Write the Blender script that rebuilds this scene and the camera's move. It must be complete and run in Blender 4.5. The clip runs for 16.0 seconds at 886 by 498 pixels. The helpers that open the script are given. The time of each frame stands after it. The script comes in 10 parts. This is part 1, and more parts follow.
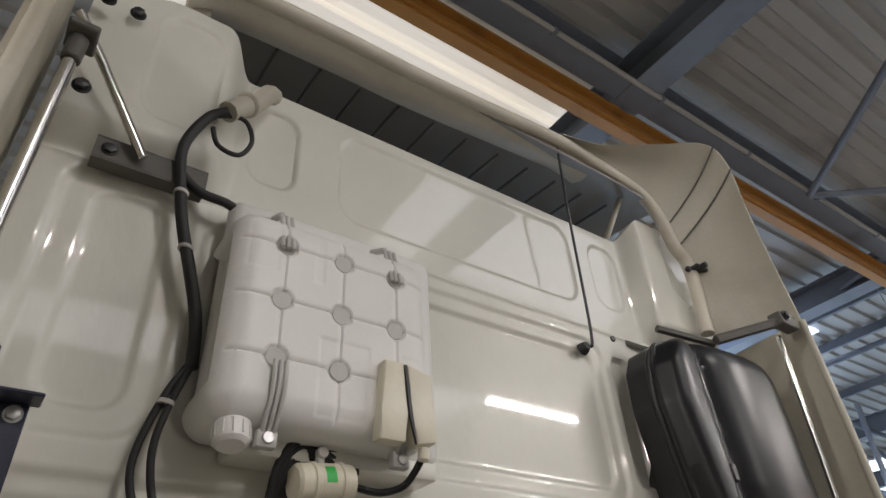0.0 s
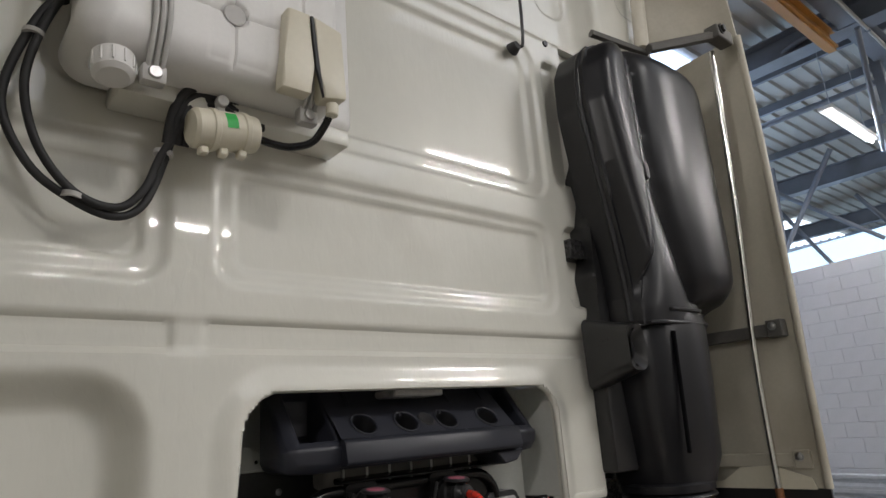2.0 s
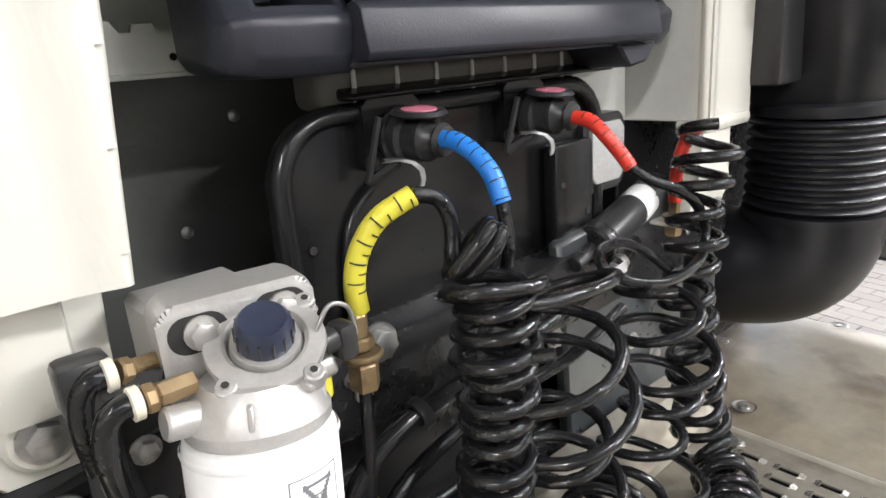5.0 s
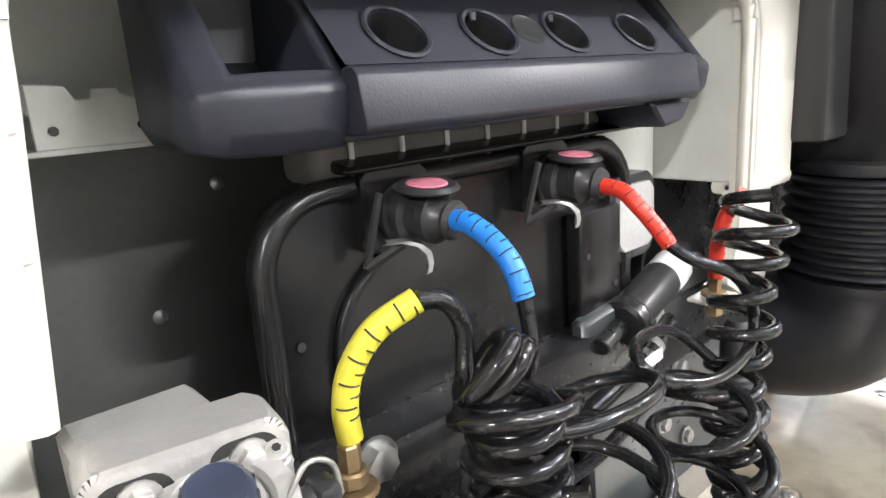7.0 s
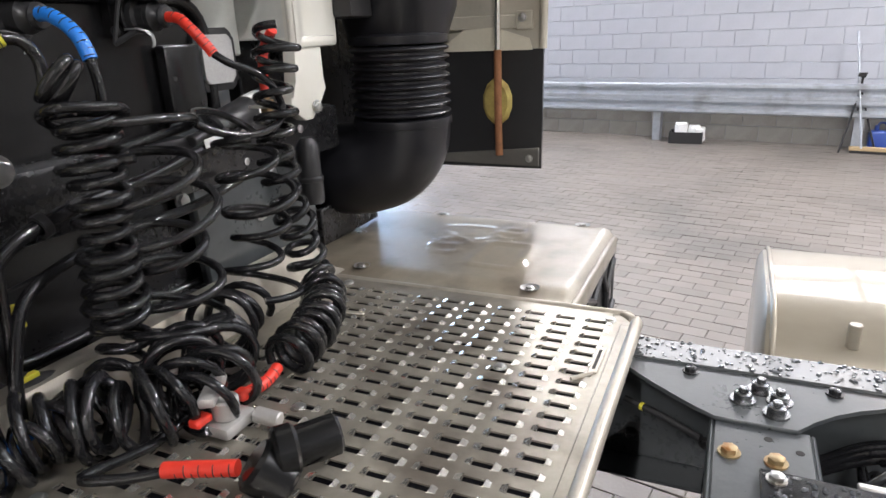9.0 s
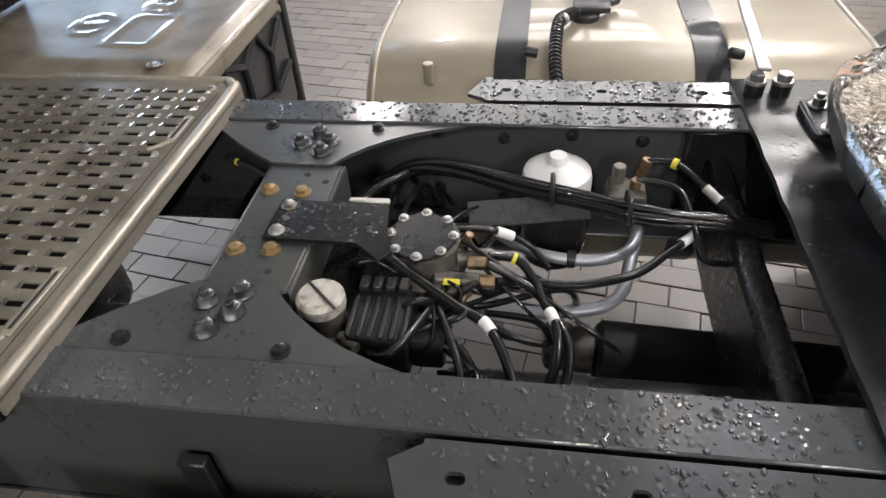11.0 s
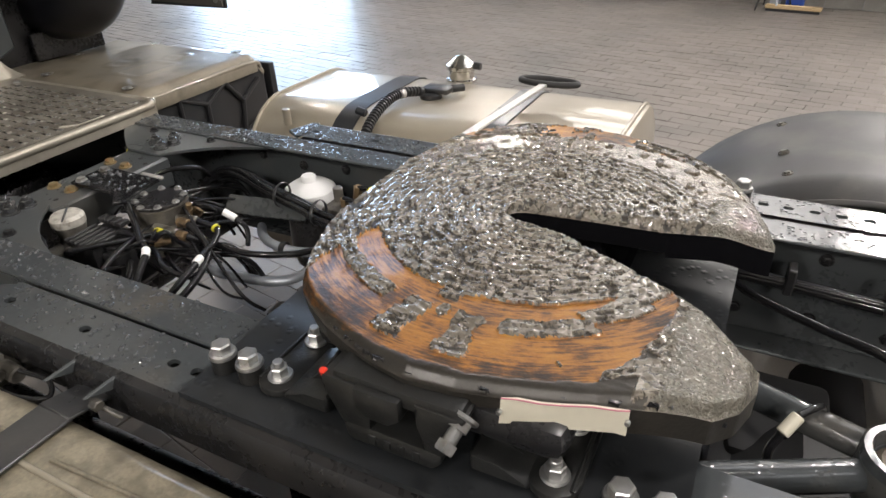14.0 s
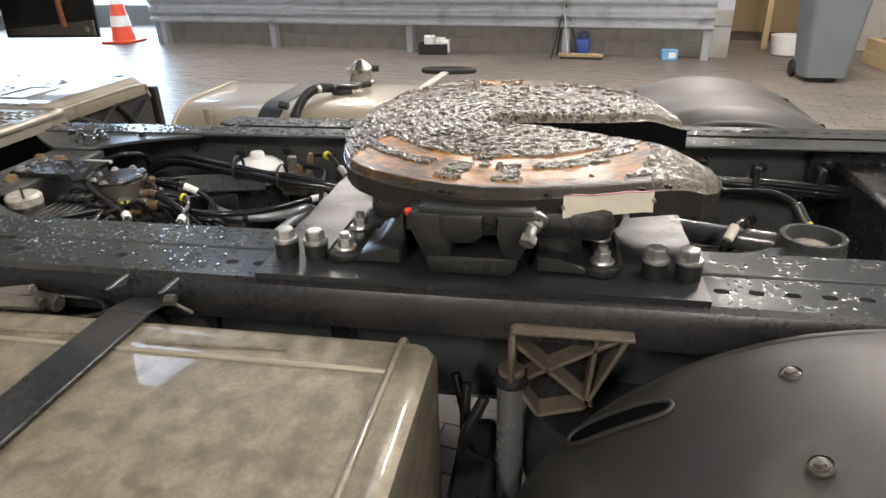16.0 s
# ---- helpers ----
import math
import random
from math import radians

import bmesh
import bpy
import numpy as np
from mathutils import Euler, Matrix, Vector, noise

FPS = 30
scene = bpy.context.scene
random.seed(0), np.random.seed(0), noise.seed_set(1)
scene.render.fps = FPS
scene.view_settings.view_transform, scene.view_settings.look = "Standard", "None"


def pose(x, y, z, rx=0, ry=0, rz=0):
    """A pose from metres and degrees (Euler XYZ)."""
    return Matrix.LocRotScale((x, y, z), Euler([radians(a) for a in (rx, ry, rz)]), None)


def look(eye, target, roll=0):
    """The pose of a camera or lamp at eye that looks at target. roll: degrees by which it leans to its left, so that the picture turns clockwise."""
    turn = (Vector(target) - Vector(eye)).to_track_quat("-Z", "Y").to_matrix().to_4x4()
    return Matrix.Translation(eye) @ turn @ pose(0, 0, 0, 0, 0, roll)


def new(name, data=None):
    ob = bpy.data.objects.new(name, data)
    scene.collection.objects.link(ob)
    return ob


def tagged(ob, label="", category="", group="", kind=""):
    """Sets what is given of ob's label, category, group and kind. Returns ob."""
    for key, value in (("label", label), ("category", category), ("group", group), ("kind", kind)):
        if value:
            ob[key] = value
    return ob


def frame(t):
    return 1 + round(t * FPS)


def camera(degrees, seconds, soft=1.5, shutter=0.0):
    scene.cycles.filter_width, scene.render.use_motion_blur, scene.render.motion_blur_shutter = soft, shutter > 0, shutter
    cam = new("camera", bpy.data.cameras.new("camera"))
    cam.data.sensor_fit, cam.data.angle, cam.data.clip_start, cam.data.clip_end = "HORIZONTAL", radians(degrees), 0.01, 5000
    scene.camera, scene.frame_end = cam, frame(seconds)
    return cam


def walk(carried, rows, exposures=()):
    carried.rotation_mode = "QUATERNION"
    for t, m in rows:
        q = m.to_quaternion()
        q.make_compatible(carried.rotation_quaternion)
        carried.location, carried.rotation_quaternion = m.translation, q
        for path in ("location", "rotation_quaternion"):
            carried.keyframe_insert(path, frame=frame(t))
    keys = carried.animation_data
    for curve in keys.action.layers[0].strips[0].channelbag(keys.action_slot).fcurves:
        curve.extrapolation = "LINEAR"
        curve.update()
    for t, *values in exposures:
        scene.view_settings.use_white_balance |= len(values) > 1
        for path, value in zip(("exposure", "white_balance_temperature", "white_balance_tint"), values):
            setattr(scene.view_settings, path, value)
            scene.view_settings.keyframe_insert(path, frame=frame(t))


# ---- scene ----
cam = camera(69.5, 16.0)
PATH = [
    (0, (-1.076, -1.234, 1.929), (-0.103, 0.055, 3.108), -4.0),
    (0.5, (-1.05, -1.215, 1.916), (0.053, 0.037, 3.019), -4.5),
    (1, (-1.014, -1.202, 1.876), (0.17, 0.119, 2.801), -4.6),
    (1.5, (-0.976, -1.176, 1.822), (0.256, 0.209, 2.573), -4.5),
    (2, (-0.944, -1.14, 1.754), (0.318, 0.315, 2.29), -4.4),
    (2.5, (-0.926, -1.118, 1.683), (0.346, 0.395, 1.99), -4.1),
    (3, (-0.893, -1.037, 1.577), (0.399, 0.489, 1.635), -4.1),
    (3.5, (-0.8, -0.967, 1.48), (0.453, 0.572, 1.242), -4.2),
    (4, (-0.734, -0.879, 1.456), (0.486, 0.63, 0.976), -4.3),
    (4.5, (-0.679, -0.669, 1.568), (0.524, 0.829, 1.012), -4.4),
    (5, (-0.602, -0.492, 1.694), (0.653, 0.951, 1.113), -4.4),
    (5.2, (-0.568, -0.447, 1.72), (0.705, 0.976, 1.122), -4.2),
    (7.3, (-0.525, -0.408, 1.727), (0.725, 1.077, 1.247), -3.9),
    (7.5, (-0.555, -0.424, 1.729), (0.693, 1.061, 1.244), -3.6),
    (8, (-0.67, -0.537, 1.675), (0.724, 0.816, 1.202), -3.4),
    (8.5, (-0.747, -0.695, 1.602), (0.885, 0.35, 1.106), -3.2),
    (9, (-0.778, -0.866, 1.566), (0.941, -0.079, 0.916), -2.5),
    (9.5, (-0.759, -0.98, 1.548), (0.987, -0.614, 0.643), -2.9),
    (10, (-0.747, -1.083, 1.581), (0.85, -0.898, 0.391), -2.3),
    (10.2, (-0.742, -1.126, 1.6), (0.805, -0.96, 0.344), -2.2),
    (12.3, (-0.864, -1.962, 1.636), (0.586, -1.49, 0.342), -3.2),
    (12.5, (-0.863, -2.066, 1.629), (0.597, -1.546, 0.365), -2.8),
    (13, (-0.856, -2.266, 1.627), (0.63, -1.568, 0.485), -2.6),
    (13.5, (-0.874, -2.359, 1.617), (0.624, -1.584, 0.541), -2.3),
    (14, (-0.892, -2.391, 1.61), (0.622, -1.585, 0.581), -2.3),
    (14.5, (-0.91, -2.395, 1.612), (0.631, -1.575, 0.636), -2.4),
    (15, (-0.998, -2.355, 1.593), (0.601, -1.562, 0.689), -2.5),
    (15.5, (-1.19, -2.273, 1.548), (0.521, -1.698, 0.686), -2.0),
    (16, (-1.276, -2.192, 1.441), (0.499, -1.858, 0.584), -1.5),
]
walk(cam, [(t, look(eye, target, roll)) for t, eye, target, roll in PATH],
     [(0, 0.1, 6620, 13), (0.5, 0.17, 6330, 12), (1.0, 0.13, 6400, 12), (2.5, 0.1, 6470, 12), (3.0, 0.42, 6400, 12), (3.5, 0.95, 6250, 13), (4.0, 1.34, 6090, 13), (4.5, 1.55, 6120, 13), (5.0, 1.78, 6260, 12), (7.5, 2.34, 6260, 12), (8.0, 1.95, 6310, 13),
      (8.5, 1.6, 6220, 15), (9.5, 0.85, 6320, 14), (10.0, 0.65, 6520, 14), (12.5, 0.68, 6570, 13), (13.5, 0.61, 6640, 13), (14.0, 0.6, 6700, 13), (14.5, 0.45, 6780, 13), (15.5, 0.58, 6900, 13), (16, 0.7, 6920, 13)])


# ---- world and large lights ----
world = bpy.data.worlds.new("sky")
scene.world = world
world.use_nodes = True
wn = world.node_tree
sky = wn.nodes.new("ShaderNodeTexSky")
sky.sky_type, sky.sun_disc, sky.sun_elevation, sky.sun_rotation = "NISHITA", False, radians(28), radians(40)
wn.links.new(sky.outputs[0], wn.nodes["Background"].inputs[0])
wn.nodes["Background"].inputs[1].default_value = 0.12


def area_lamp(name, m, sx, sy, watts, colour):
    data = bpy.data.lights.new(name, "AREA")
    data.shape, data.size, data.size_y, data.energy, data.color = "RECTANGLE", sx, sy, watts, colour
    ob = new(name, data)
    ob.matrix_world = m
    return ob


# ---- materials ----
def shade(name, colour, rough=0.5, metal=0.0, var=0.12, scale=6.0, fine=90.0, bump=0.05, dirt=None, dirt_amount=0.5, dirt_scale=3.0, coat=0.0, rvar=0.12, stretch=(1, 1, 1), drops=0.0):
    """A surface with a broad and a fine variation, an optional dirt colour and water drops."""
    m = bpy.data.materials.new(name)
    m.use_nodes = True
    t = m.node_tree
    n, l = t.nodes, t.links
    b = n["Principled BSDF"]
    co = n.new("ShaderNodeTexCoord")
    mp = n.new("ShaderNodeMapping")
    mp.inputs["Scale"].default_value = stretch
    l.new(co.outputs["Object"], mp.inputs[0])

    def noise_at(s, detail=4):
        x = n.new("ShaderNodeTexNoise")
        x.inputs["Scale"].default_value, x.inputs["Detail"].default_value = s, detail
        l.new(mp.outputs[0], x.inputs["Vector"])
        return x

    big, small = noise_at(scale), noise_at(fine, 3)
    ramp = n.new("ShaderNodeValToRGB")
    c = Vector(colour)
    ramp.color_ramp.elements[0].position, ramp.color_ramp.elements[1].position = 0.3, 0.7
    ramp.color_ramp.elements[0].color = (*(c * (1 - var)), 1)
    ramp.color_ramp.elements[1].color = (*[min(1, v * (1 + var)) for v in c], 1)
    mix = n.new("ShaderNodeMath")
    mix.operation = "MULTIPLY_ADD"
    mix.inputs[1].default_value = 0.4
    l.new(small.outputs["Fac"], mix.inputs[0])
    half = n.new("ShaderNodeMath")
    half.operation = "MULTIPLY"
    half.inputs[1].default_value = 0.6
    l.new(big.outputs["Fac"], half.inputs[0])
    l.new(half.outputs[0], mix.inputs[2])
    l.new(mix.outputs[0], ramp.inputs[0])
    out = ramp.outputs[0]
    if dirt:
        d = noise_at(dirt_scale, 8)
        dr = n.new("ShaderNodeValToRGB")
        dr.color_ramp.elements[0].position, dr.color_ramp.elements[1].position = 0.72 - 0.4 * dirt_amount, 0.92 - 0.4 * dirt_amount
        l.new(d.outputs["Fac"], dr.inputs[0])
        mx = n.new("ShaderNodeMixRGB")
        mx.inputs[2].default_value = (*dirt, 1)
        l.new(dr.outputs[0], mx.inputs[0])
        l.new(out, mx.inputs[1])
        out = mx.outputs[0]
    l.new(out, b.inputs["Base Color"])
    rr = n.new("ShaderNodeMapRange")
    rr.inputs["To Min"].default_value, rr.inputs["To Max"].default_value = max(0.03, rough - rvar), min(1, rough + rvar)
    l.new(mix.outputs[0], rr.inputs[0])
    l.new(rr.outputs[0], b.inputs["Roughness"])
    b.inputs["Metallic"].default_value = metal
    b.inputs["Coat Weight"].default_value = coat
    b.inputs["Coat Roughness"].default_value = 0.03
    if bump or drops:
        bp = n.new("ShaderNodeBump")
        bp.inputs["Strength"].default_value, bp.inputs["Distance"].default_value = min(1, bump if not drops else max(bump, 0.22)), 0.004
        src = small.outputs["Fac"]
        if drops:
            v = n.new("ShaderNodeTexVoronoi")
            v.inputs["Scale"].default_value = drops
            v.inputs["Randomness"].default_value = 1.0
            l.new(co.outputs["Object"], v.inputs["Vector"])
            w = n.new("ShaderNodeMapRange")
            w.inputs["From Min"].default_value, w.inputs["From Max"].default_value = 0.12, 0.42
            w.inputs["To Min"].default_value, w.inputs["To Max"].default_value = 1.0, 0.0
            l.new(v.outputs["Distance"], w.inputs[0])
            cut = n.new("ShaderNodeMath")
            cut.operation = "MULTIPLY"
            wet = noise_at(14, 2)
            wr = n.new("ShaderNodeMapRange")
            wr.inputs["From Min"].default_value, wr.inputs["From Max"].default_value = 0.42, 0.6
            l.new(wet.outputs["Fac"], wr.inputs[0])
            l.new(w.outputs[0], cut.inputs[0])
            l.new(wr.outputs[0], cut.inputs[1])
            src = cut.outputs[0]
        l.new(src, bp.inputs["Height"])
        l.new(bp.outputs[0], b.inputs["Normal"])
    return m


def relief(m, scale, depth, detail=4.0, pits=None, stretch=(1, 1, 1)):
    """Adds coarse lumps under the fine grain of a surface, and mixes the pits colour into the hollows."""
    n, l = m.node_tree.nodes, m.node_tree.links
    b = n["Principled BSDF"]
    co, mp, x, bp = n.new("ShaderNodeTexCoord"), n.new("ShaderNodeMapping"), n.new("ShaderNodeTexNoise"), n.new("ShaderNodeBump")
    mp.inputs["Scale"].default_value = stretch
    x.inputs["Scale"].default_value, x.inputs["Detail"].default_value, x.inputs["Distortion"].default_value = scale, detail, 0.6
    l.new(co.outputs["Object"], mp.inputs[0])
    l.new(mp.outputs[0], x.inputs["Vector"])
    bp.inputs["Strength"].default_value, bp.inputs["Distance"].default_value = 1.0, depth
    if b.inputs["Normal"].links:
        l.new(b.inputs["Normal"].links[0].from_socket, bp.inputs["Normal"])
    l.new(x.outputs["Fac"], bp.inputs["Height"])
    l.new(bp.outputs[0], b.inputs["Normal"])
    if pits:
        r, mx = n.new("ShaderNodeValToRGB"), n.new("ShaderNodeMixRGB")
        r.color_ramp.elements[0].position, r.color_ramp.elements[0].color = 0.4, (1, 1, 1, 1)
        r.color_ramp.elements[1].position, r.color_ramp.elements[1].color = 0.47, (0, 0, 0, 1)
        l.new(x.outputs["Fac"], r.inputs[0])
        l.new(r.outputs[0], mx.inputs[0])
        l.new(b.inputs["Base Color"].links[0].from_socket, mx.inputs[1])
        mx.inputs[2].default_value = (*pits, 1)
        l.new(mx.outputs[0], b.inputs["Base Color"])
    return m


def glow(name, colour, strength):
    m = bpy.data.materials.new(name)
    m.use_nodes = True
    b = m.node_tree.nodes["Principled BSDF"]
    b.inputs["Base Color"].default_value = (*colour, 1)
    b.inputs["Emission Color"].default_value = (*colour, 1)
    b.inputs["Emission Strength"].default_value = strength
    return m


CAB = shade("cream_cab_paint", (0.68, 0.67, 0.6), 0.38, var=0.03, scale=2, fine=25, bump=0.006, coat=1.0, dirt=(0.56, 0.535, 0.46), dirt_amount=0.3, dirt_scale=1.6)
relief(CAB, 55.0, 0.0006, 2.0, stretch=(1, 1, 0.35))
CABIN = shade("grey_cab_primer", (0.6, 0.61, 0.57), 0.55, var=0.06, dirt=(0.3, 0.29, 0.26), dirt_amount=0.35)
# Lighter copy of the fairing cream: bounced light from below is in the colour.
FAIRL = shade("bounce_lit_cream_lip", (0.64, 0.6, 0.51), 0.5, var=0.06, dirt=(0.45, 0.41, 0.33), dirt_amount=0.4, dirt_scale=2.5)
FAIR = shade("dusty_cream_fairing", (0.47, 0.44, 0.36), 0.5, var=0.08, dirt=(0.33, 0.29, 0.22), dirt_amount=0.5, dirt_scale=2.2)
SPOIL = shade("dark_grey_moulding", (0.11, 0.105, 0.095), 0.6, var=0.15)
LINER = shade("grey_moulded_liner", (0.3, 0.285, 0.26), 0.6, var=0.08)
TANKW = shade("white_moulded_plastic", (0.74, 0.73, 0.71), 0.42, var=0.03, fine=140, bump=0.04)
SPOT = shade("greyed_plastic", (0.5, 0.49, 0.47), 0.5, var=0.06)
CREAM = shade("cream_plastic", (0.66, 0.62, 0.5), 0.4, var=0.05)
BLACKP = shade("black_plastic", (0.024, 0.024, 0.025), 0.32, var=0.2, fine=220, bump=0.04, dirt=(0.03, 0.029, 0.027), dirt_amount=0.35)
DUCT = shade("black_satin_duct", (0.01, 0.01, 0.0125), 0.34, var=0.15, scale=3, fine=40, bump=0.003, dirt=(0.018, 0.018, 0.02), dirt_amount=0.3, rvar=0.06)
TRAY = shade("blue_black_plastic", (0.021, 0.0225, 0.031), 0.42, var=0.12, fine=400, bump=0.1, dirt=(0.045, 0.047, 0.06), dirt_amount=0.3)
BULK = shade("dull_dark_sheet", (0.075, 0.078, 0.073), 0.4, var=0.15, scale=4, dirt=(0.095, 0.095, 0.088), dirt_amount=0.4, dirt_scale=3)
BLACK = shade("black_chassis_paint", (0.016, 0.016, 0.017), 0.28, var=0.25, dirt=(0.032, 0.03, 0.028), dirt_amount=0.45, dirt_scale=5)
PANELB = shade("glossy_black_panel", (0.008, 0.008, 0.0085), 0.25, var=0.2, scale=4, fine=120, bump=0.01, dirt=(0.016, 0.015, 0.014), dirt_amount=0.3, dirt_scale=4, rvar=0.08)
HOSE = shade("wet_black_hose", (0.011, 0.011, 0.012), 0.13, var=0.2, fine=60, bump=0.2, rvar=0.05, drops=150.0)
RUBBER = shade("black_rubber", (0.02, 0.02, 0.021), 0.6, var=0.2, fine=200, bump=0.1)
FRAME = shade("dark_grey_frame_paint", (0.056, 0.062, 0.064), 0.3, var=0.12, dirt=(0.08, 0.077, 0.07), dirt_amount=0.4, dirt_scale=4, bump=0.05)
FRAMEW = shade("wet_frame_paint", (0.056, 0.062, 0.065), 0.15, rvar=0.06, var=0.12, dirt=(0.08, 0.077, 0.07), dirt_amount=0.45, dirt_scale=7, drops=85.0)
DECK = shade("worn_aluminium_deck", (0.265, 0.245, 0.203), 0.36, metal=0.5, var=0.22, scale=12, fine=60, bump=0.12, dirt=(0.15, 0.13, 0.105), dirt_amount=0.58, dirt_scale=9)
COVER = shade("dirty_beige_cover", (0.25, 0.218, 0.165), 0.42, metal=0.1, var=0.2, scale=6, fine=50, bump=0.03, coat=0.6, dirt=(0.135, 0.11, 0.08), dirt_amount=0.58, dirt_scale=7, rvar=0.2)
TOE = shade("dull_aluminium_edge", (0.4, 0.37, 0.31), 0.4, metal=0.5, var=0.12, dirt=(0.25, 0.21, 0.16), dirt_amount=0.4, dirt_scale=7)
ALU = shade("dirty_aluminium_tank", (0.375, 0.335, 0.262), 0.38, metal=0.3, var=0.1, scale=4, fine=40, bump=0.012, coat=0.6, dirt=(0.3, 0.26, 0.2), dirt_amount=0.5, dirt_scale=5, stretch=(1, 0.4, 1))
ALUL = shade("muddy_aluminium_tank", (0.25, 0.22, 0.16), 0.45, metal=0.25, var=0.34, scale=32, fine=200, bump=0.04, coat=1.0, dirt=(0.15, 0.13, 0.095), dirt_amount=0.62, dirt_scale=24)
CAST = shade("cast_aluminium", (0.5, 0.49, 0.47), 0.45, metal=0.6, var=0.1, fine=180, bump=0.15, dirt=(0.2, 0.19, 0.17), dirt_amount=0.4, dirt_scale=12)
CASTD = shade("oily_cast_metal", (0.16, 0.15, 0.13), 0.4, metal=0.4, var=0.25, scale=30, fine=180, bump=0.2, dirt=(0.03, 0.027, 0.022), dirt_amount=0.6, dirt_scale=22)
# Near-black with almost no sheen: shade inside holes put into the colour.
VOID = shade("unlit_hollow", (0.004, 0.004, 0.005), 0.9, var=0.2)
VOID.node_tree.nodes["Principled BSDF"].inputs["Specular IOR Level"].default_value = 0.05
WETSTEEL = shade("wet_dark_steel", (0.2, 0.205, 0.21), 0.2, metal=0.85, var=0.25, scale=50, dirt=(0.07, 0.065, 0.06), dirt_amount=0.5, dirt_scale=60)
ZINC = shade("zinc_plated_steel", (0.47, 0.47, 0.46), 0.33, metal=0.85, var=0.15, scale=40, dirt=(0.2, 0.18, 0.15), dirt_amount=0.45, dirt_scale=40)
GOLD = shade("yellow_passivated_steel", (0.34, 0.26, 0.14), 0.4, metal=0.6, var=0.2, scale=60, dirt=(0.3, 0.13, 0.04), dirt_amount=0.5, dirt_scale=60)
BRASS = shade("dull_brass", (0.3, 0.215, 0.115), 0.42, metal=0.6, var=0.25, scale=60, dirt=(0.12, 0.09, 0.05), dirt_amount=0.4, dirt_scale=60)
OLDBRASS = shade("oily_old_brass", (0.19, 0.13, 0.07), 0.45, metal=0.5, var=0.3, scale=60, dirt=(0.04, 0.03, 0.02), dirt_amount=0.55, dirt_scale=45)
CHROME = shade("polished_steel", (0.7, 0.68, 0.64), 0.18, metal=1.0, var=0.08, dirt=(0.3, 0.26, 0.2), dirt_amount=0.3)
YEL = shade("yellow_sleeve", (0.62, 0.56, 0.05), 0.45, var=0.08, scale=30)
BLU = shade("blue_sleeve", (0.02, 0.2, 0.68), 0.4, var=0.08, scale=30)
RED = shade("red_sleeve", (0.72, 0.045, 0.025), 0.4, var=0.1, scale=30)
MAROON = shade("faded_red_cap", (0.5, 0.16, 0.22), 0.4, var=0.15, scale=40)
WHITE = shade("white_paint", (0.8, 0.8, 0.79), 0.35, var=0.04, scale=12, dirt=(0.55, 0.53, 0.48), dirt_amount=0.2, dirt_scale=8)
INK = shade("grey_print", (0.16, 0.16, 0.17), 0.5, var=0.1)
INKB = shade("blue_print", (0.03, 0.03, 0.3), 0.5, var=0.1)
GREEN = shade("green_label", (0.03, 0.42, 0.08), 0.45, var=0.1)
AMBER = shade("amber_bowl", (0.09, 0.045, 0.012), 0.12, var=0.4, scale=30, coat=0.5)
LENS = shade("lamp_lens", (0.42, 0.42, 0.41), 0.15, var=0.15, fine=300, bump=0.3)
CASTR = shade("rusty_cast_bracket", (0.115, 0.096, 0.07), 0.6, var=0.35, scale=30, bump=0.3, dirt=(0.08, 0.06, 0.042), dirt_amount=0.5, dirt_scale=14)
MUD = shade("dusty_black_mudguard", (0.034, 0.033, 0.032), 0.5, var=0.15, scale=7, fine=260, bump=0.06, dirt=(0.085, 0.08, 0.07), dirt_amount=0.5, dirt_scale=5)
FOAM = shade("yellowed_foam", (0.42, 0.33, 0.1), 0.85, var=0.2, scale=50, bump=0.5, dirt=(0.2, 0.12, 0.04), dirt_amount=0.5, dirt_scale=20)
RUSTROD = shade("rusty_rod", (0.26, 0.11, 0.045), 0.65, var=0.3, scale=30, bump=0.3)
STRAP = shade("black_steel_strap", (0.025, 0.027, 0.03), 0.3, var=0.2, dirt=(0.07, 0.065, 0.06), dirt_amount=0.4)
PAINTW = shade("white_painted_block", (0.41, 0.425, 0.465), 0.75, var=0.06, scale=3, fine=70, bump=0.25, dirt=(0.4, 0.4, 0.42), dirt_amount=0.3, dirt_scale=2)
BLOCK = shade("grey_concrete_block", (0.33, 0.315, 0.285), 0.85, var=0.12, scale=4, fine=80, bump=0.3, dirt=(0.2, 0.185, 0.16), dirt_amount=0.4, dirt_scale=2)
MORTAR = shade("mortar", (0.34, 0.34, 0.34), 0.9, var=0.1)
GALV = shade("galvanised_steel", (0.45, 0.48, 0.52), 0.42, metal=0.55, var=0.12, scale=8, fine=30, dirt=(0.25, 0.25, 0.25), dirt_amount=0.35)
SHEET = shade("cream_roof_sheet", (0.46, 0.45, 0.42), 0.55, var=0.08, scale=1, dirt=(0.3, 0.29, 0.26), dirt_amount=0.35, dirt_scale=0.8)
BEAM = shade("blue_grey_beam", (0.2, 0.225, 0.27), 0.5, var=0.08, dirt=(0.12, 0.125, 0.135), dirt_amount=0.4, dirt_scale=1.5)
ORANGE = shade("ochre_crane_beam", (0.5, 0.235, 0.05), 0.5, var=0.1, scale=2, dirt=(0.3, 0.14, 0.04), dirt_amount=0.35)
WOOD = shade("pale_wood", (0.4, 0.29, 0.16), 0.7, var=0.15, scale=5, stretch=(1, 12, 12))
BINGREY = shade("grey_bin_plastic", (0.17, 0.19, 0.21), 0.5, var=0.08)
BLUEP = shade("blue_plastic", (0.03, 0.07, 0.3), 0.4, var=0.1)
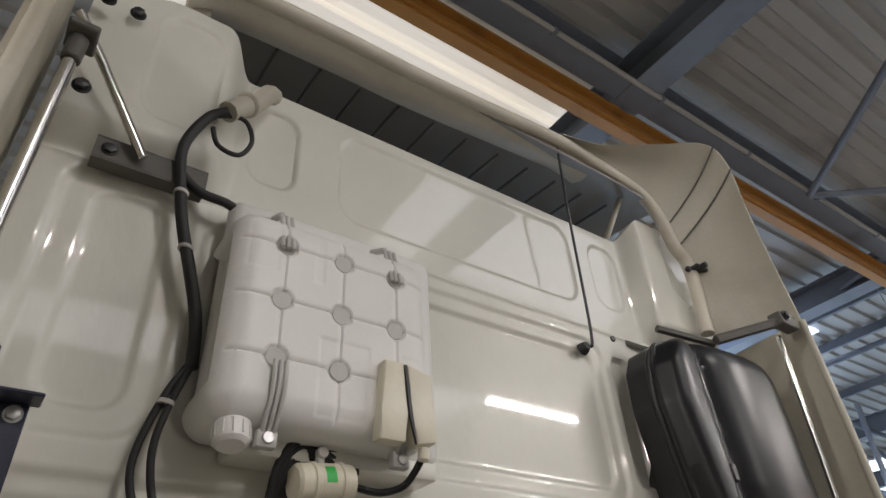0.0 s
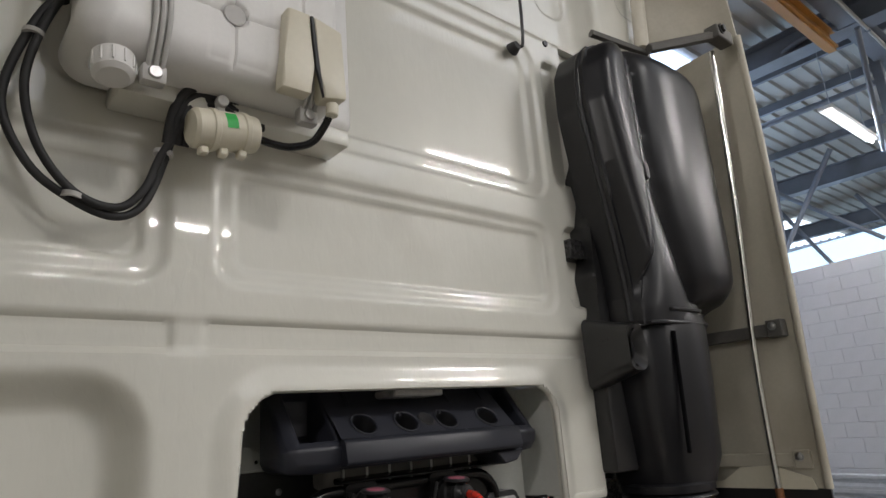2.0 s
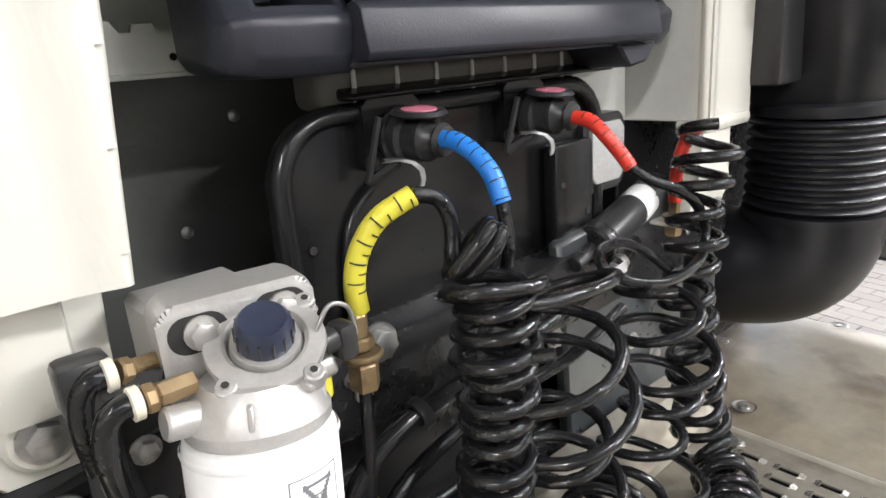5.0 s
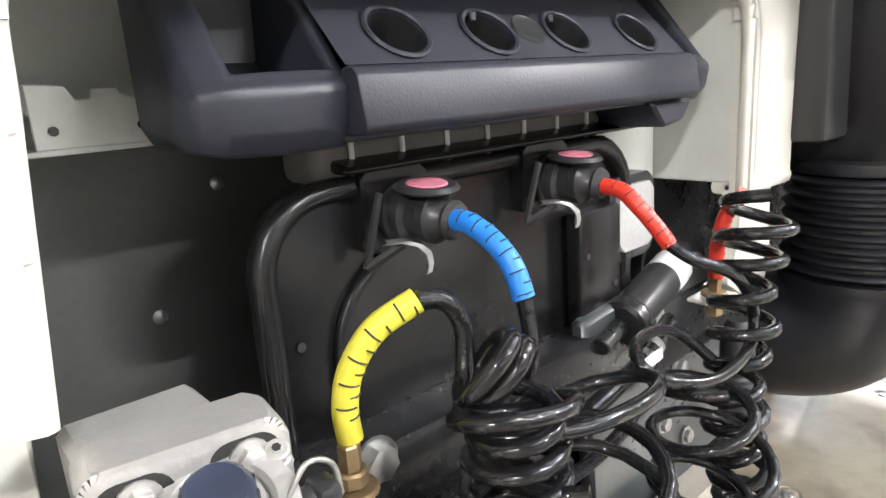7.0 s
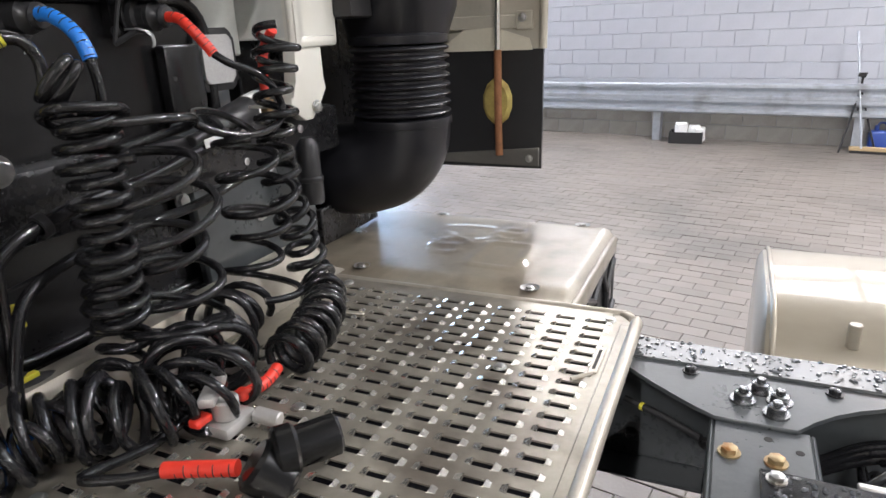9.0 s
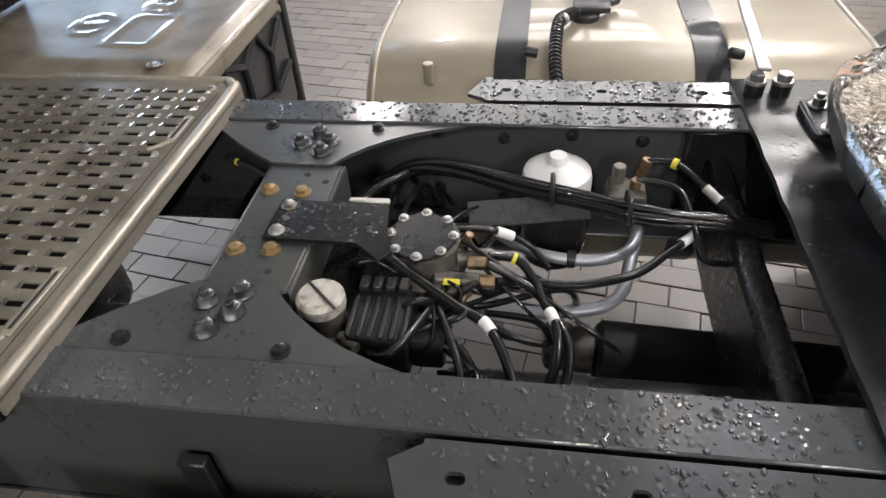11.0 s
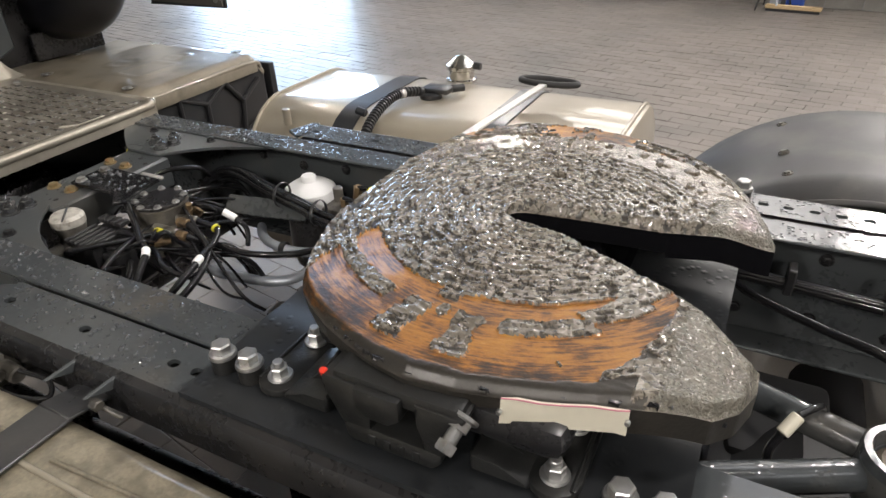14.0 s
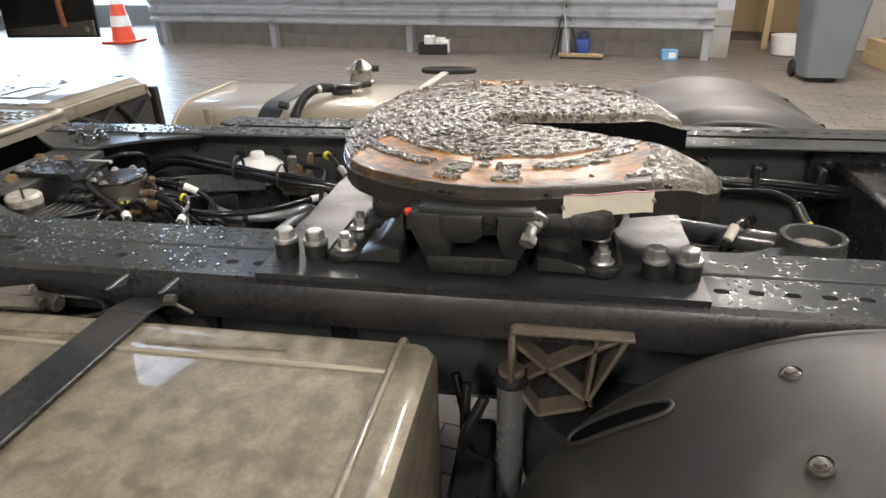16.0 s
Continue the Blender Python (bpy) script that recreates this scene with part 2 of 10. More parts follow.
LBLUE = shade("light_blue_box", (0.15, 0.38, 0.62), 0.5, var=0.1)
CONE = shade("orange_red_cone", (0.65, 0.07, 0.025), 0.5, var=0.1)
# Near-black for openings, small holes and angle undersides; their shade is in the colour.
DARK = shade("dark_opening", (0.02, 0.019, 0.018), 0.9, var=0.3)
SAND = shade("joint_sand", (0.1, 0.092, 0.082), 0.9, var=0.2, scale=2, fine=40, bump=0.3)
LIP = shade("bright_worn_lip", (0.62, 0.6, 0.55), 0.22, metal=0.85, var=0.2, scale=40)
WATER = shade("clear_water", (0.065, 0.07, 0.075), 0.06, var=0.05, bump=0, rvar=0.02, coat=1.0)
TUBE = glow("lamp_tube", (1.0, 0.97, 0.9), 14.0)
DAY = glow("daylight_pane", (0.8, 0.9, 1.0), 1.6)
CLEARLIGHT = glow("clear_roof_panel", (0.93, 0.96, 1.0), 1.4)
BLUELIGHT = glow("blue_roof_panel", (0.62, 0.76, 1.0), 2.2)
BRIGHTLIGHT = glow("bright_roof_panel", (1.0, 0.98, 0.95), 3.0)
ROOFLIGHT = glow("translucent_roof_panel", (1.0, 0.95, 0.85), 0.42)


def paver_material():
    """Grey-brown clay pavers, each with its own tone, worn and damp in places."""
    m = shade("grey_brown_paver", (0.158, 0.138, 0.121), 0.4, var=0.12, scale=0.9, fine=70, bump=0.2, dirt=(0.1, 0.092, 0.082), dirt_amount=0.5, dirt_scale=0.7, rvar=0.2)
    t = m.node_tree
    n, l = t.nodes, t.links
    b = n["Principled BSDF"]
    link = b.inputs["Base Color"].links[0].from_socket
    geo, info = n.new("ShaderNodeNewGeometry"), n.new("ShaderNodeObjectInfo")
    add = n.new("ShaderNodeMath")
    add.operation = "ADD"
    l.new(geo.outputs["Random Per Island"], add.inputs[0])
    l.new(info.outputs["Random"], add.inputs[1])
    fr = n.new("ShaderNodeMath")
    fr.operation = "FRACT"
    l.new(add.outputs[0], fr.inputs[0])
    rng = n.new("ShaderNodeMapRange")
    rng.inputs["To Min"].default_value, rng.inputs["To Max"].default_value = 0.86, 1.14
    l.new(fr.outputs[0], rng.inputs[0])
    mul = n.new("ShaderNodeMixRGB")
    mul.blend_type = "MULTIPLY"
    mul.inputs[0].default_value = 1.0
    l.new(link, mul.inputs[1])
    l.new(rng.outputs[0], mul.inputs[2])
    l.new(mul.outputs[0], b.inputs["Base Color"])
    return m


PAVER = paver_material()


# ---- building helpers ----
def thing(name, label, category, at=(0, 0, 0), group="", kind=""):
    e = new(name)
    e.location = at
    e.empty_display_size = 0.05
    return tagged(e, label, category, group, kind)


def part(name, bm, material, parent=None, label=""):
    """Links a bmesh, given in world coordinates, as one mesh object under a thing or a part."""
    bmesh.ops.recalc_face_normals(bm, faces=bm.faces)
    me = bpy.data.meshes.new(name)
    bm.to_mesh(me)
    bm.free()
    me.materials.append(material)
    me.shade_smooth()
    me.set_sharp_from_angle(angle=radians(38))
    ob = new(name, me)
    if parent:
        ob.parent = parent
        up, shift = parent, Vector()
        while up:
            shift += up.location
            up = up.parent
        ob.matrix_parent_inverse = Matrix.Translation(-shift)
    if label:
        ob["label"] = label
    return ob


def join(*parts):
    out = parts[0]
    for b in parts[1:]:
        me = bpy.data.meshes.new("tmp")
        b.to_mesh(me)
        out.from_mesh(me)
        bpy.data.meshes.remove(me)
        b.free()
    return out


def moved(bm, m):
    bm.transform(m)
    return bm


def box(x0, x1, y0, y1, z0, z1, b=0.003, seg=1):
    bm = bmesh.new()
    bmesh.ops.create_cube(bm, size=1)
    for v in bm.verts:
        v.co = Vector((x0 + (v.co.x + 0.5) * (x1 - x0), y0 + (v.co.y + 0.5) * (y1 - y0), z0 + (v.co.z + 0.5) * (z1 - z0)))
    if b:
        bmesh.ops.bevel(bm, geom=list(bm.edges), offset=b, segments=seg, affect="EDGES", profile=0.5)
    return bm


def frame_of(axis):
    a = Vector(axis).normalized()
    u = a.orthogonal().normalized()
    return u, a.cross(u), a


def lathe(profile, p, axis=(0, 0, 1), n=20):
    """Rings of (radius, height) round an axis from p; radius 0 closes an end."""
    bm = bmesh.new()
    u, v, a = frame_of(axis)
    p = Vector(p)
    rings = []
    for r, h in profile:
        if r < 1e-6:
            rings.append([bm.verts.new(p + a * h)])
        else:
            rings.append([bm.verts.new(p + a * h + (u * math.cos(2 * math.pi * i / n) + v * math.sin(2 * math.pi * i / n)) * r) for i in range(n)])
    for s, t in zip(rings, rings[1:]):
        for i in range(n):
            j = (i + 1) % n
            q = [s[i % len(s)], s[j % len(s)], t[j % len(t)], t[i % len(t)]]
            q = list(dict.fromkeys(q))
            if len(q) > 2:
                bm.faces.new(q)
    return bm


def rod(p, q, r, n=14, b=0.15):
    """A solid round bar from p to q with softened ends."""
    p, q = Vector(p), Vector(q)
    h = (q - p).length
    e = min(r * b, h * 0.3)
    return lathe([(0, 0), (r - e, 0), (r, e), (r, h - e), (r - e, h), (0, h)], p, q - p, n)


def hexbolt(p, axis=(0, 0, 1), r=0.012, h=0.012, washer=True):
    prof = []
    if washer:
        prof = [(0, 0), (r * 1.5, 0), (r * 1.5, h * 0.25), (r * 1.05, h * 0.25)]
    else:
        prof = [(0, 0), (r, 0)]
    w = lathe(prof + [(0, h * 0.25)], p, axis, 16)
    hd = lathe([(0, h * 0.2), (r * 1.1, h * 0.2), (r * 1.1, h * 0.9), (r * 0.9, h), (0, h)], p, axis, 6)
    return join(w, hd)


def smooth(pts, k=6, closed=False):
    """A Catmull-Rom curve through the points."""
    p = [Vector(v) for v in pts]
    if len(p) < 3:
        return p
    out = []
    m = len(p)
    for i in range(m if closed else m - 1):
        a, b, c, d = (p[(i - 1) % m], p[i], p[(i + 1) % m], p[(i + 2) % m]) if closed else (p[max(i - 1, 0)], p[i], p[i + 1], p[min(i + 2, m - 1)])
        for j in range(k):
            t = j / k
            out.append(0.5 * ((2 * b) + (c - a) * t + (2 * a - 5 * b + 4 * c - d) * t * t + (3 * b - a - 3 * c + d) * t ** 3))
    if not closed:
        out.append(p[-1])
    return out


def tube(pts, r, n=8, closed=False):
    """A round section swept along the points; r may be a function of the place 0 to 1."""
    bm = bmesh.new()
    n = max(n, 10)
    p = [Vector(v) for v in pts]
    m = len(p)
    rings = []
    nrm = None
    for i in range(m):
        a, b = (p[(i - 1) % m], p[(i + 1) % m]) if closed else (p[max(i - 1, 0)], p[min(i + 1, m - 1)])
        t = (b - a).normalized()
        nrm = t.orthogonal().normalized() if nrm is None else (nrm - t * nrm.dot(t)).normalized()
        bi = t.cross(nrm)
        rr = r(i / max(1, m - 1)) if callable(r) else r
        rings.append([bm.verts.new(p[i] + (nrm * math.cos(2 * math.pi * j / n) + bi * math.sin(2 * math.pi * j / n)) * rr) for j in range(n)])
    for i in range(m if closed else m - 1):
        s, t = rings[i], rings[(i + 1) % m]
        for j in range(n):
            bm.faces.new((s[j], s[(j + 1) % n], t[(j + 1) % n], t[j]))
    if not closed:
        bm.faces.new(rings[0][::-1])
        bm.faces.new(rings[-1])
    return bm


def coil(axis, radius, turns, r, wobble=0.0, seed=1, per=14, n=7, ease=0.0):
    """A helix of hose round a curved axis."""
    rnd = random.Random(seed)
    ph = [rnd.uniform(0, 6.28) for _ in range(4)]
    ax = smooth(axis, 12)
    ln = [0.0]
    for a, b in zip(ax, ax[1:]):
        ln.append(ln[-1] + (b - a).length)
    pts = []
    steps = int(turns * per)
    nrm = None
    for i in range(steps + 1):
        s = i / steps
        d = s * ln[-1]
        k = max(0, min(len(ax) - 2, next((j for j in range(len(ln) - 1) if ln[j + 1] >= d), len(ax) - 2)))
        f = (d - ln[k]) / max(1e-6, ln[k + 1] - ln[k])
        c = ax[k].lerp(ax[k + 1], f)
        t = (ax[min(k + 2, len(ax) - 1)] - ax[max(k - 1, 0)]).normalized()
        nrm = t.orthogonal().normalized() if nrm is None else (nrm - t * nrm.dot(t)).normalized()
        bi = t.cross(nrm)
        th = 2 * math.pi * turns * s
        rr = radius(s) if callable(radius) else radius
        rr *= 1 + wobble * math.sin(2.3 * th / 6.28 + ph[0])
        c = c + Vector((math.sin(th * 0.37 + ph[1]), math.sin(th * 0.29 + ph[2]), math.sin(th * 0.41 + ph[3]))) * wobble * 0.02
        pts.append(c + (nrm * math.cos(th) + bi * math.sin(th)) * rr)
    return pts


def prism(poly, axis, a0, a1, b=0.0, seg=1):
    """A polygon in the plane across the axis ('x': (y, z), 'y': (x, z), 'z': (x, y)), drawn out from a0 to a1."""
    bm = bmesh.new()

    def at(u, v, w):
        return {"x": (w, u, v), "y": (u, w, v), "z": (u, v, w)}[axis]

    lo = [bm.verts.new(at(u, v, a0)) for u, v in poly]
    hi = [bm.verts.new(at(u, v, a1)) for u, v in poly]
    bm.faces.new(lo)
    bm.faces.new(hi[::-1])
    m = len(poly)
    for i in range(m):
        bm.faces.new((lo[i], lo[(i + 1) % m], hi[(i + 1) % m], hi[i]))
    if b:
        bmesh.ops.bevel(bm, geom=list(bm.edges), offset=b, segments=seg, affect="EDGES", profile=0.5)
    return bm


def rounded(x0, x1, y0, y1, r, k=5):
    out = []
    for cx, cy, a in ((x1 - r, y1 - r, 0), (x0 + r, y1 - r, 90), (x0 + r, y0 + r, 180), (x1 - r, y0 + r, 270)):
        out += [(cx + r * math.cos(radians(a + 90 * i / k)), cy + r * math.sin(radians(a + 90 * i / k))) for i in range(k + 1)]
    return out


def loft(rings, cap=True):
    bm = bmesh.new()
    rs = [[bm.verts.new(v) for v in ring] for ring in rings]
    n = len(rs[0])
    for s, t in zip(rs, rs[1:]):
        for i in range(n):
            bm.faces.new((s[i], s[(i + 1) % n], t[(i + 1) % n], t[i]))
    if cap:
        bm.faces.new(rs[0][::-1])
        bm.faces.new(rs[-1])
    return bm


def sheet(grid, thick=None):
    """A surface through rows of points, with its border drawn out by thick for depth."""
    bm = bmesh.new()
    vs = [[bm.verts.new(p) if p is not None else None for p in row] for row in grid]
    for a, b in zip(vs, vs[1:]):
        for i in range(len(a) - 1):
            q = (a[i], a[i + 1], b[i + 1], b[i])
            if None not in q:
                bm.faces.new(q)
    bmesh.ops.delete(bm, geom=[v for v in bm.verts if not v.link_faces], context="VERTS")
    if thick is not None:
        edges = [e for e in bm.edges if e.is_boundary]
        made = bmesh.ops.extrude_edge_only(bm, edges=edges)["geom"]
        bmesh.ops.translate(bm, verts=[g for g in made if isinstance(g, bmesh.types.BMVert)], vec=Vector(thick))
    return bm


def sst(a, b, x):
    t = max(0.0, min(1.0, (x - a) / (b - a)))
    return t * t * (3 - 2 * t)


def rrect(x, z, x0, x1, z0, z1, r):
    """Signed distance to a rounded rectangle, negative inside."""
    qx, qz = abs(x - (x0 + x1) / 2) - (x1 - x0) / 2 + r, abs(z - (z0 + z1) / 2) - (z1 - z0) / 2 + r
    return math.hypot(max(qx, 0), max(qz, 0)) + min(max(qx, qz), 0) - r


def holed_plate(holes, u0, u1, v0, v1, thick, k=4):
    """A flat plate (u, v, 0) with oblong holes (u, v, half length, half width), one to a column; the holes go through."""
    bm = bmesh.new()
    holes = sorted(holes)
    cuts = [u0] + [(a[0] + b[0]) / 2 for a, b in zip(holes, holes[1:])] + [u1]
    for (cu, cv, hl, hw), a, b in zip(holes, cuts, cuts[1:]):
        n = 4 * k
        inner, outer = [], []
        for i in range(n):
            th = 2 * math.pi * (i + 0.5) / n
            c, s = math.cos(th), math.sin(th)
            inner.append((cu + (hl - hw) * (1 if c > 0 else -1) + hw * c, cv + hw * s))
            m = max(abs(c), abs(s))
            ou, ov = c / m, s / m
            outer.append((cu + (ou * (b - cu) if ou > 0 else -ou * (a - cu)), cv + (ov * (v1 - cv) if ov > 0 else -ov * (v0 - cv))))
        vi = [bm.verts.new((u, v, 0)) for u, v in inner]
        vb = [bm.verts.new((u, v, -thick)) for u, v in inner]
        vo = [bm.verts.new((u, v, 0)) for u, v in outer]
        for i in range(n):
            j = (i + 1) % n
            bm.faces.new((vi[i], vi[j], vo[j], vo[i]))
            bm.faces.new((vi[j], vi[i], vb[i], vb[j]))
            x1, y1 = outer[i]
            x2, y2 = outer[j]
            if abs(x1 - x2) > 1e-6 and abs(y1 - y2) > 1e-6:
                cx = a if min(x1, x2) <= a + 1e-6 else b
                cy = v0 if min(y1, y2) <= v0 + 1e-6 else v1
                bm.faces.new((vo[i], vo[j], bm.verts.new((cx, cy, 0))))
    return bm


# ---- the hall ----
HALL = Matrix.Rotation(-math.atan(0.17), 4, "Z")


def hall(bm):
    """Turns a mesh drawn in the hall's axes (x: away from the truck's right side, y: along the block wall)."""
    return moved(bm, HALL)


ground = part("ground", box(-60, 60, -60, 60, -0.4, -0.008, 0), SAND)
tagged(ground, "sandy bed under the clay pavers", "ground", kind="structure")


def paver_mesh():
    bm = bmesh.new()
    hx, hy, d, c = 0.0514, 0.1038, 0.02, 0.0028
    top = [bm.verts.new((sx * (hx - c), sy * (hy - c), 0)) for sx, sy in ((1, 1), (-1, 1), (-1, -1), (1, -1))]
    mid = [bm.verts.new((sx * hx, sy * hy, -c * 0.8)) for sx, sy in ((1, 1), (-1, 1), (-1, -1), (1, -1))]
    low = [bm.verts.new((sx * hx, sy * hy, -d)) for sx, sy in ((1, 1), (-1, 1), (-1, -1), (1, -1))]
    bm.faces.new(top)
    for a, b in ((top, mid), (mid, low)):
        for i in range(4):
            bm.faces.new((a[i], b[i], b[(i + 1) % 4], a[(i + 1) % 4]))
    me = bpy.data.meshes.new("paver")
    bm.to_mesh(me)
    bm.free()
    me.materials.append(PAVER)
    return me


def lay_pavers():
    """Running-bond pavers over the visible floor: a stretch as single pieces, the rest as one mesh."""
    floor = thing("pavement", "worn grey-brown clay pavers in running bond, damp in places", "floor", kind="structure")
    me = paver_mesh()
    base = [tuple(v.co) for v in me.vertices]
    polys = [tuple(p.vertices) for p in me.polygons]
    rnd = random.Random(5)
    verts, faces, single = [], [], 0
    for i in range(-36, 100):
        for j in range(-34, 56):
            x, y = i * 0.105 + 0.003 * rnd.uniform(-1, 1), (j + 0.5 * (i % 2)) * 0.21
            z = rnd.uniform(-0.002, 0.001)
            p = HALL @ Vector((x, y, z))
            if single < 300 and 1.3 < x < 3.4 and -1.3 < y < 2.0:
                ob = new("paver", me)
                ob.parent = floor
                ob.matrix_basis = HALL @ Matrix.Translation((x, y, z)) @ Matrix.Rotation(rnd.uniform(-0.012, 0.012), 4, "Z")
                single += 1
                continue
            tx, ty = rnd.uniform(-0.015, 0.015), rnd.uniform(-0.01, 0.01)
            o = len(verts)
            verts += [tuple(HALL @ Vector((x + vx, y + vy, z + vz + tx * vx + ty * vy))) for vx, vy, vz in base]
            faces += [tuple(o + k for k in f) for f in polys]
    rest = bpy.data.meshes.new("pavers")
    rest.from_pydata(verts, [], faces)
    rest.materials.append(PAVER)
    ob = new("pavers", rest)
    ob.parent = floor
    tagged(ob, kind="stuff")


WALL_X, WALL_S0, WALL_S1, BLOCK_TOP = 8.62, -2.95, 6.2, 3.6


def block_wall():
    wall = thing("wall_east", "concrete block wall, white-painted above bare grey courses", "wall", kind="structure")
    core = part("wall_core", hall(box(WALL_X + 0.02, WALL_X + 0.2, WALL_S0, WALL_S1, 0.6, BLOCK_TOP, 0)), PAINTW, wall)
    part("wall_footing", hall(box(WALL_X + 0.02, WALL_X + 0.2, WALL_S0, WALL_S1, -0.02, 0.6, 0)), MORTAR, wall)
    bm = box(-0.007, 0.0, -0.1965, 0.1965, -0.0965, 0.0965, 0.003)
    shapes = []
    for m in (PAINTW, BLOCK):
        me = bpy.data.meshes.new("block")
        bm.to_mesh(me)
        me.materials.append(m)
        shapes.append(me)
    tv, tf = [tuple(v.co) for v in shapes[0].vertices], [tuple(p.vertices) for p in shapes[0].polygons]
    bm.free()
    rnd = random.Random(9)
    rest = {0: ([], []), 1: ([], [])}
    count = 0
    for k in range(18):
        for j in range(-1, 24):
            s = WALL_S0 + (j + 0.5 + 0.5 * (k % 2)) * 0.4
            if s < WALL_S0 + 0.15 or s > WALL_S1 - 0.15:
                continue
            which = 1 if k < 3 else 0
            x, z = WALL_X + 0.02 + rnd.uniform(-0.003, 0.003), 0.1 + 0.2 * k
            if count < 300 and k < 15 and -2.9 < s < 5.5 and not (k > 11 and s < 0):
                ob = new("block", shapes[which])
                ob.parent = wall
                ob.matrix_basis = HALL @ Matrix.Translation((x, s, z))
                count += 1
            else:
                v, f = rest[which]
                o = len(v)
                v += [tuple(HALL @ Vector((x + a, s + b, z + c))) for a, b, c in tv]
                f += [tuple(o + q for q in p) for p in tf]
    for w, (v, f) in rest.items():
        if v:
            me = bpy.data.meshes.new("blocks")
            me.from_pydata(v, [], f)
            me.materials.append((PAINTW, BLOCK)[w])
            ob = new("blocks", me)
            ob.parent = wall
            tagged(ob, kind="stuff")


def corrugated(x0, x1, y0, y1, z, pitch=0.25, deep=0.045, slope=0.0):
    """Trapezoid roof sheet with ribs running along x."""
    rows = []
    y = y0
    while y < y1:
        for dy, h in ((0, 0), (pitch * 0.5, 0), (pitch * 0.6, deep), (pitch * 0.9, deep)):
            rows.append([(x, y + dy, z + h + slope * (x - x0)) for x in (x0, x1)])
        y += pitch
    return sheet(rows, (0, 0, 0.03))


def ibeam(p, q, h=0.3, w=0.16, t=0.014):
    """An I-section between two points, web upright."""
    p, q = Vector(p), Vector(q)
    d = q - p
    m = Matrix.Translation(p) @ d.to_track_quat("Y", "Z").to_matrix().to_4x4()
    n = d.length
    return moved(join(box(-w / 2, w / 2, 0, n, h / 2 - t, h / 2, 0.002), box(-w / 2, w / 2, 0, n, -h / 2, -h / 2 + t, 0.002), box(-t / 2, t / 2, 0, n, -h / 2 + t, h / 2 - t, 0)), m)


def build_hall():
    lay_pavers()
    block_wall()
    roof = part("ceiling", corrugated(-9, 25, -12, 13, 6.6), SHEET)
    tagged(roof, "cream profiled steel roof sheets", "ceiling", kind="structure")
    for nm, b, lab in (("wall_west", box(-8.2, -8.0, -12, 13, 0, 6.75, 0), "light grey steel-clad hall wall"),
                       ("wall_south", box(-8.2, 25, -12.2, -12, 0, 6.75, 0), "light grey steel-clad hall wall"),
                       ("wall_far_east", box(24.5, 24.7, -12, 13, 0, 6.75, 0), "light grey steel-clad hall wall far behind the partition"),
                       ("wall_north", box(-8.2, 25, 13, 13.2, 0, 6.75, 0), "light grey steel-clad hall wall")):
        tagged(part(nm, b, SHEET), lab, "wall", kind="structure")
    # open gate beyond the end of the block wall
    gate = tagged(part("wall_east_lintel", hall(box(WALL_X, WALL_X + 0.2, WALL_S1 + 0.25, 12, 4.2, 4.7, 0.004)), SHEET), "steel lintel over the open gate", "wall", kind="structure")
    tagged(part("wall_east_pier", hall(box(WALL_X - 0.03, WALL_X + 0.22, WALL_S1, WALL_S1 + 0.25, 0, 6.2, 0.006)), BEAM), "blue-grey steel post at the open gate", "post", kind="structure")
    tagged(part("backdrop", hall(box(16, 16.1, 5.7, 26, -1, 5.6, 0)), glow("bright_outdoors", (0.6, 0.8, 1.0), 1.3)), "bright daylight outside the open gate", "backdrop", kind="structure")
    # doorway past the other end
    tagged(part("wall_east_south", hall(box(9.6, 9.8, -9, -4.2, 0, 3.8, 0.004)), BLOCK), "bare block wall beside the store doorway", "wall", kind="structure")
    tagged(part("wall_store", hall(join(box(11.6, 11.8, -4.6, -2.6, 0, 3.8, 0), box(WALL_X + 0.2, 11.6, -2.95, -2.8, 0, 3.8, 0))), WOOD), "pale timber wall inside the store", "wall", kind="structure")
    tagged(part("wall_store_roof", hall(box(WALL_X, 11.8, -12, -2.8, 3.8, 3.95, 0)), SHEET), "flat roof of the store", "ceiling", kind="structure")
    door = thing("door_1", "pale wooden door frame around a dark opening", "door frame", kind="structure")
    for a, b in ((-4.3, -4.2), (-3.5, -3.42)):
        part("jamb", hall(box(9.5, 9.62, a, b, 0, 2.2, 0.004)), WOOD, door)
    part("door_panel", hall(box(9.66, 9.72, -4.9, -4.3, 0, 2.1, 0.004)), DARK, door, "dark door leaf")
    # steel over the truck
    for k, y in enumerate((0.7, -4.2, 5.4)):
        tagged(part("roof_beam", ibeam((-9, y, 6.27), (14, y, 6.27), 0.34, 0.2), BEAM), "blue-grey steel roof beam", "beam", "roof beams", "structure")
    for x in (2.55, 7.6, -3.5):
        tagged(part("cross_beam", ibeam((x, -12, 6.26), (x, 13, 6.26), 0.34, 0.3), BEAM), "blue-grey steel cross beam under the roof", "beam", "cross beams", "structure")
    for x in (8.6, -6.2):
        tagged(part("purlin", box(x, x + 0.07, -12, 13, 6.44, 6.58, 0.004), BEAM), "slim steel purlin carrying the roof sheets", "beam", "purlins", "structure")
    for p, q in (((2.7, -2.3, 6.0), (5.0, 0.56, 6.0)), ((7.2, 0.6, 6.2), (9.0, 4.5, 6.3)), ((7.5, -1.3, 6.0), (5.0, 0.56, 6.0)), ((8.9, 1.0, 4.9), (7.4, 0.6, 6.0)), ((9.3, 3.0, 4.3), (8.6, 3.0, 5.9))):
        tagged(part("wind_brace", rod(p, q, 0.035, 10), BEAM), "thin diagonal steel brace under the roof", "brace", "wind braces", "structure")
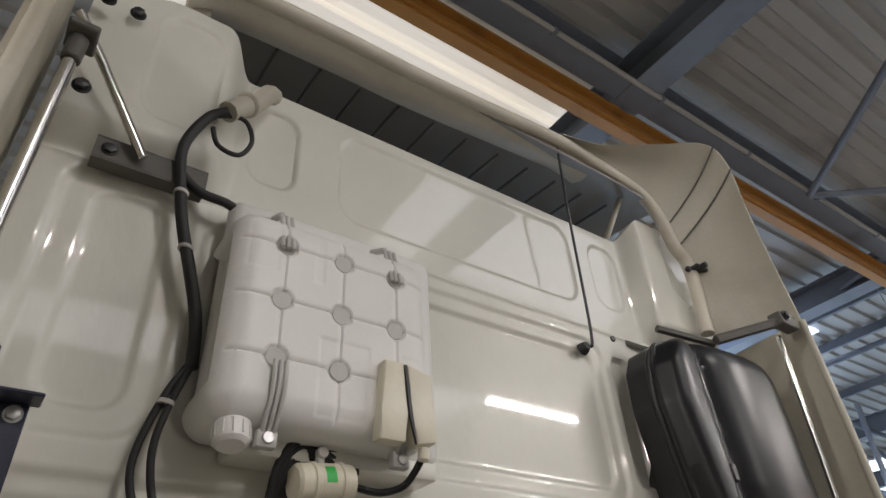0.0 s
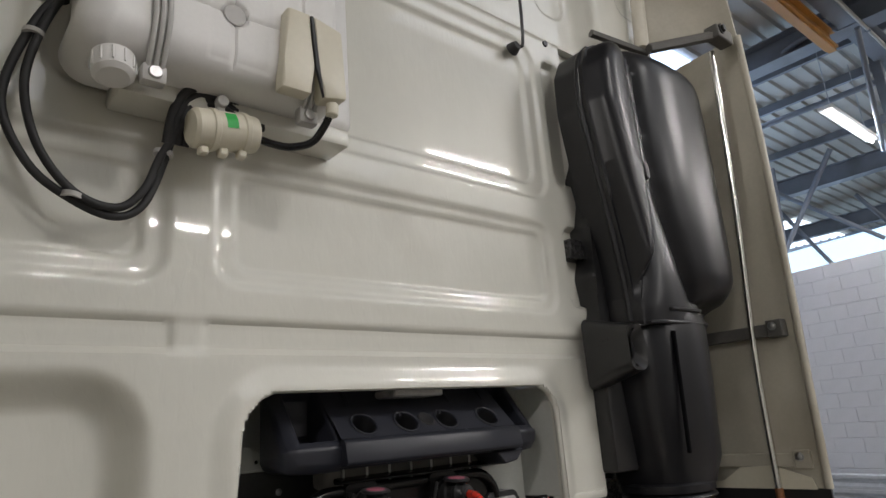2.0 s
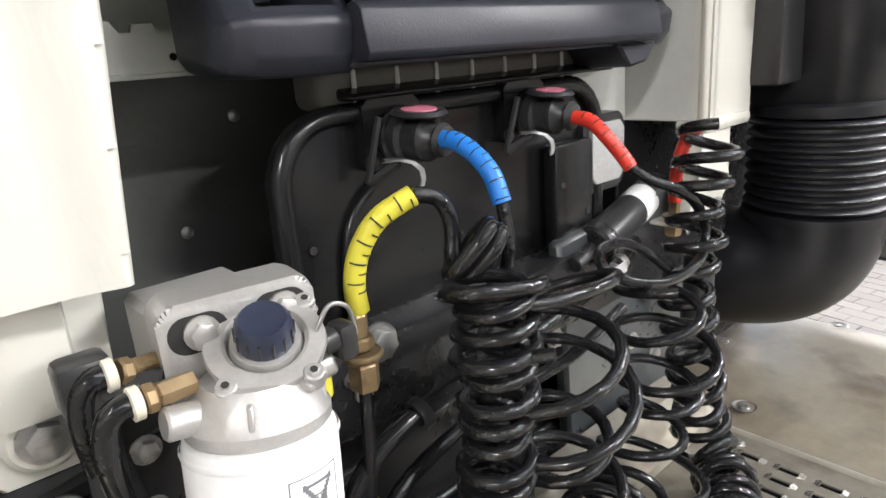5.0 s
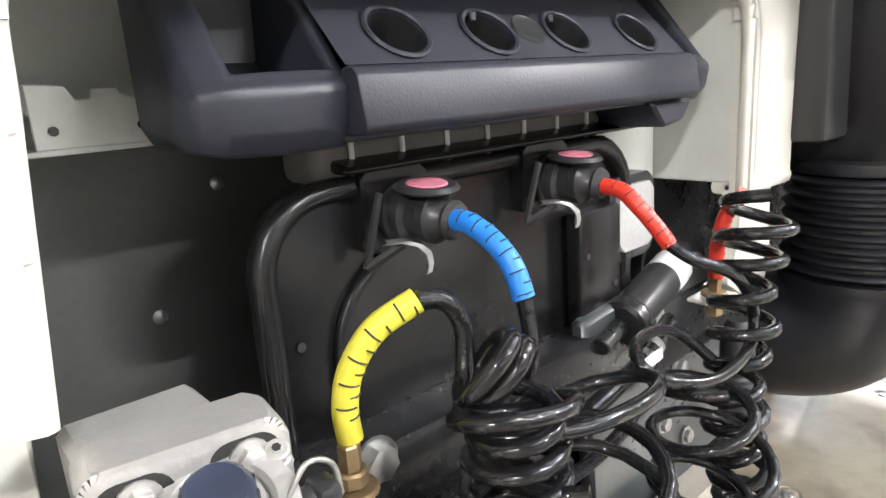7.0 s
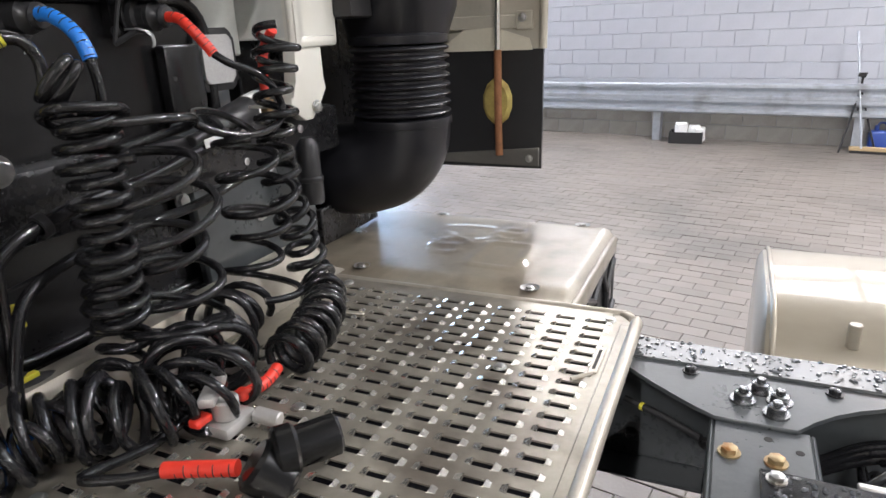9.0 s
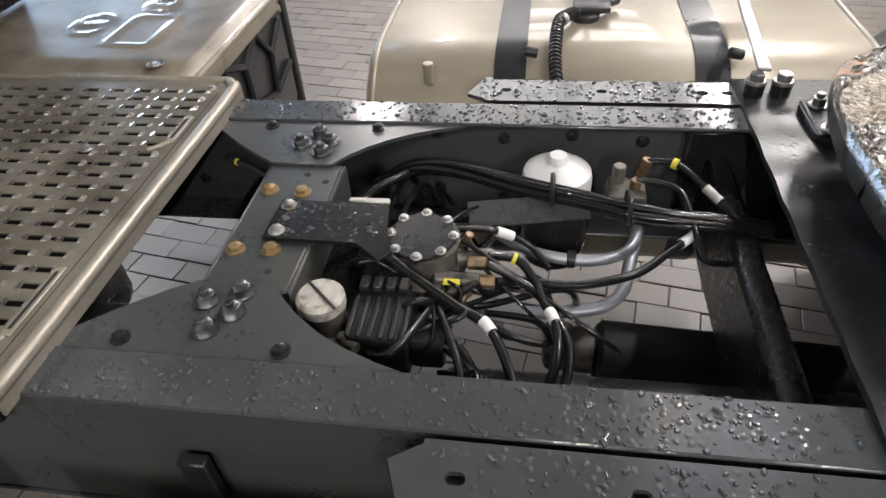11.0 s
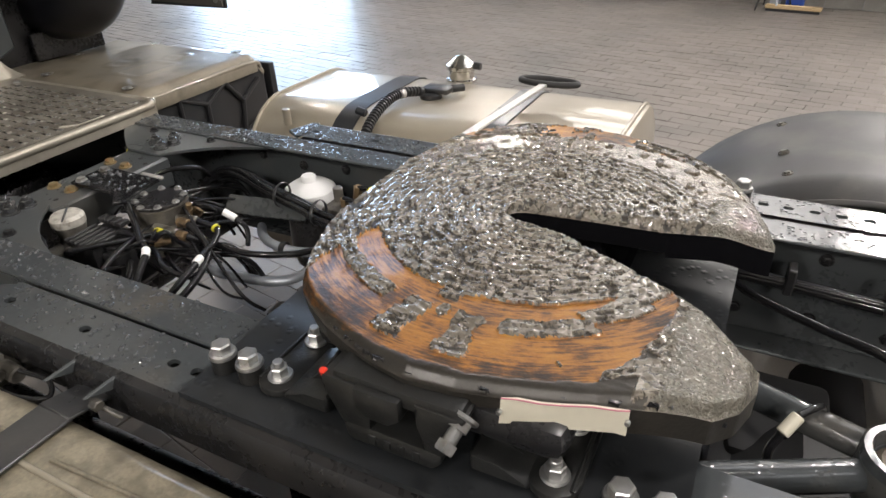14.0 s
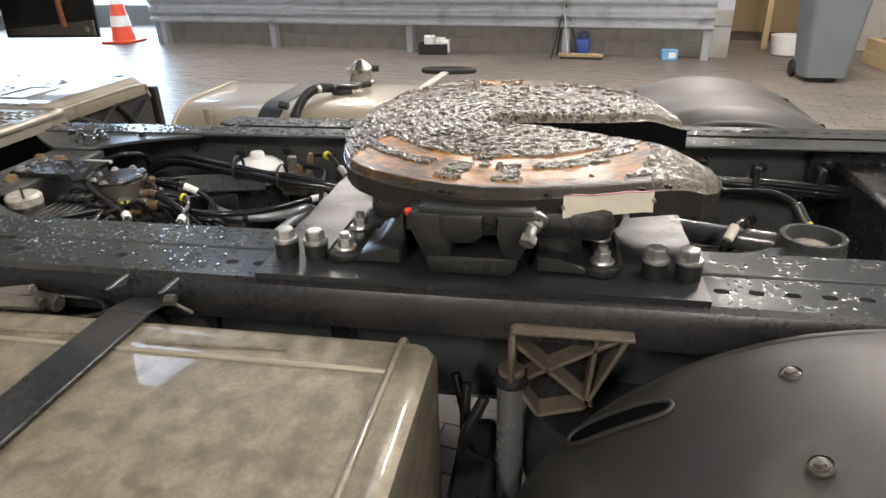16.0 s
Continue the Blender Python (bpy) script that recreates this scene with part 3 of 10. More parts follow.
    for x in (12.8, 17.0):
        tagged(part("cross_beam", ibeam((x, -12, 6.0), (x, 13, 6.0), 0.36, 0.2), BEAM), "blue-grey steel cross beam under the roof", "beam", "cross beams", "structure")
    for x in (9.8, 12.1, 15.0, 18.6, 21.0):
        tagged(part("purlin", box(x, x + 0.07, -12, 13, 6.44, 6.58, 0.004), BEAM), "slim steel purlin carrying the roof sheets", "beam", "purlins", "structure")
    for p, q in (((11.0, 3.2, 5.9), (11.3, 3.4, 4.4)), ((11.0, 2.2, 5.9), (11.3, 3.4, 4.4)), ((13.4, 4.2, 5.9), (13.6, 3.3, 4.2)), ((9.2, 4.5, 6.0), (9.2, -1.5, 6.0)), ((12.0, 3.9, 6.0), (13.2, 2.3, 4.6)), ((14.0, 2.8, 5.8), (14.2, 2.0, 4.4))):
        tagged(part("wind_brace", rod(p, q, 0.045, 10), BEAM), "thin diagonal steel brace under the roof", "brace", "wind braces", "structure")
    for y in (3.4, 0.8, -1.8):
        tagged(part("wall_post", box(8.75, 8.87, y - 0.06, y + 0.06, 3.5, 6.45, 0.004), BEAM), "blue-grey steel post on the partition wall", "post", "wall posts", "structure")
    tagged(part("skylight", corrugated(17.6, 21.5, 5.2, 7.2, 6.535), DAY), "pale blue translucent roof panel", "skylight", "skylights", "structure")
    cd = thing("cable_conduit", "white cable conduit clipped along the roof beam", "conduit", (0, 0.42, 5.9), kind="structure")
    part("pipe", rod((-9, 0.57, 6.09), (14, 0.57, 6.09), 0.022, 10), SHEET, cd)
    for k in range(18):
        part("clip", box(-8.5 + 1.25 * k - 0.02, -8.5 + 1.25 * k + 0.02, 0.545, 0.605, 6.065, 6.115, 0.004), BEAM, cd)
    crane = thing("crane_beam", "ochre-painted crane runway beam under the roof", "beam", kind="structure")
    part("girder", join(box(-9, 7.4, 0.83, 0.98, 5.862, 5.887, 0.003), box(-9, 7.4, 0.893, 0.917, 5.887, 6.06, 0.002), box(-9, 7.4, 0.83, 0.98, 6.06, 6.085, 0.003), box(-9, 7.4, 0.86, 0.95, 5.825, 5.862, 0.003)), ORANGE, crane)
    for x in (2.55, 7.34):
        part("clamp", join(box(x - 0.05, x + 0.05, 0.8, 0.83, 6.05, 6.12, 0.004), box(x - 0.05, x + 0.05, 0.98, 1.01, 6.05, 6.12, 0.004)), BEAM, crane)
    # Tubes at x -6.4 and -6.0 are unseen, added to brighten the cab.
    for x, y, z, h in ((8.9, 1.3, 5.35, 0.93), (9.2, -4.2, 5.2, 0.93), (4.45, -4.2, 4.92, 0.93), (0.1, -4.2, 5.55, 0.33), (-6.4, -4.2, 5.0, 0.93), (-6.0, -0.6, 5.2, 0.93), (2.0, -8.4, 5.0, 0.93), (5.0, 5.4, 5.5, 0.93)):
        lamp = thing("ceiling_light", "lit white fluorescent tube hung under the roof", "lamp", (x, y, z), "fluorescent lights")
        part("housing", box(x - h, x + h, y - 0.09, y + 0.09, z + 0.04, z + 0.09, 0.008), WHITE, lamp)
        part("tube", rod((x - h + 0.05, y, z + 0.015), (x + h - 0.05, y, z + 0.015), 0.022, 12), TUBE, lamp)
        for s in (0.25 - h, h - 0.25):
            part("wire", rod((x + s, y, z + 0.09), (x + s, y, 6.6), 0.006, 6), GALV, lamp)
        area_lamp("tube_light", look((x, y, z - 0.02), (x, y, 0), 0), 2 * h - 0.1, 0.1, 190 * h, (1.0, 0.97, 0.93))
    area_lamp("gate_daylight", look(HALL @ Vector((10.5, 9.6, 2.2)), HALL @ Vector((0, 4.0, 1.0))), 6.0, 3.8, 600, (0.5, 0.72, 1.0))
    # Strips at y -8.4 and 6.4 are unseen, added for soft fill light.
    for x0, x1, y0, y1 in ((-3.0, 2.9, 1.1, 2.35), (1.9, 6.0, -4.15, -2.9), (-4.0, 6.0, -8.4, -7.2), (-3.0, 6.0, 6.4, 7.6), (6.0, 9.2, 2.6, 4.8), (9.4, 18.4, -3.8, 0.6)):
        tagged(part("skylight", corrugated(x0, x1, y0, y1, 6.535), {1.1: ROOFLIGHT, 2.6: BLUELIGHT, -3.8: BRIGHTLIGHT}.get(y0, CLEARLIGHT)), "translucent roof panel with daylight coming through", "skylight", "skylights", "structure")


def galvanised_barrier():
    g = thing("guard_rail", "double galvanised steel guard rail on posts before the block wall", "guard rail", (HALL @ Vector((8.36, 1.5, 0))))

    def rail(z):
        prof = [(0.0, 0.15), (-0.03, 0.13), (-0.03, 0.095), (0.02, 0.055), (0.02, 0.03), (-0.03, -0.005), (-0.03, -0.04), (0.0, -0.06)]
        rows = [[(8.31 + a, s, z + b - 0.045) for a, b in prof] for s in (-2.72, 1.0, 4.0, 6.25)]
        return hall(sheet(rows, (0.004, 0, 0)))

    part("rail", rail(0.67), GALV, g)
    part("rail", rail(0.49), GALV, g)
    for s in (-2.66, -0.85, 1.49, 3.87, 6.05):
        part("post", hall(join(box(8.34, 8.46, s - 0.05, s - 0.044, 0, 0.76, 0.001), box(8.34, 8.346, s - 0.044, s + 0.05, 0, 0.76, 0.001), box(8.454, 8.46, s - 0.044, s + 0.05, 0, 0.76, 0.001))), GALV, g)
    for s in (-2.0, 0.35, 2.7, 5.2):
        part("bolt", moved(hexbolt((0, 0, 0), (-1, 0, 0), 0.014, 0.014), HALL @ Matrix.Translation((8.325, s, 0.63))), ZINC, g)


def loose_hall_things():
    # traffic cone
    c = Vector((9.6, 5.62, 0))
    cone = thing("traffic_cone", "orange-red traffic cone with white bands on the paving", "traffic cone", c)
    part("base", moved(box(-0.275, 0.275, -0.275, 0.275, 0, 0.045, 0.012, 2), Matrix.Translation(c)), CONE, cone)
    part("body", lathe([(0.215, 0.045), (0.2, 0.08), (0.055, 1.03), (0.04, 1.045), (0, 1.045)], c, n=20), CONE, cone)
    for h0, h1 in ((0.28, 0.46), (0.65, 0.84)):
        f = lambda h: 0.2 - (h - 0.08) * 0.1526 + 0.003
        part("band", lathe([(f(h0) - 0.003, h0), (f(h0), h0), (f(h1), h1), (f(h1) - 0.003, h1)], c, n=20), WHITE, cone, "white reflective band")
    # crate with white rags
    c = Vector((8.36, -0.33, 0))
    cr = thing("crate", "dark plastic crate holding crumpled white paper, on the floor", "crate", c)
    part("bin", moved(join(box(-0.13, 0.13, -0.2, 0.2, 0, 0.015, 0.004), box(-0.14, -0.125, -0.21, 0.21, 0, 0.15, 0.004), box(0.125, 0.14, -0.21, 0.21, 0, 0.15, 0.004), box(-0.125, 0.125, -0.21, -0.195, 0, 0.15, 0.004), box(-0.125, 0.125, 0.195, 0.21, 0, 0.15, 0.004)), Matrix.Translation(c)), BLACKP, cr)
    rnd = random.Random(3)
    for dx, dy, h in ((0, 0.06, 0.26), (0.02, -0.1, 0.22), (-0.03, -0.16, 0.2)):
        b = box(-0.06, 0.06, -0.07, 0.07, 0.02, h, 0.02, 2)
        for v in b.verts:
            v.co += Vector((rnd.uniform(-1, 1), rnd.uniform(-1, 1), rnd.uniform(-1, 1))) * 0.018
        part("crumpled_paper", moved(b, Matrix.Translation(c + Vector((dx, dy, 0)))), WHITE, cr, "crumpled white paper")
    # tripod
    c = Vector((8.08, -2.2, 0))
    tp = thing("tripod", "thin black folding tripod standing by the guard rail", "tripod", c)
    for a in (20, 140, 260):
        d = Vector((math.cos(radians(a)), math.sin(radians(a)), 0)) * 0.24
        part("leg", rod(c + d, c + Vector((0, 0, 0.72)), 0.011, 8), BLACKP, tp)
    part("column", rod(c + Vector((0, 0, 0.45)), c + Vector((0, 0, 0.86)), 0.013, 8), BLACKP, tp)
    part("head", join(rod(c + Vector((0, -0.03, 0.86)), c + Vector((0, 0.05, 0.88)), 0.022, 10), moved(box(-0.03, 0.03, -0.04, 0.04, 0.88, 0.9, 0.004), Matrix.Translation(c))), BLACKP, tp)
    # jug and broom
    c = Vector((8.12, -2.46, 0))
    jug = thing("canister", "dark blue plastic canister on the floor", "canister", c)
    part("body", moved(box(-0.07, 0.07, -0.1, 0.1, 0, 0.24, 0.03, 3), Matrix.Translation(c)), BLUEP, jug)
    part("neck", rod(c + Vector((0, 0.03, 0.24)), c + Vector((0, 0.03, 0.3)), 0.025), BLUEP, jug)
    part("grip", tube(smooth([c + Vector((0, -0.07, 0.22)), c + Vector((0, -0.06, 0.31)), c + Vector((0, 0.0, 0.33)), c + Vector((0, 0.03, 0.28))], 4), 0.012), BLUEP, jug)
    c = Vector((7.9, -2.45, 0))
    br = thing("broom", "wooden broom with a broad head leaning on the guard rail", "broom", c)
    part("head", moved(box(-0.035, 0.035, -0.3, 0.3, 0.03, 0.075, 0.006), Matrix.Translation(c) @ HALL), WOOD, br)
    part("bristles", moved(box(-0.03, 0.03, -0.29, 0.29, 0.0, 0.03, 0.004), Matrix.Translation(c) @ HALL), BLACKP, br)
    part("stick", rod(c + Vector((0, 0.18, 0.06)), (8.22, -2.1, 1.35), 0.013, 10), GALV, br)
    c = Vector((7.9, -3.6, 0))
    bb = thing("carton", "small light blue carton lying on the floor", "box", c)
    part("body", moved(box(-0.07, 0.07, -0.1, 0.1, 0, 0.13, 0.006), Matrix.Translation(c)), LBLUE, bb)
    part("label", moved(box(-0.072, -0.0705, -0.07, 0.02, 0.03, 0.1, 0), Matrix.Translation(c)), WHITE, bb)
    # wheelie bin
    c = Vector((6.55, -5.0, 0))
    wb = thing("wheelie_bin", "grey wheeled refuse bin with a white notice", "bin", c)
    part("body", moved(loft([[Vector((x, y, z)) for x, y in rounded(-a, a, -b, b, 0.05)] for a, b, z in ((0.22, 0.21, 0.06), (0.27, 0.26, 0.7), (0.3, 0.29, 0.98))]), Matrix.Translation(c)), BINGREY, wb)
    part("lid", moved(loft([[Vector((x, y, z)) for x, y in rounded(-a, a, -b, b, 0.05)] for a, b, z in ((0.32, 0.31, 0.98), (0.33, 0.32, 1.02), (0.26, 0.25, 1.07))]), Matrix.Translation(c)), BINGREY, wb)
    part("notice", moved(box(-0.285, -0.28, -0.11, 0.11, 0.62, 0.9, 0), Matrix.Translation(c) @ Matrix.Rotation(0.06, 4, "Y")), WHITE, wb, "white paper notice")
    for dz in (0.7, 0.75, 0.8):
        part("print_bar", moved(box(-0.2885, -0.287, -0.05, 0.05, dz, dz + 0.018, 0), Matrix.Translation(c) @ Matrix.Rotation(0.06, 4, "Y")), INK, wb)
    for s in (-0.22, 0.22):
        part("wheel", rod(c + Vector((0.2, s - 0.025, 0.1)), c + Vector((0.2, s + 0.025, 0.1)), 0.1, 18), RUBBER, wb)
    c = Vector((8.3, -5.15, 0))
    wc = thing("container", "white plastic tub on the floor by the doorway", "container", c)
    part("tub", lathe([(0, 0), (0.16, 0), (0.18, 0.02), (0.2, 0.2), (0.2, 0.24), (0, 0.24)], c), WHITE, wc)
    part("lid", lathe([(0, 0.24), (0.21, 0.24), (0.21, 0.262), (0, 0.266)], c), WHITE, wc)
    # pallets
    for k, (x, y) in enumerate(((7.2, -6.3), (7.2, -6.32))):
        pl = thing("pallet", "weathered wooden pallet in a low stack", "pallet", (x, y, 0.145 * k), "stacked pallets")
        for j in range(5):
            part("board", box(x - 0.6, x + 0.6, y - 0.4 + j * 0.175, y - 0.3 + j * 0.175, 0.145 * k + 0.12, 0.145 * k + 0.143, 0.003), WOOD, pl)
        for j in range(3):
            part("block", box(x - 0.6, x + 0.6, y - 0.4 + j * 0.35, y - 0.3 + j * 0.35, 0.145 * k, 0.145 * k + 0.12, 0.003), WOOD, pl)


build_hall()
galvanised_barrier()
loose_hall_things()


# ---- the cab ----
WALL_PRESSINGS = (  # x0, x1, z0, z1, corner, depth, softness
    (-0.78, 0.43, 2.42, 2.85, 0.05, 0.01, 0.0072), (-0.82, 0.475, 2.375, 2.9, 0.07, 0.008, 0.0084), (-0.475, 0.425, 2.072, 2.265, 0.03, 0.008, 0.006),
    (-0.515, 0.458, 2.04, 2.295, 0.05, 0.009, 0.0096), (-1.4, -0.645, 2.075, 2.25, 0.03, 0.007, 0.006), (-1.4, -0.605, 2.04, 2.29, 0.05, 0.009, 0.0108),
    (-1.055, -0.905, 2.41, 2.89, 0.05, 0.008, 0.0072), (-1.12, -0.85, 2.36, 2.95, 0.08, 0.01, 0.012), (-0.745, -0.612, 3.085, 3.34, 0.05, 0.009, 0.006),
    (-0.475, 0.47, 3.065, 3.37, 0.07, 0.009, 0.006), (0.575, 0.725, 3.09, 3.35, 0.06, 0.009, 0.006), (0.96, 1.09, 3.15, 3.39, 0.05, 0.009, 0.006),
    (-1.04, -0.87, 3.08, 3.37, 0.06, 0.009, 0.006), (-1.4, -0.645, 1.6, 1.855, 0.09, 0.055, 0.035), (0.52, 0.6, 2.44, 2.86, 0.03, 0.02, 0.006),
    (0.525, 0.6, 2.06, 2.3, 0.03, 0.02, 0.006))


def wall_depth(x, z):
    """How far the pressed rear panel stands in from its outer face."""
    d = 0.0
    for x0, x1, z0, z1, r, deep, soft in WALL_PRESSINGS:
        d += deep * sst(soft, -soft, rrect(x, z, x0, x1, z0, z1, r))
    narrow = sst(0.035, 0.02, abs(x + 0.56))
    d += 0.011 * (sst(0.034, 0.02, abs(z - 1.943)) - 0.0) * (1 - 0.6 * narrow)
    d += 0.035 * sst(2.94, 2.985, z)
    d -= 0.075 * sst(2.96, 3.05, z) * (sst(0.74, 0.83, x) + sst(-0.77, -0.86, x))
    d -= 0.012 * sst(0.05, 0.0, rrect(x, z, -0.475, 0.395, 1.4, 1.845, 0.09))
    d -= 0.008 * sst(0.012, 0.0, abs(z - 2.95))
    return d


def build_cab():
    cab = thing("truck_cab", "cream-white pressed steel cab rear of a truck tractor", "truck cab", (0, 0.4, 1.1))
    xs = sorted(set([round(-1.2 + 0.0062 * i, 4) for i in range(380)] + [-0.487, 0.395, 0.565]))
    zs = sorted(set([round(1.55 + 0.0062 * i, 4) for i in range(301)] + [1.845, 1.9]))
    zs = [z for z in zs if z <= 3.41]
    rows = []
    for z in zs:
        row = []
        for x in xs:
            if (rrect(x, z, -0.487 + 0.09 * (z - 1.55), 0.395, 1.3, 1.845, 0.085) < -0.004) or (x > 0.565 and z < 1.9) or (x > 0.62 and z < 2.97):
                row.append(None)
                continue
            zz = z
            if z > 3.0:
                top = 3.445 + 0.1 * (sst(0.74, 0.84, x) + sst(-0.78, -0.88, x)) * (1 - 0.5 * sst(1.0, 1.15, abs(x)))
                zz = 3.0 + (z - 3.0) * (top - 3.0) / 0.41
            row.append((x, wall_depth(x, z), zz))
        rows.append(row)
    part("rear_wall", sheet(rows, (0, 0.03, 0)), CAB, cab)
    lip = [(-0.489 + 0.09 * (z - 1.55), z) for z in (1.55, 1.65, 1.73)] + [(-0.471 + 0.085 * (1 - math.cos(a)), 1.761 + 0.085 * math.sin(a)) for a in (0.25, 0.6, 0.95, 1.3)] + [(-0.38, 1.847), (0, 1.847), (0.3, 1.847)] + [(0.312 + 0.085 * math.sin(a), 1.761 + 0.085 * math.cos(a)) for a in (0.25, 0.6, 0.95, 1.3)] + [(0.397, z) for z in (1.73, 1.65, 1.55)]
    part("opening_edge", tube(smooth([(x, 0.0, z) for x, z in lip], 4), 0.0095, 8), CAB, cab)
    part("opening_lining", join(box(-0.5, -0.488, 0.0, 0.31, 1.56, 1.84, 0.003), box(0.395, 0.407, 0.0, 0.31, 1.56, 1.84, 0.003), box(-0.44, 0.36, 0.0, 0.31, 1.85, 1.862, 0.003)), CABIN, cab)
    part("inner_panel", join(box(-0.488, 0.395, 0.262, 0.275, 1.694, 1.85, 0.002), box(0.24, 0.395, 0.14, 0.3, 1.53, 1.85, 0.004)), CABIN, cab, "grey primed inner panel")
    part("inner_bracket", join(prism([(-0.43, 1.697), (-0.325, 1.697), (-0.332, 1.73), (-0.36, 1.738), (-0.36, 1.745), (-0.382, 1.745), (-0.382, 1.736), (-0.395, 1.735), (-0.4, 1.748), (-0.43, 1.75)], "y", 0.2, 0.204, 0.001), box(-0.488, -0.325, 0.2, 0.3, 1.692, 1.697, 0.001)), CABIN, cab)
    for x, z in ((-0.346, 1.712), (-0.415, 1.712)):
        part("bracket_hole", rod((x, 0.1985, z), (x, 0.1998, z), 0.004, 12), BLACK, cab)
    part("latch_plate", box(-0.11, 0.03, 0.02, 0.1, 1.825, 1.842, 0.004), CAST, cab)
    # lower brackets on both sides of the opening
    pl = [(-0.617, 1.56), (-0.488, 1.56), (-0.495, 1.46), (-0.508, 1.385), (-0.58, 1.378), (-0.597, 1.42), (-0.65, 1.455), (-0.65, 1.485), (-0.612, 1.48)]
    part("mounting_bracket", prism(pl, "y", 0.055, 0.085, 0.006, 2), CAB, cab)
    part("bracket_rib", join(box(-0.588, -0.522, 0.03, 0.06, 1.45, 1.56, 0.012, 2), rod((-0.555, 0.06, 1.435), (-0.555, 0.044, 1.435), 0.03, 20)), CAB, cab)
    part("bolt", hexbolt((-0.555, 0.045, 1.435), (0, -1, 0), 0.014, 0.014), ZINC, cab)
    pr = [(0.395, 1.56), (0.5, 1.56), (0.49, 1.47), (0.508, 1.45), (0.47, 1.42), (0.445, 1.385), (0.415, 1.385), (0.365, 1.415), (0.37, 1.44), (0.395, 1.47)]
    part("mounting_bracket", prism(pr, "y", 0.0, 0.03, 0.005, 2), CAB, cab)
    part("bolt", hexbolt((0.455, -0.001, 1.412), (0, -1, 0), 0.01, 0.011), ZINC, cab)
    part("wall_foot", box(-1.2, -0.63, -0.008, 0.05, 1.535, 1.565, 0.012, 3), CAB, cab)
    part("wall_foot", box(0.395, 0.56, -0.008, 0.05, 1.54, 1.565, 0.01, 2), CAB, cab)
    part("cab_shell", box(-1.22, 1.22, 0.42, 2.3, 1.2, 3.4, 0.12, 3), CAB, cab)
    part("cab_floor_edge", join(box(-1.22, -0.505, 0.06, 0.42, 1.54, 3.36, 0.01), box(0.41, 1.18, 0.06, 0.42, 1.9, 3.36, 0.01), box(-0.505, 0.41, 0.06, 0.42, 1.865, 3.36, 0.01)), CAB, cab)
    for x, z in ((0.552, 2.935), (0.39, 2.851)):
        part("plug", lathe([(0, 0.006), (0.01, 0.005), (0.012, 0.0), (0, 0)], (x, 0.0, z), (0, -1, 0), 14), BLACKP, cab)
    # thin aerial rod from its foot to the spoiler lip
    aer = thing("aerial", "thin black aerial rod on a rubber foot at the cab wall", "aerial", (0.39, -0.0, 2.85))
    part("foot", lathe([(0, 0.03), (0.014, 0.026), (0.02, 0.01), (0.022, 0), (0, 0)], (0.385, 0.0, 2.852), (0, -1, 0.2), 16), RUBBER, aer)
    part("rod", tube(smooth([(0.4, -0.02, 2.86), (0.405, -0.035, 2.9), (0.39, -0.06, 3.3), (0.385, -0.082, 3.705)], 5), 0.005, 7), BLACKP, aer)


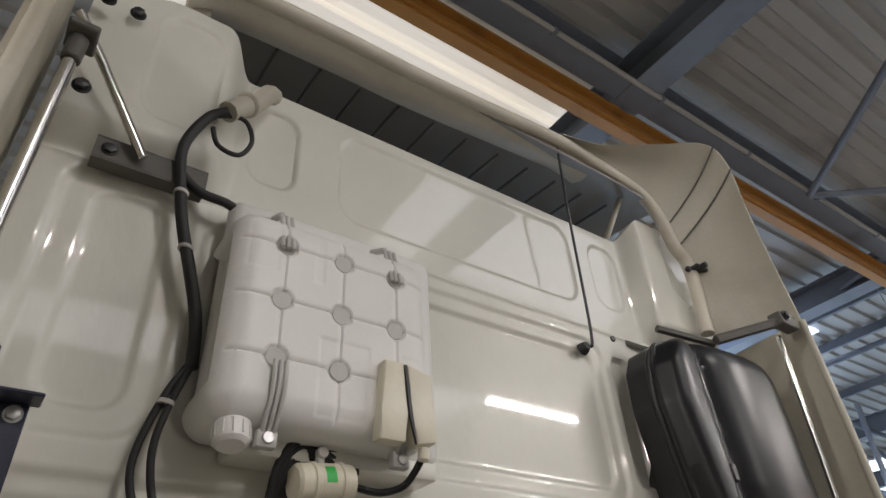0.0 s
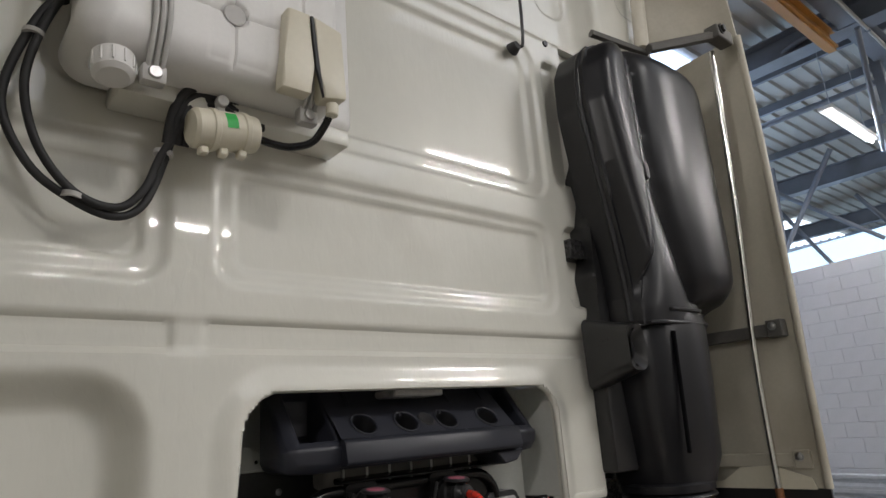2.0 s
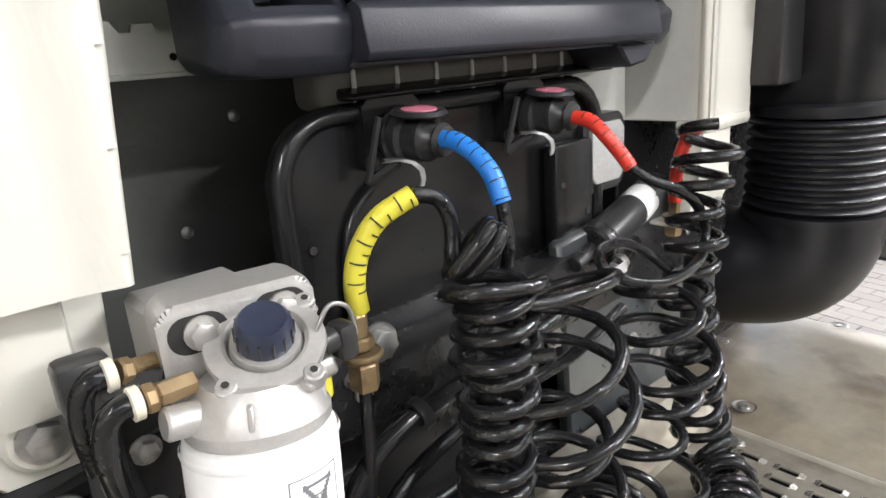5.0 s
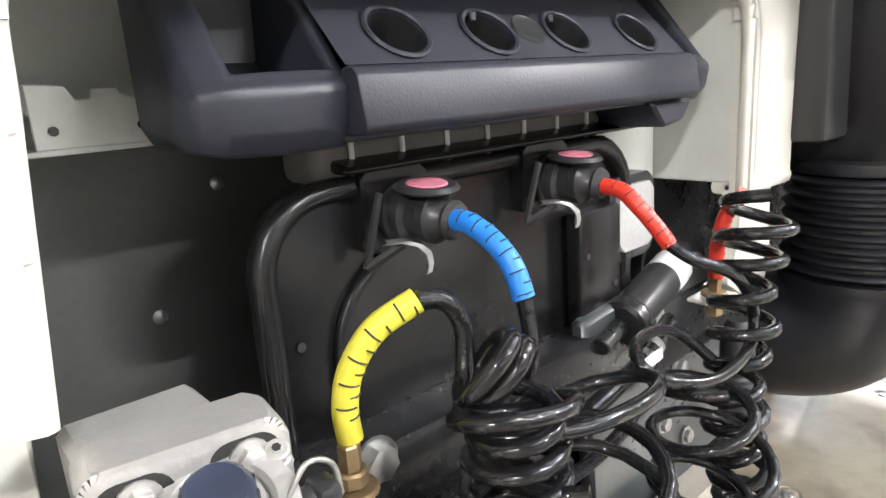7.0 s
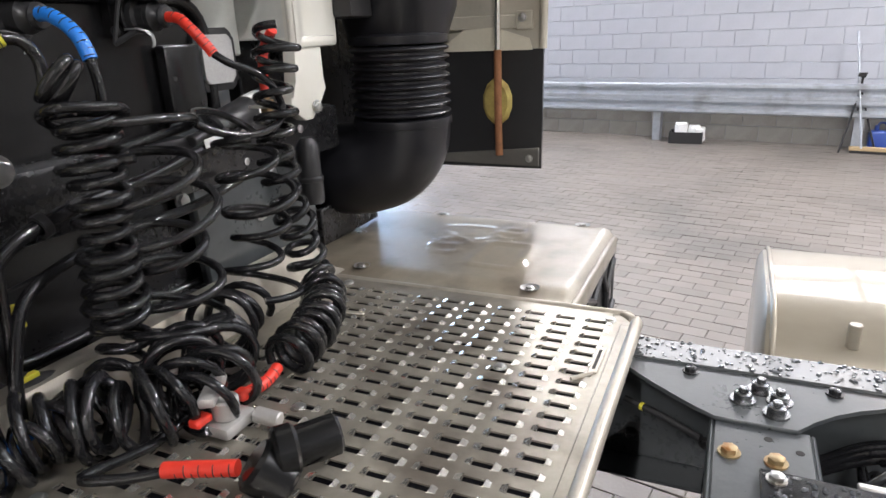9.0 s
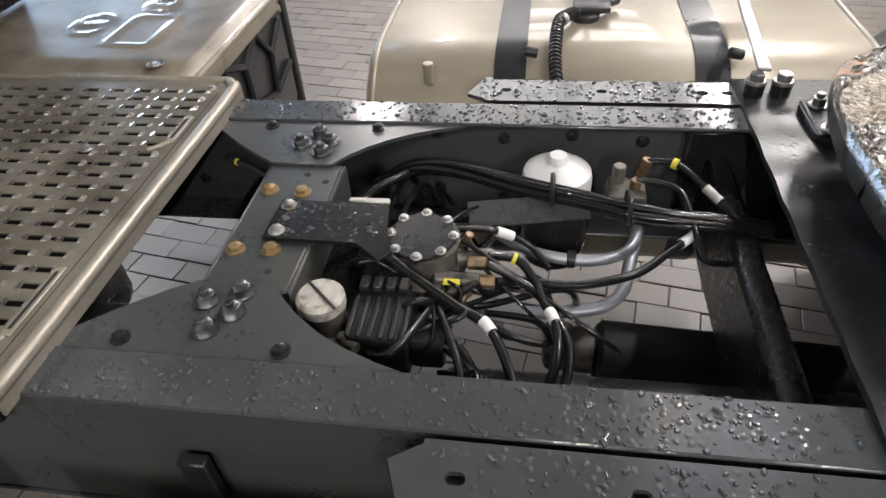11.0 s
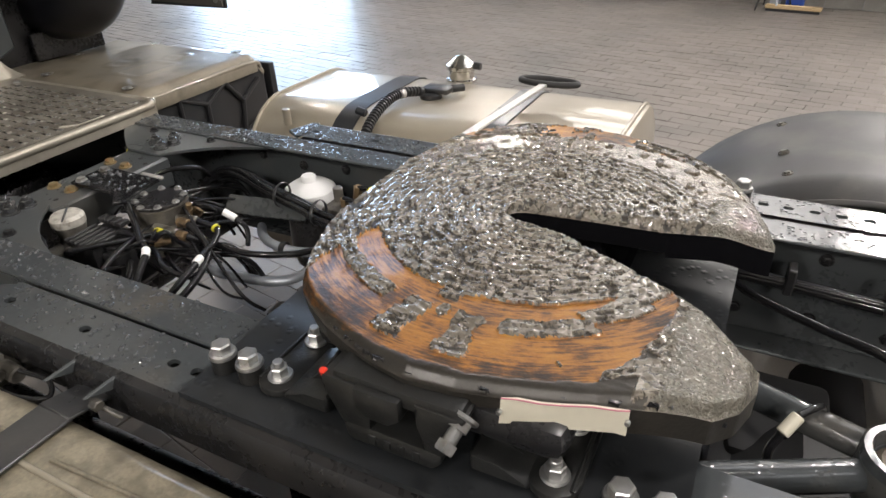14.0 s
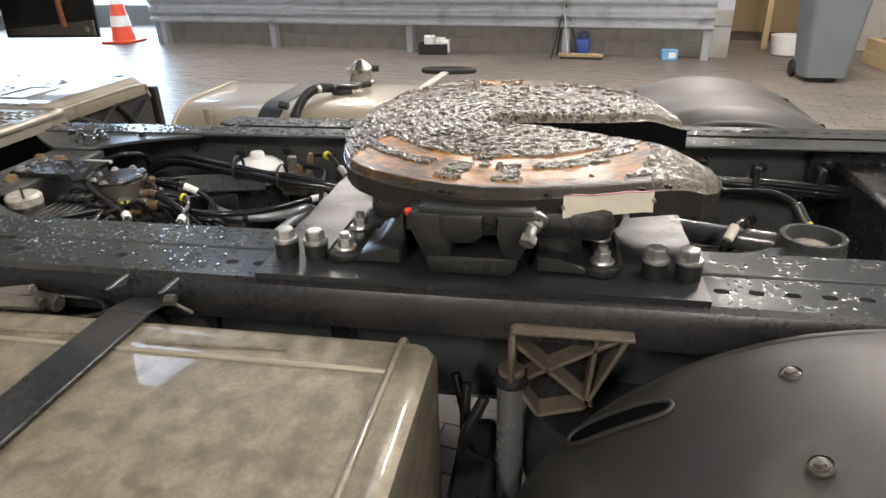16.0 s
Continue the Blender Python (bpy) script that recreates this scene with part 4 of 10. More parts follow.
def build_spoiler():
    sp = thing("roof_spoiler", "cream roof spoiler with a dark ribbed inside over the cab", "spoiler", (0, 0.1, 3.4))
    # moulded shell between the lip and the cab roof
    rows = []
    for v in range(17):
        f = v / 16
        y = -0.09 + 1.6 * f
        rows.append([(-0.98 + 1.96 * u / 40, y, 3.66 + 0.14 * f ** 0.5 - 0.25 * f * f - 0.04 * (abs(u - 20) / 20) ** 4) for u in range(41)])
    part("underside", sheet(rows, (0, 0, 0.012)), LINER, sp)
    part("top_skin", sheet([[(x, y - 0.004, z + 0.035) for x, y, z in r] for r in rows], (0, 0, 0.01)), FAIR, sp)
    part("lip", tube(smooth([(-1.0, -0.09, 3.6), (-0.9, -0.092, 3.655), (-0.55, -0.1, 3.665), (-0.2, -0.1, 3.67), (0.37, -0.1, 3.71), (0.58, -0.09, 3.705), (0.73, -0.085, 3.69), (0.87, -0.08, 3.665), (0.955, -0.08, 3.565), (0.99, -0.08, 3.44), (1.05, -0.08, 3.35), (1.02, -0.08, 3.04)], 5), 0.026, 10), FAIRL, sp)
    run = smooth([(-1.0, -0.09, 3.6), (-0.9, -0.092, 3.655), (-0.55, -0.1, 3.665), (-0.2, -0.1, 3.67), (0.37, -0.1, 3.71), (0.58, -0.09, 3.705)], 6)
    part("lip_band", sheet([[p + Vector((0, 0.13 * k, -0.012 - 0.028 * math.sin(math.pi * k))) for k in (0.0, 0.15, 0.35, 0.6, 0.85, 1.0)] for p in run], (0, 0, 0.006)), FAIRL, sp, "broad cream underside of the lip")
    for k in range(12):
        x = -0.86 + 0.15 * k
        part("rib", tube([(x, 0.05, 3.668), (x, 0.4, 3.708), (x, 0.9, 3.688)], 0.006, 6), SPOIL, sp)
    part("roof_liner", box(-1.0, 1.0, 0.06, 1.6, 3.38, 3.41, 0.004), SPOIL, sp)
    # corner shell down to the side fairing
    inner = smooth([(0.37, -0.1, 3.715), (0.58, -0.09, 3.705), (0.73, -0.085, 3.69), (0.87, -0.08, 3.665), (0.955, -0.08, 3.565), (0.99, -0.08, 3.44), (1.05, -0.08, 3.35), (1.03, -0.08, 3.03)], 6)
    outer = smooth([(0.37, -0.12, 3.73), (0.52, -0.16, 3.72), (0.66, -0.19, 3.76), (0.86, -0.25, 3.82), (1.07, -0.32, 3.87), (1.185, -0.33, 3.8), (1.185, -0.33, 3.5), (1.235, -0.33, 3.02)], 6)
    grid = []
    for a, b in zip(inner, outer):
        grid.append([a.lerp(b, k / 8) + Vector((0.05, 0, 0.03)) * math.sin(math.pi * k / 8) for k in range(9)])
    part("corner_shell", sheet(grid, (0.01, 0.0, 0.006)), FAIR, sp)
    for i in (26, 31):
        a, b = inner[i], outer[i]
        part("seam", tube([a.lerp(b, k / 8) + Vector((0.05, 0, 0.03)) * math.sin(math.pi * k / 8) + Vector((-0.004, -0.004, 0)) for k in range(9)], 0.004, 6), SPOIL, sp)
    for p in ((0.95, -0.085, 3.56), (1.0, -0.09, 3.42), (1.02, -0.09, 3.33)):
        part("screw", hexbolt(p, (-0.6, -0.7, 0), 0.009, 0.012), BLACKP, sp)
    part("clamp", join(box(1.03, 1.1, -0.13, -0.09, 3.325, 3.345, 0.004), rod((1.06, -0.15, 3.335), (1.06, -0.08, 3.335), 0.012)), BLACKP, sp)
    st = thing("spoiler_stay", "light metal stay holding the roof spoiler", "stay", (0.75, 0.05, 3.45), "spoiler stays")
    part("upright", rod((0.74, 0.1, 3.42), (0.8, -0.02, 3.66), 0.012, 8), TOE, st)
    part("strut", rod((0.74, 0.1, 3.42), (0.96, -0.06, 3.57), 0.008, 8), TOE, st)
    st = thing("spoiler_stay", "light metal stay holding the roof spoiler", "stay", (-0.98, -0.0, 3.3), "spoiler stays")
    part("upright", rod((-0.98, 0.1, 3.45), (-0.99, -0.03, 3.64), 0.014, 8), TOE, st)
    part("strut", box(-0.98, -0.93, -0.02, 0.0, 3.5, 3.64, 0.003), TOE, st)


def build_fairings():
    f = thing("side_fairing", "dusty cream side fairing with a black rubber flap below", "fairing", (1.19, -0.1, 1.15), "side fairings")

    def xr(z):
        return float(np.interp(z, [1.14, 1.58, 2.1, 2.6, 3.02], [1.15, 1.172, 1.21, 1.24, 1.238]))

    rows = [[(xr(z) + 0.035 * sst(0.0, 1.0, k / 8) - 0.02 * (k / 8), -0.335 + 0.46 * k / 8, z) for k in range(9)] for z in np.linspace(1.5, 3.03, 24)]
    part("panel", sheet(rows, (0.02, 0, 0)), FAIR, f)
    part("edge_fold", tube([(xr(z) - 0.004, -0.333, z) for z in np.linspace(1.5, 3.03, 12)], 0.012, 8), FAIR, f)
    rows = [[(xr(z) + 0.012 - 0.01 * (k / 6), -0.33 + 0.42 * k / 6, z) for k in range(7)] for z in np.linspace(1.137, 1.51, 8)]
    part("flap", sheet(rows, (0.012, 0, 0)), BLACKP, f, "black rubber flap")
    part("flap_strip", prism([(-0.325, 1.145), (0.07, 1.15), (0.07, 1.17), (-0.325, 1.205)], "x", 1.15, 1.158, 0.001), SPOIL, f)
    part("rivet", hexbolt((1.149, -0.295, 1.17), (-1, 0, 0), 0.008, 0.006), ZINC, f)
    for z in (1.975, 1.58):
        part("crossbar", join(box(1.165, 1.195, -0.28, 0.08, z - 0.02, z + 0.02, 0.003), box(1.16, 1.2, -0.3, -0.25, z - 0.025, z + 0.03, 0.003)), (SPOIL if z > 1.7 else FAIR), f)
        part("bolt", hexbolt((1.16, -0.27, z + 0.01), (-1, 0, 0), 0.009, 0.008), ZINC, f)
    part("stain_patch", prism([(-0.3, 1.5), (-0.29, 1.53), (-0.18, 1.565), (-0.08, 1.56), (-0.02, 1.52), (0.06, 1.51), (0.06, 1.497), (-0.3, 1.497)], "x", 1.163, 1.167), CREAM, f)
    part("foam", moved(lathe([(0, 0.016), (0.045, 0.014), (0.058, 0.0), (0, 0)], (0, 0, 0), (-1, 0, 0), 12), Matrix.Translation((1.158, -0.19, 1.345)) @ Matrix.Diagonal((1, 0.85, 1.25, 1))), FOAM, f, "yellowed foam pad")
    part("stay_rod", tube(smooth([(1.165, -0.262, 2.98), (1.165, -0.235, 2.4), (1.16, -0.2, 1.9), (1.15, -0.195, 1.5)], 5), 0.0105, 8), CHROME, f, "bare steel stay rod")
    part("stay_rod", tube(smooth([(1.15, -0.195, 1.5), (1.14, -0.198, 1.3), (1.14, -0.2, 1.18)], 5), 0.012, 8), RUSTROD, f, "rusty lower end of the stay rod")
    part("top_arm", join(rod((0.64, -0.12, 2.94), (0.86, -0.18, 2.91), 0.014, 6), rod((0.84, -0.2, 2.91), (1.13, -0.31, 3.01), 0.018, 6), box(1.09, 1.2, -0.33, -0.28, 2.985, 3.035, 0.004)), SPOIL, f)
    part("bolt", hexbolt((1.12, -0.33, 3.02), (0, -1, 0), 0.013, 0.014), BLACKP, f)
    # the other side
    g = thing("side_fairing", "dusty cream side fairing with a bare metal stay rod", "fairing", (-1.22, -0.2, 1.5), "side fairings")
    rows = [[(-1.215 - 0.03 * k / 8, -0.46 + 0.6 * k / 8, z) for k in range(9)] for z in np.linspace(1.5, 3.4, 16)]
    part("panel", sheet(rows, (-0.02, 0, 0)), FAIR, g)
    part("edge_fold", tube([(-1.212, -0.46, z) for z in np.linspace(1.5, 3.4, 10)], 0.014, 8), FAIR, g)
    part("stay_rod", tube([(-1.185, -0.13, 1.6), (-1.185, -0.13, 2.7), (-1.183, -0.15, 3.1)], 0.014, 10), CHROME, g, "bare steel stay rod")
    part("joint", join(rod((-1.183, -0.15, 3.06), (-1.183, -0.15, 3.13), 0.02), box(-1.21, -1.15, -0.19, -0.11, 3.13, 3.15, 0.004)), SPOIL, g)
    part("brace_rod", rod((-0.994, -0.06, 2.95), (-1.205, -0.12, 3.25), 0.011, 10), CHROME, g)
    part("channel_bar", join(box(-1.09, -0.85, -0.045, -0.005, 2.925, 2.93, 0.001), box(-1.09, -0.85, -0.045, -0.04, 2.93, 2.985, 0.001), box(-1.09, -0.85, -0.045, -0.005, 2.985, 2.99, 0.001)), SPOIL, g, "grey steel channel bar")
    part("bolt", hexbolt((-1.06, -0.045, 2.957), (0, -1, 0), 0.012, 0.01), BLACKP, g)
    for p in ((-1.17, -0.08, 3.38), (-1.1, -0.06, 3.4), (-1.15, -0.1, 3.05)):
        part("screw", hexbolt(p, (0, -1, 0), 0.013, 0.016), BLACKP, g)


def build_latch():
    n = thing("latch_strap", "dark navy steel latch strap bolted by the fairing", "strap", (-1.07, -0.15, 2.1))
    navy = shade("navy_painted_steel", (0.014, 0.017, 0.04), 0.35, var=0.2)
    part("strap", box(-1.088, -1.048, -0.157, -0.15, 1.98, 2.335, 0.002), navy, n)
    part("flange", join(box(-1.2, -1.035, -0.2, -0.15, 2.335, 2.341, 0.002), box(-1.2, -1.11, -0.157, -0.15, 2.341, 2.42, 0.002)), navy, n)
    part("bolt", hexbolt((-1.066, -0.157, 2.318), (0, -1, 0), 0.009, 0.008), ZINC, n)


SPOTS = [(x, z) for z in (2.752, 2.62, 2.493) for x in (-0.688, -0.555, -0.423) if not (x > -0.45 and z < 2.5)]


def build_reservoir():
    r = thing("reservoir", "white moulded plastic fluid reservoir strapped to the cab wall", "reservoir", (-0.56, -0.02, 2.37))
    x0, x1, z0, z1 = -0.8, -0.325, 2.365, 2.835

    def front(x, z):
        d = rrect(x, z, x0, x1, z0, z1, 0.05)
        e = max(0.0, 0.06 + d) / 0.06
        y = -0.178 + 0.055 * (1 - math.sqrt(max(0, 1 - min(1, e) ** 2)))
        for cx in (-0.688, -0.555, -0.423):
            y += 0.004 * sst(0.005, 0.0015, abs(x - cx)) * (1 if d < -0.02 else 0)
        for cz in (2.752, 2.62, 2.493):
            y += 0.004 * sst(0.005, 0.0015, abs(z - cz)) * (1 if d < -0.02 else 0)
        for cx, cz in SPOTS:
            y += 0.007 * sst(0.026, 0.021, math.hypot(x - cx, z - cz))
        if abs(x + 0.555) < 0.067 or x > -0.41 or x < -0.7:
            y += 0.003 * sst(0.0, 0.005, (z - 2.62) * (1 if x < -0.6 else -1) - 0.06) * (1 if d < -0.03 else 0) * 0.6
        return y

    nx, nz = 118, 118
    rows = []
    for j in range(nz + 1):
        row = []
        for i in range(nx + 1):
            a, b = 2 * i / nx - 1, 2 * j / nz - 1
            k = 0.05
            cx, cz = (x0 + x1) / 2, (z0 + z1) / 2
            x, z = cx + a * (x1 - x0) / 2, cz + b * (z1 - z0) / 2
            d = rrect(x, z, x0, x1, z0, z1, k)
            if d > 0:
                qx, qz = abs(x - cx) - (x1 - x0) / 2 + k, abs(z - cz) - (z1 - z0) / 2 + k
                s = k / math.hypot(qx, qz)
                x = cx + math.copysign((x1 - x0) / 2 - k + qx * s, a)
                z = cz + math.copysign((z1 - z0) / 2 - k + qz * s, b)
            row.append((x, front(x, z), z))
        rows.append(row)
    part("body", sheet(rows, (0, 0.105, 0)), TANKW, r)
    part("back_shell", box(x0 + 0.01, -0.245, -0.075, -0.012, z0 + 0.01, 2.93, 0.03, 3), TANKW, r)
    for x, z in SPOTS:
        part("dimple", lathe([(0, 0.0015), (0.019, 0.0015), (0.0205, 0), (0, 0)], (x, -0.172, z), (0, -1, 0), 20), SPOT, r)
    for x, za, zb in ((-0.688, 2.752, 2.9), (-0.423, 2.752, 2.9)):
        part("clip", join(*[rod((x + o, -0.183, za - 0.01), (x + o, -0.15, zb - 0.05), 0.0045, 8) for o in (-0.012, 0, 0.012)], rod((x - 0.012, -0.15, zb - 0.05), (x, -0.03, zb + 0.02), 0.008, 8), box(x - 0.018, x + 0.018, -0.06, -0.02, zb, zb + 0.03, 0.004)), SPOT, r)
    for x in (-0.68, -0.4):
        z0c = 2.493 if x < -0.5 else 2.45
        part("clip", join(*[tube(smooth([(x + o, -0.184, z0c - 0.01), (x + o, -0.186, 2.43), (x + o, -0.165, 2.375), (x + o, -0.145, 2.35)], 4), 0.0045, 8) for o in (-0.011, 0, 0.011)], box(x - 0.02, x + 0.02, -0.155, -0.13, 2.328, 2.362, 0.006, 2)), SPOT, r)
        part("clip_screw", lathe([(0, 0.004), (0.01, 0.004), (0.012, 0)], (x, -0.156, 2.345), (0, -1, 0), 14), ZINC, r)
    cx = Vector((-0.737, -0.125, 2.37))
    part("cap", join(lathe([(0, 0.045), (0.024, 0.045), (0.032, 0.038), (0.034, 0.004), (0.03, 0), (0, 0)], cx, (0, -0.25, -1), 24), lathe([(0.026, -0.02), (0.026, 0.004)], cx, (0, -0.25, -1), 20)), TANKW, r, "ribbed white screw cap")
    for i in range(12):
        a = 2 * math.pi * i / 12
        u, v, ax = frame_of((0, -0.25, -1))
        o = cx + (u * math.cos(a) + v * math.sin(a)) * 0.034
        part("cap_rib", rod(o + ax * 0.008, o + ax * 0.034, 0.0016, 6), TANKW, r)
    part("filler_neck", join(rod((-0.735, -0.06, 2.82), (-0.752, -0.05, 2.885), 0.022), rod((-0.752, -0.05, 2.885), (-0.757, -0.05, 2.9), 0.026)), TANKW, r)
    part("cover", join(prism([(-0.468, 2.53), (-0.42, 2.53), (-0.415, 2.42), (-0.42, 2.36), (-0.48, 2.36), (-0.475, 2.42)], "y", -0.205, -0.17, 0.006, 2), prism([(-0.415, 2.53), (-0.352, 2.515), (-0.345, 2.37), (-0.395, 2.36), (-0.405, 2.42)], "y", -0.205, -0.165, 0.006, 2)), CREAM, r, "cream plastic sensor cover")
    part("cover_slot", prism([(-0.421, 2.525), (-0.416, 2.525), (-0.397, 2.36), (-0.412, 2.42)], "y", -0.207, -0.2, 0), BLACKP, r)
    part("sensor_tip", rod((-0.37, -0.19, 2.36), (-0.372, -0.19, 2.335), 0.012), CREAM, r)
    part("base_bracket", box(-0.72, -0.27, -0.09, -0.0, 2.335, 2.375, 0.008, 2), CAB, r)


def build_wiring():
    h = thing("cable_harness", "black corrugated cable harness looping down the cab wall", "cable", (-0.8, -0.03, 2.1))
    main = [(-0.845, -0.09, 3.16), (-0.885, -0.075, 3.13), (-0.92, -0.06, 3.03), (-0.905, -0.05, 2.92), (-0.88, -0.05, 2.81), (-0.845, -0.05, 2.7), (-0.815, -0.045, 2.6), (-0.805, -0.04, 2.5)]
    part("conduit", tube(smooth(main, 6), 0.013, 10), RUBBER, h)
    a = [(-0.805, -0.04, 2.52), (-0.845, -0.04, 2.43), (-0.872, -0.035, 2.3), (-0.83, -0.035, 2.2), (-0.765, -0.035, 2.15), (-0.7, -0.035, 2.13), (-0.655, -0.035, 2.16), (-0.625, -0.04, 2.25), (-0.61, -0.05, 2.32), (-0.58, -0.07, 2.365), (-0.53, -0.085, 2.365)]
    b = [(-0.8, -0.04, 2.52), (-0.83, -0.05, 2.43), (-0.845, -0.045, 2.33), (-0.82, -0.045, 2.23), (-0.765, -0.045, 2.16), (-0.7, -0.045, 2.142), (-0.66, -0.05, 2.18), (-0.635, -0.055, 2.25), (-0.605, -0.08, 2.31)]
    part("conduit", tube(smooth(a, 6), 0.0072, 8), RUBBER, h)
    part("conduit", tube(smooth(b, 6), 0.0072, 8), RUBBER, h)
    part("loop", tube(smooth([(-0.86, -0.08, 3.15), (-0.8, -0.08, 3.165), (-0.775, -0.085, 3.1), (-0.8, -0.085, 3.04), (-0.85, -0.08, 3.05), (-0.87, -0.08, 3.1)], 6), 0.006, 7), RUBBER, h)
    part("branch", tube(smooth([(-0.905, -0.05, 2.95), (-0.86, -0.05, 2.92), (-0.8, -0.055, 2.91), (-0.757, -0.05, 2.895)], 6), 0.011, 8), RUBBER, h)
    part("elbow_pipe", join(tube(smooth([(-0.845, -0.085, 3.165), (-0.81, -0.07, 3.22), (-0.775, -0.05, 3.27), (-0.74, -0.03, 3.35), (-0.715, 0.0, 3.39)], 5), 0.027, 10), rod((-0.8, -0.065, 3.235), (-0.79, -0.06, 3.25), 0.034)), FAIR, h, "cream pipe elbow")
    for p in ((-0.9, -0.05, 2.9), (-0.865, -0.05, 2.76), (-0.84, -0.045, 2.42), (-0.764, -0.04, 2.153), (-0.63, -0.045, 2.255), (-0.875, -0.07, 3.14)):
        part("cable_tie", lathe([(0.0165, -0.004), (0.0165, 0.004), (0.01, 0.004), (0.01, -0.004), (0.0165, -0.004)], p, (0.15, 0, 1), 14), SPOT, h)
    for i in range(4):
        part("conduit", tube(smooth([(-0.63 + 0.01 * i, -0.06, 2.27), (-0.625 + 0.01 * i, -0.08, 2.33), (-0.6 + 0.012 * i, -0.095 + 0.01 * i, 2.37 - 0.006 * i), (-0.56, -0.09, 2.375 - 0.01 * i), (-0.5, -0.08, 2.36 - 0.012 * i), (-0.46, -0.08, 2.335)], 5), 0.0085, 7), RUBBER, h)
    c = thing("pump_connector", "cream plastic pump housing with a green label under the reservoir", "pump", (-0.55, -0.1, 2.29))
    p, q = Vector((-0.605, -0.105, 2.288)), Vector((-0.488, -0.1, 2.303))
    d = (q - p)
    part("housing", lathe([(0, 0), (0.03, 0), (0.036, 0.006), (0.036, 0.03), (0.039, 0.032), (0.039, 0.04), (0.036, 0.042), (0.036, d.length - 0.03), (0.039, d.length - 0.028), (0.039, d.length - 0.02), (0.036, d.length - 0.018), (0.034, d.length), (0, d.length)], p, d, 24), CREAM, c)
    u, v, ax = frame_of(d)
    a0 = math.atan2(Vector((0, -1, 0.25)).dot(v), Vector((0, -1, 0.25)).dot(u))
    part("label", sheet([[p + ax * h + (u * math.cos(a0 + a) + v * math.sin(a0 + a)) * 0.0366 for a in (-0.45, -0.22, 0, 0.22, 0.45)] for h in (0.052, 0.062, 0.073)], ax * 0.0002), GREEN, c, "green paper label")
    for f in (0.2, 0.5, 0.8):
        o = p.lerp(q, f)
        part("lug", moved(box(-0.008, 0.008, -0.01, 0.01, -0.05, -0.034, 0.003), Matrix.Translation(o)), CREAM, c)
    part("hanger", join(box(-0.56, -0.545, -0.11, -0.09, 2.325, 2.36, 0.003), rod((-0.552, -0.118, 2.35), (-0.552, -0.1, 2.35), 0.011)), SPOT, c)
    part("lead", tube(smooth([(-0.488, -0.1, 2.3), (-0.45, -0.11, 2.29), (-0.42, -0.12, 2.288), (-0.385, -0.135, 2.3), (-0.372, -0.16, 2.325), (-0.371, -0.185, 2.345)], 6), 0.0075, 8), HOSE, c)


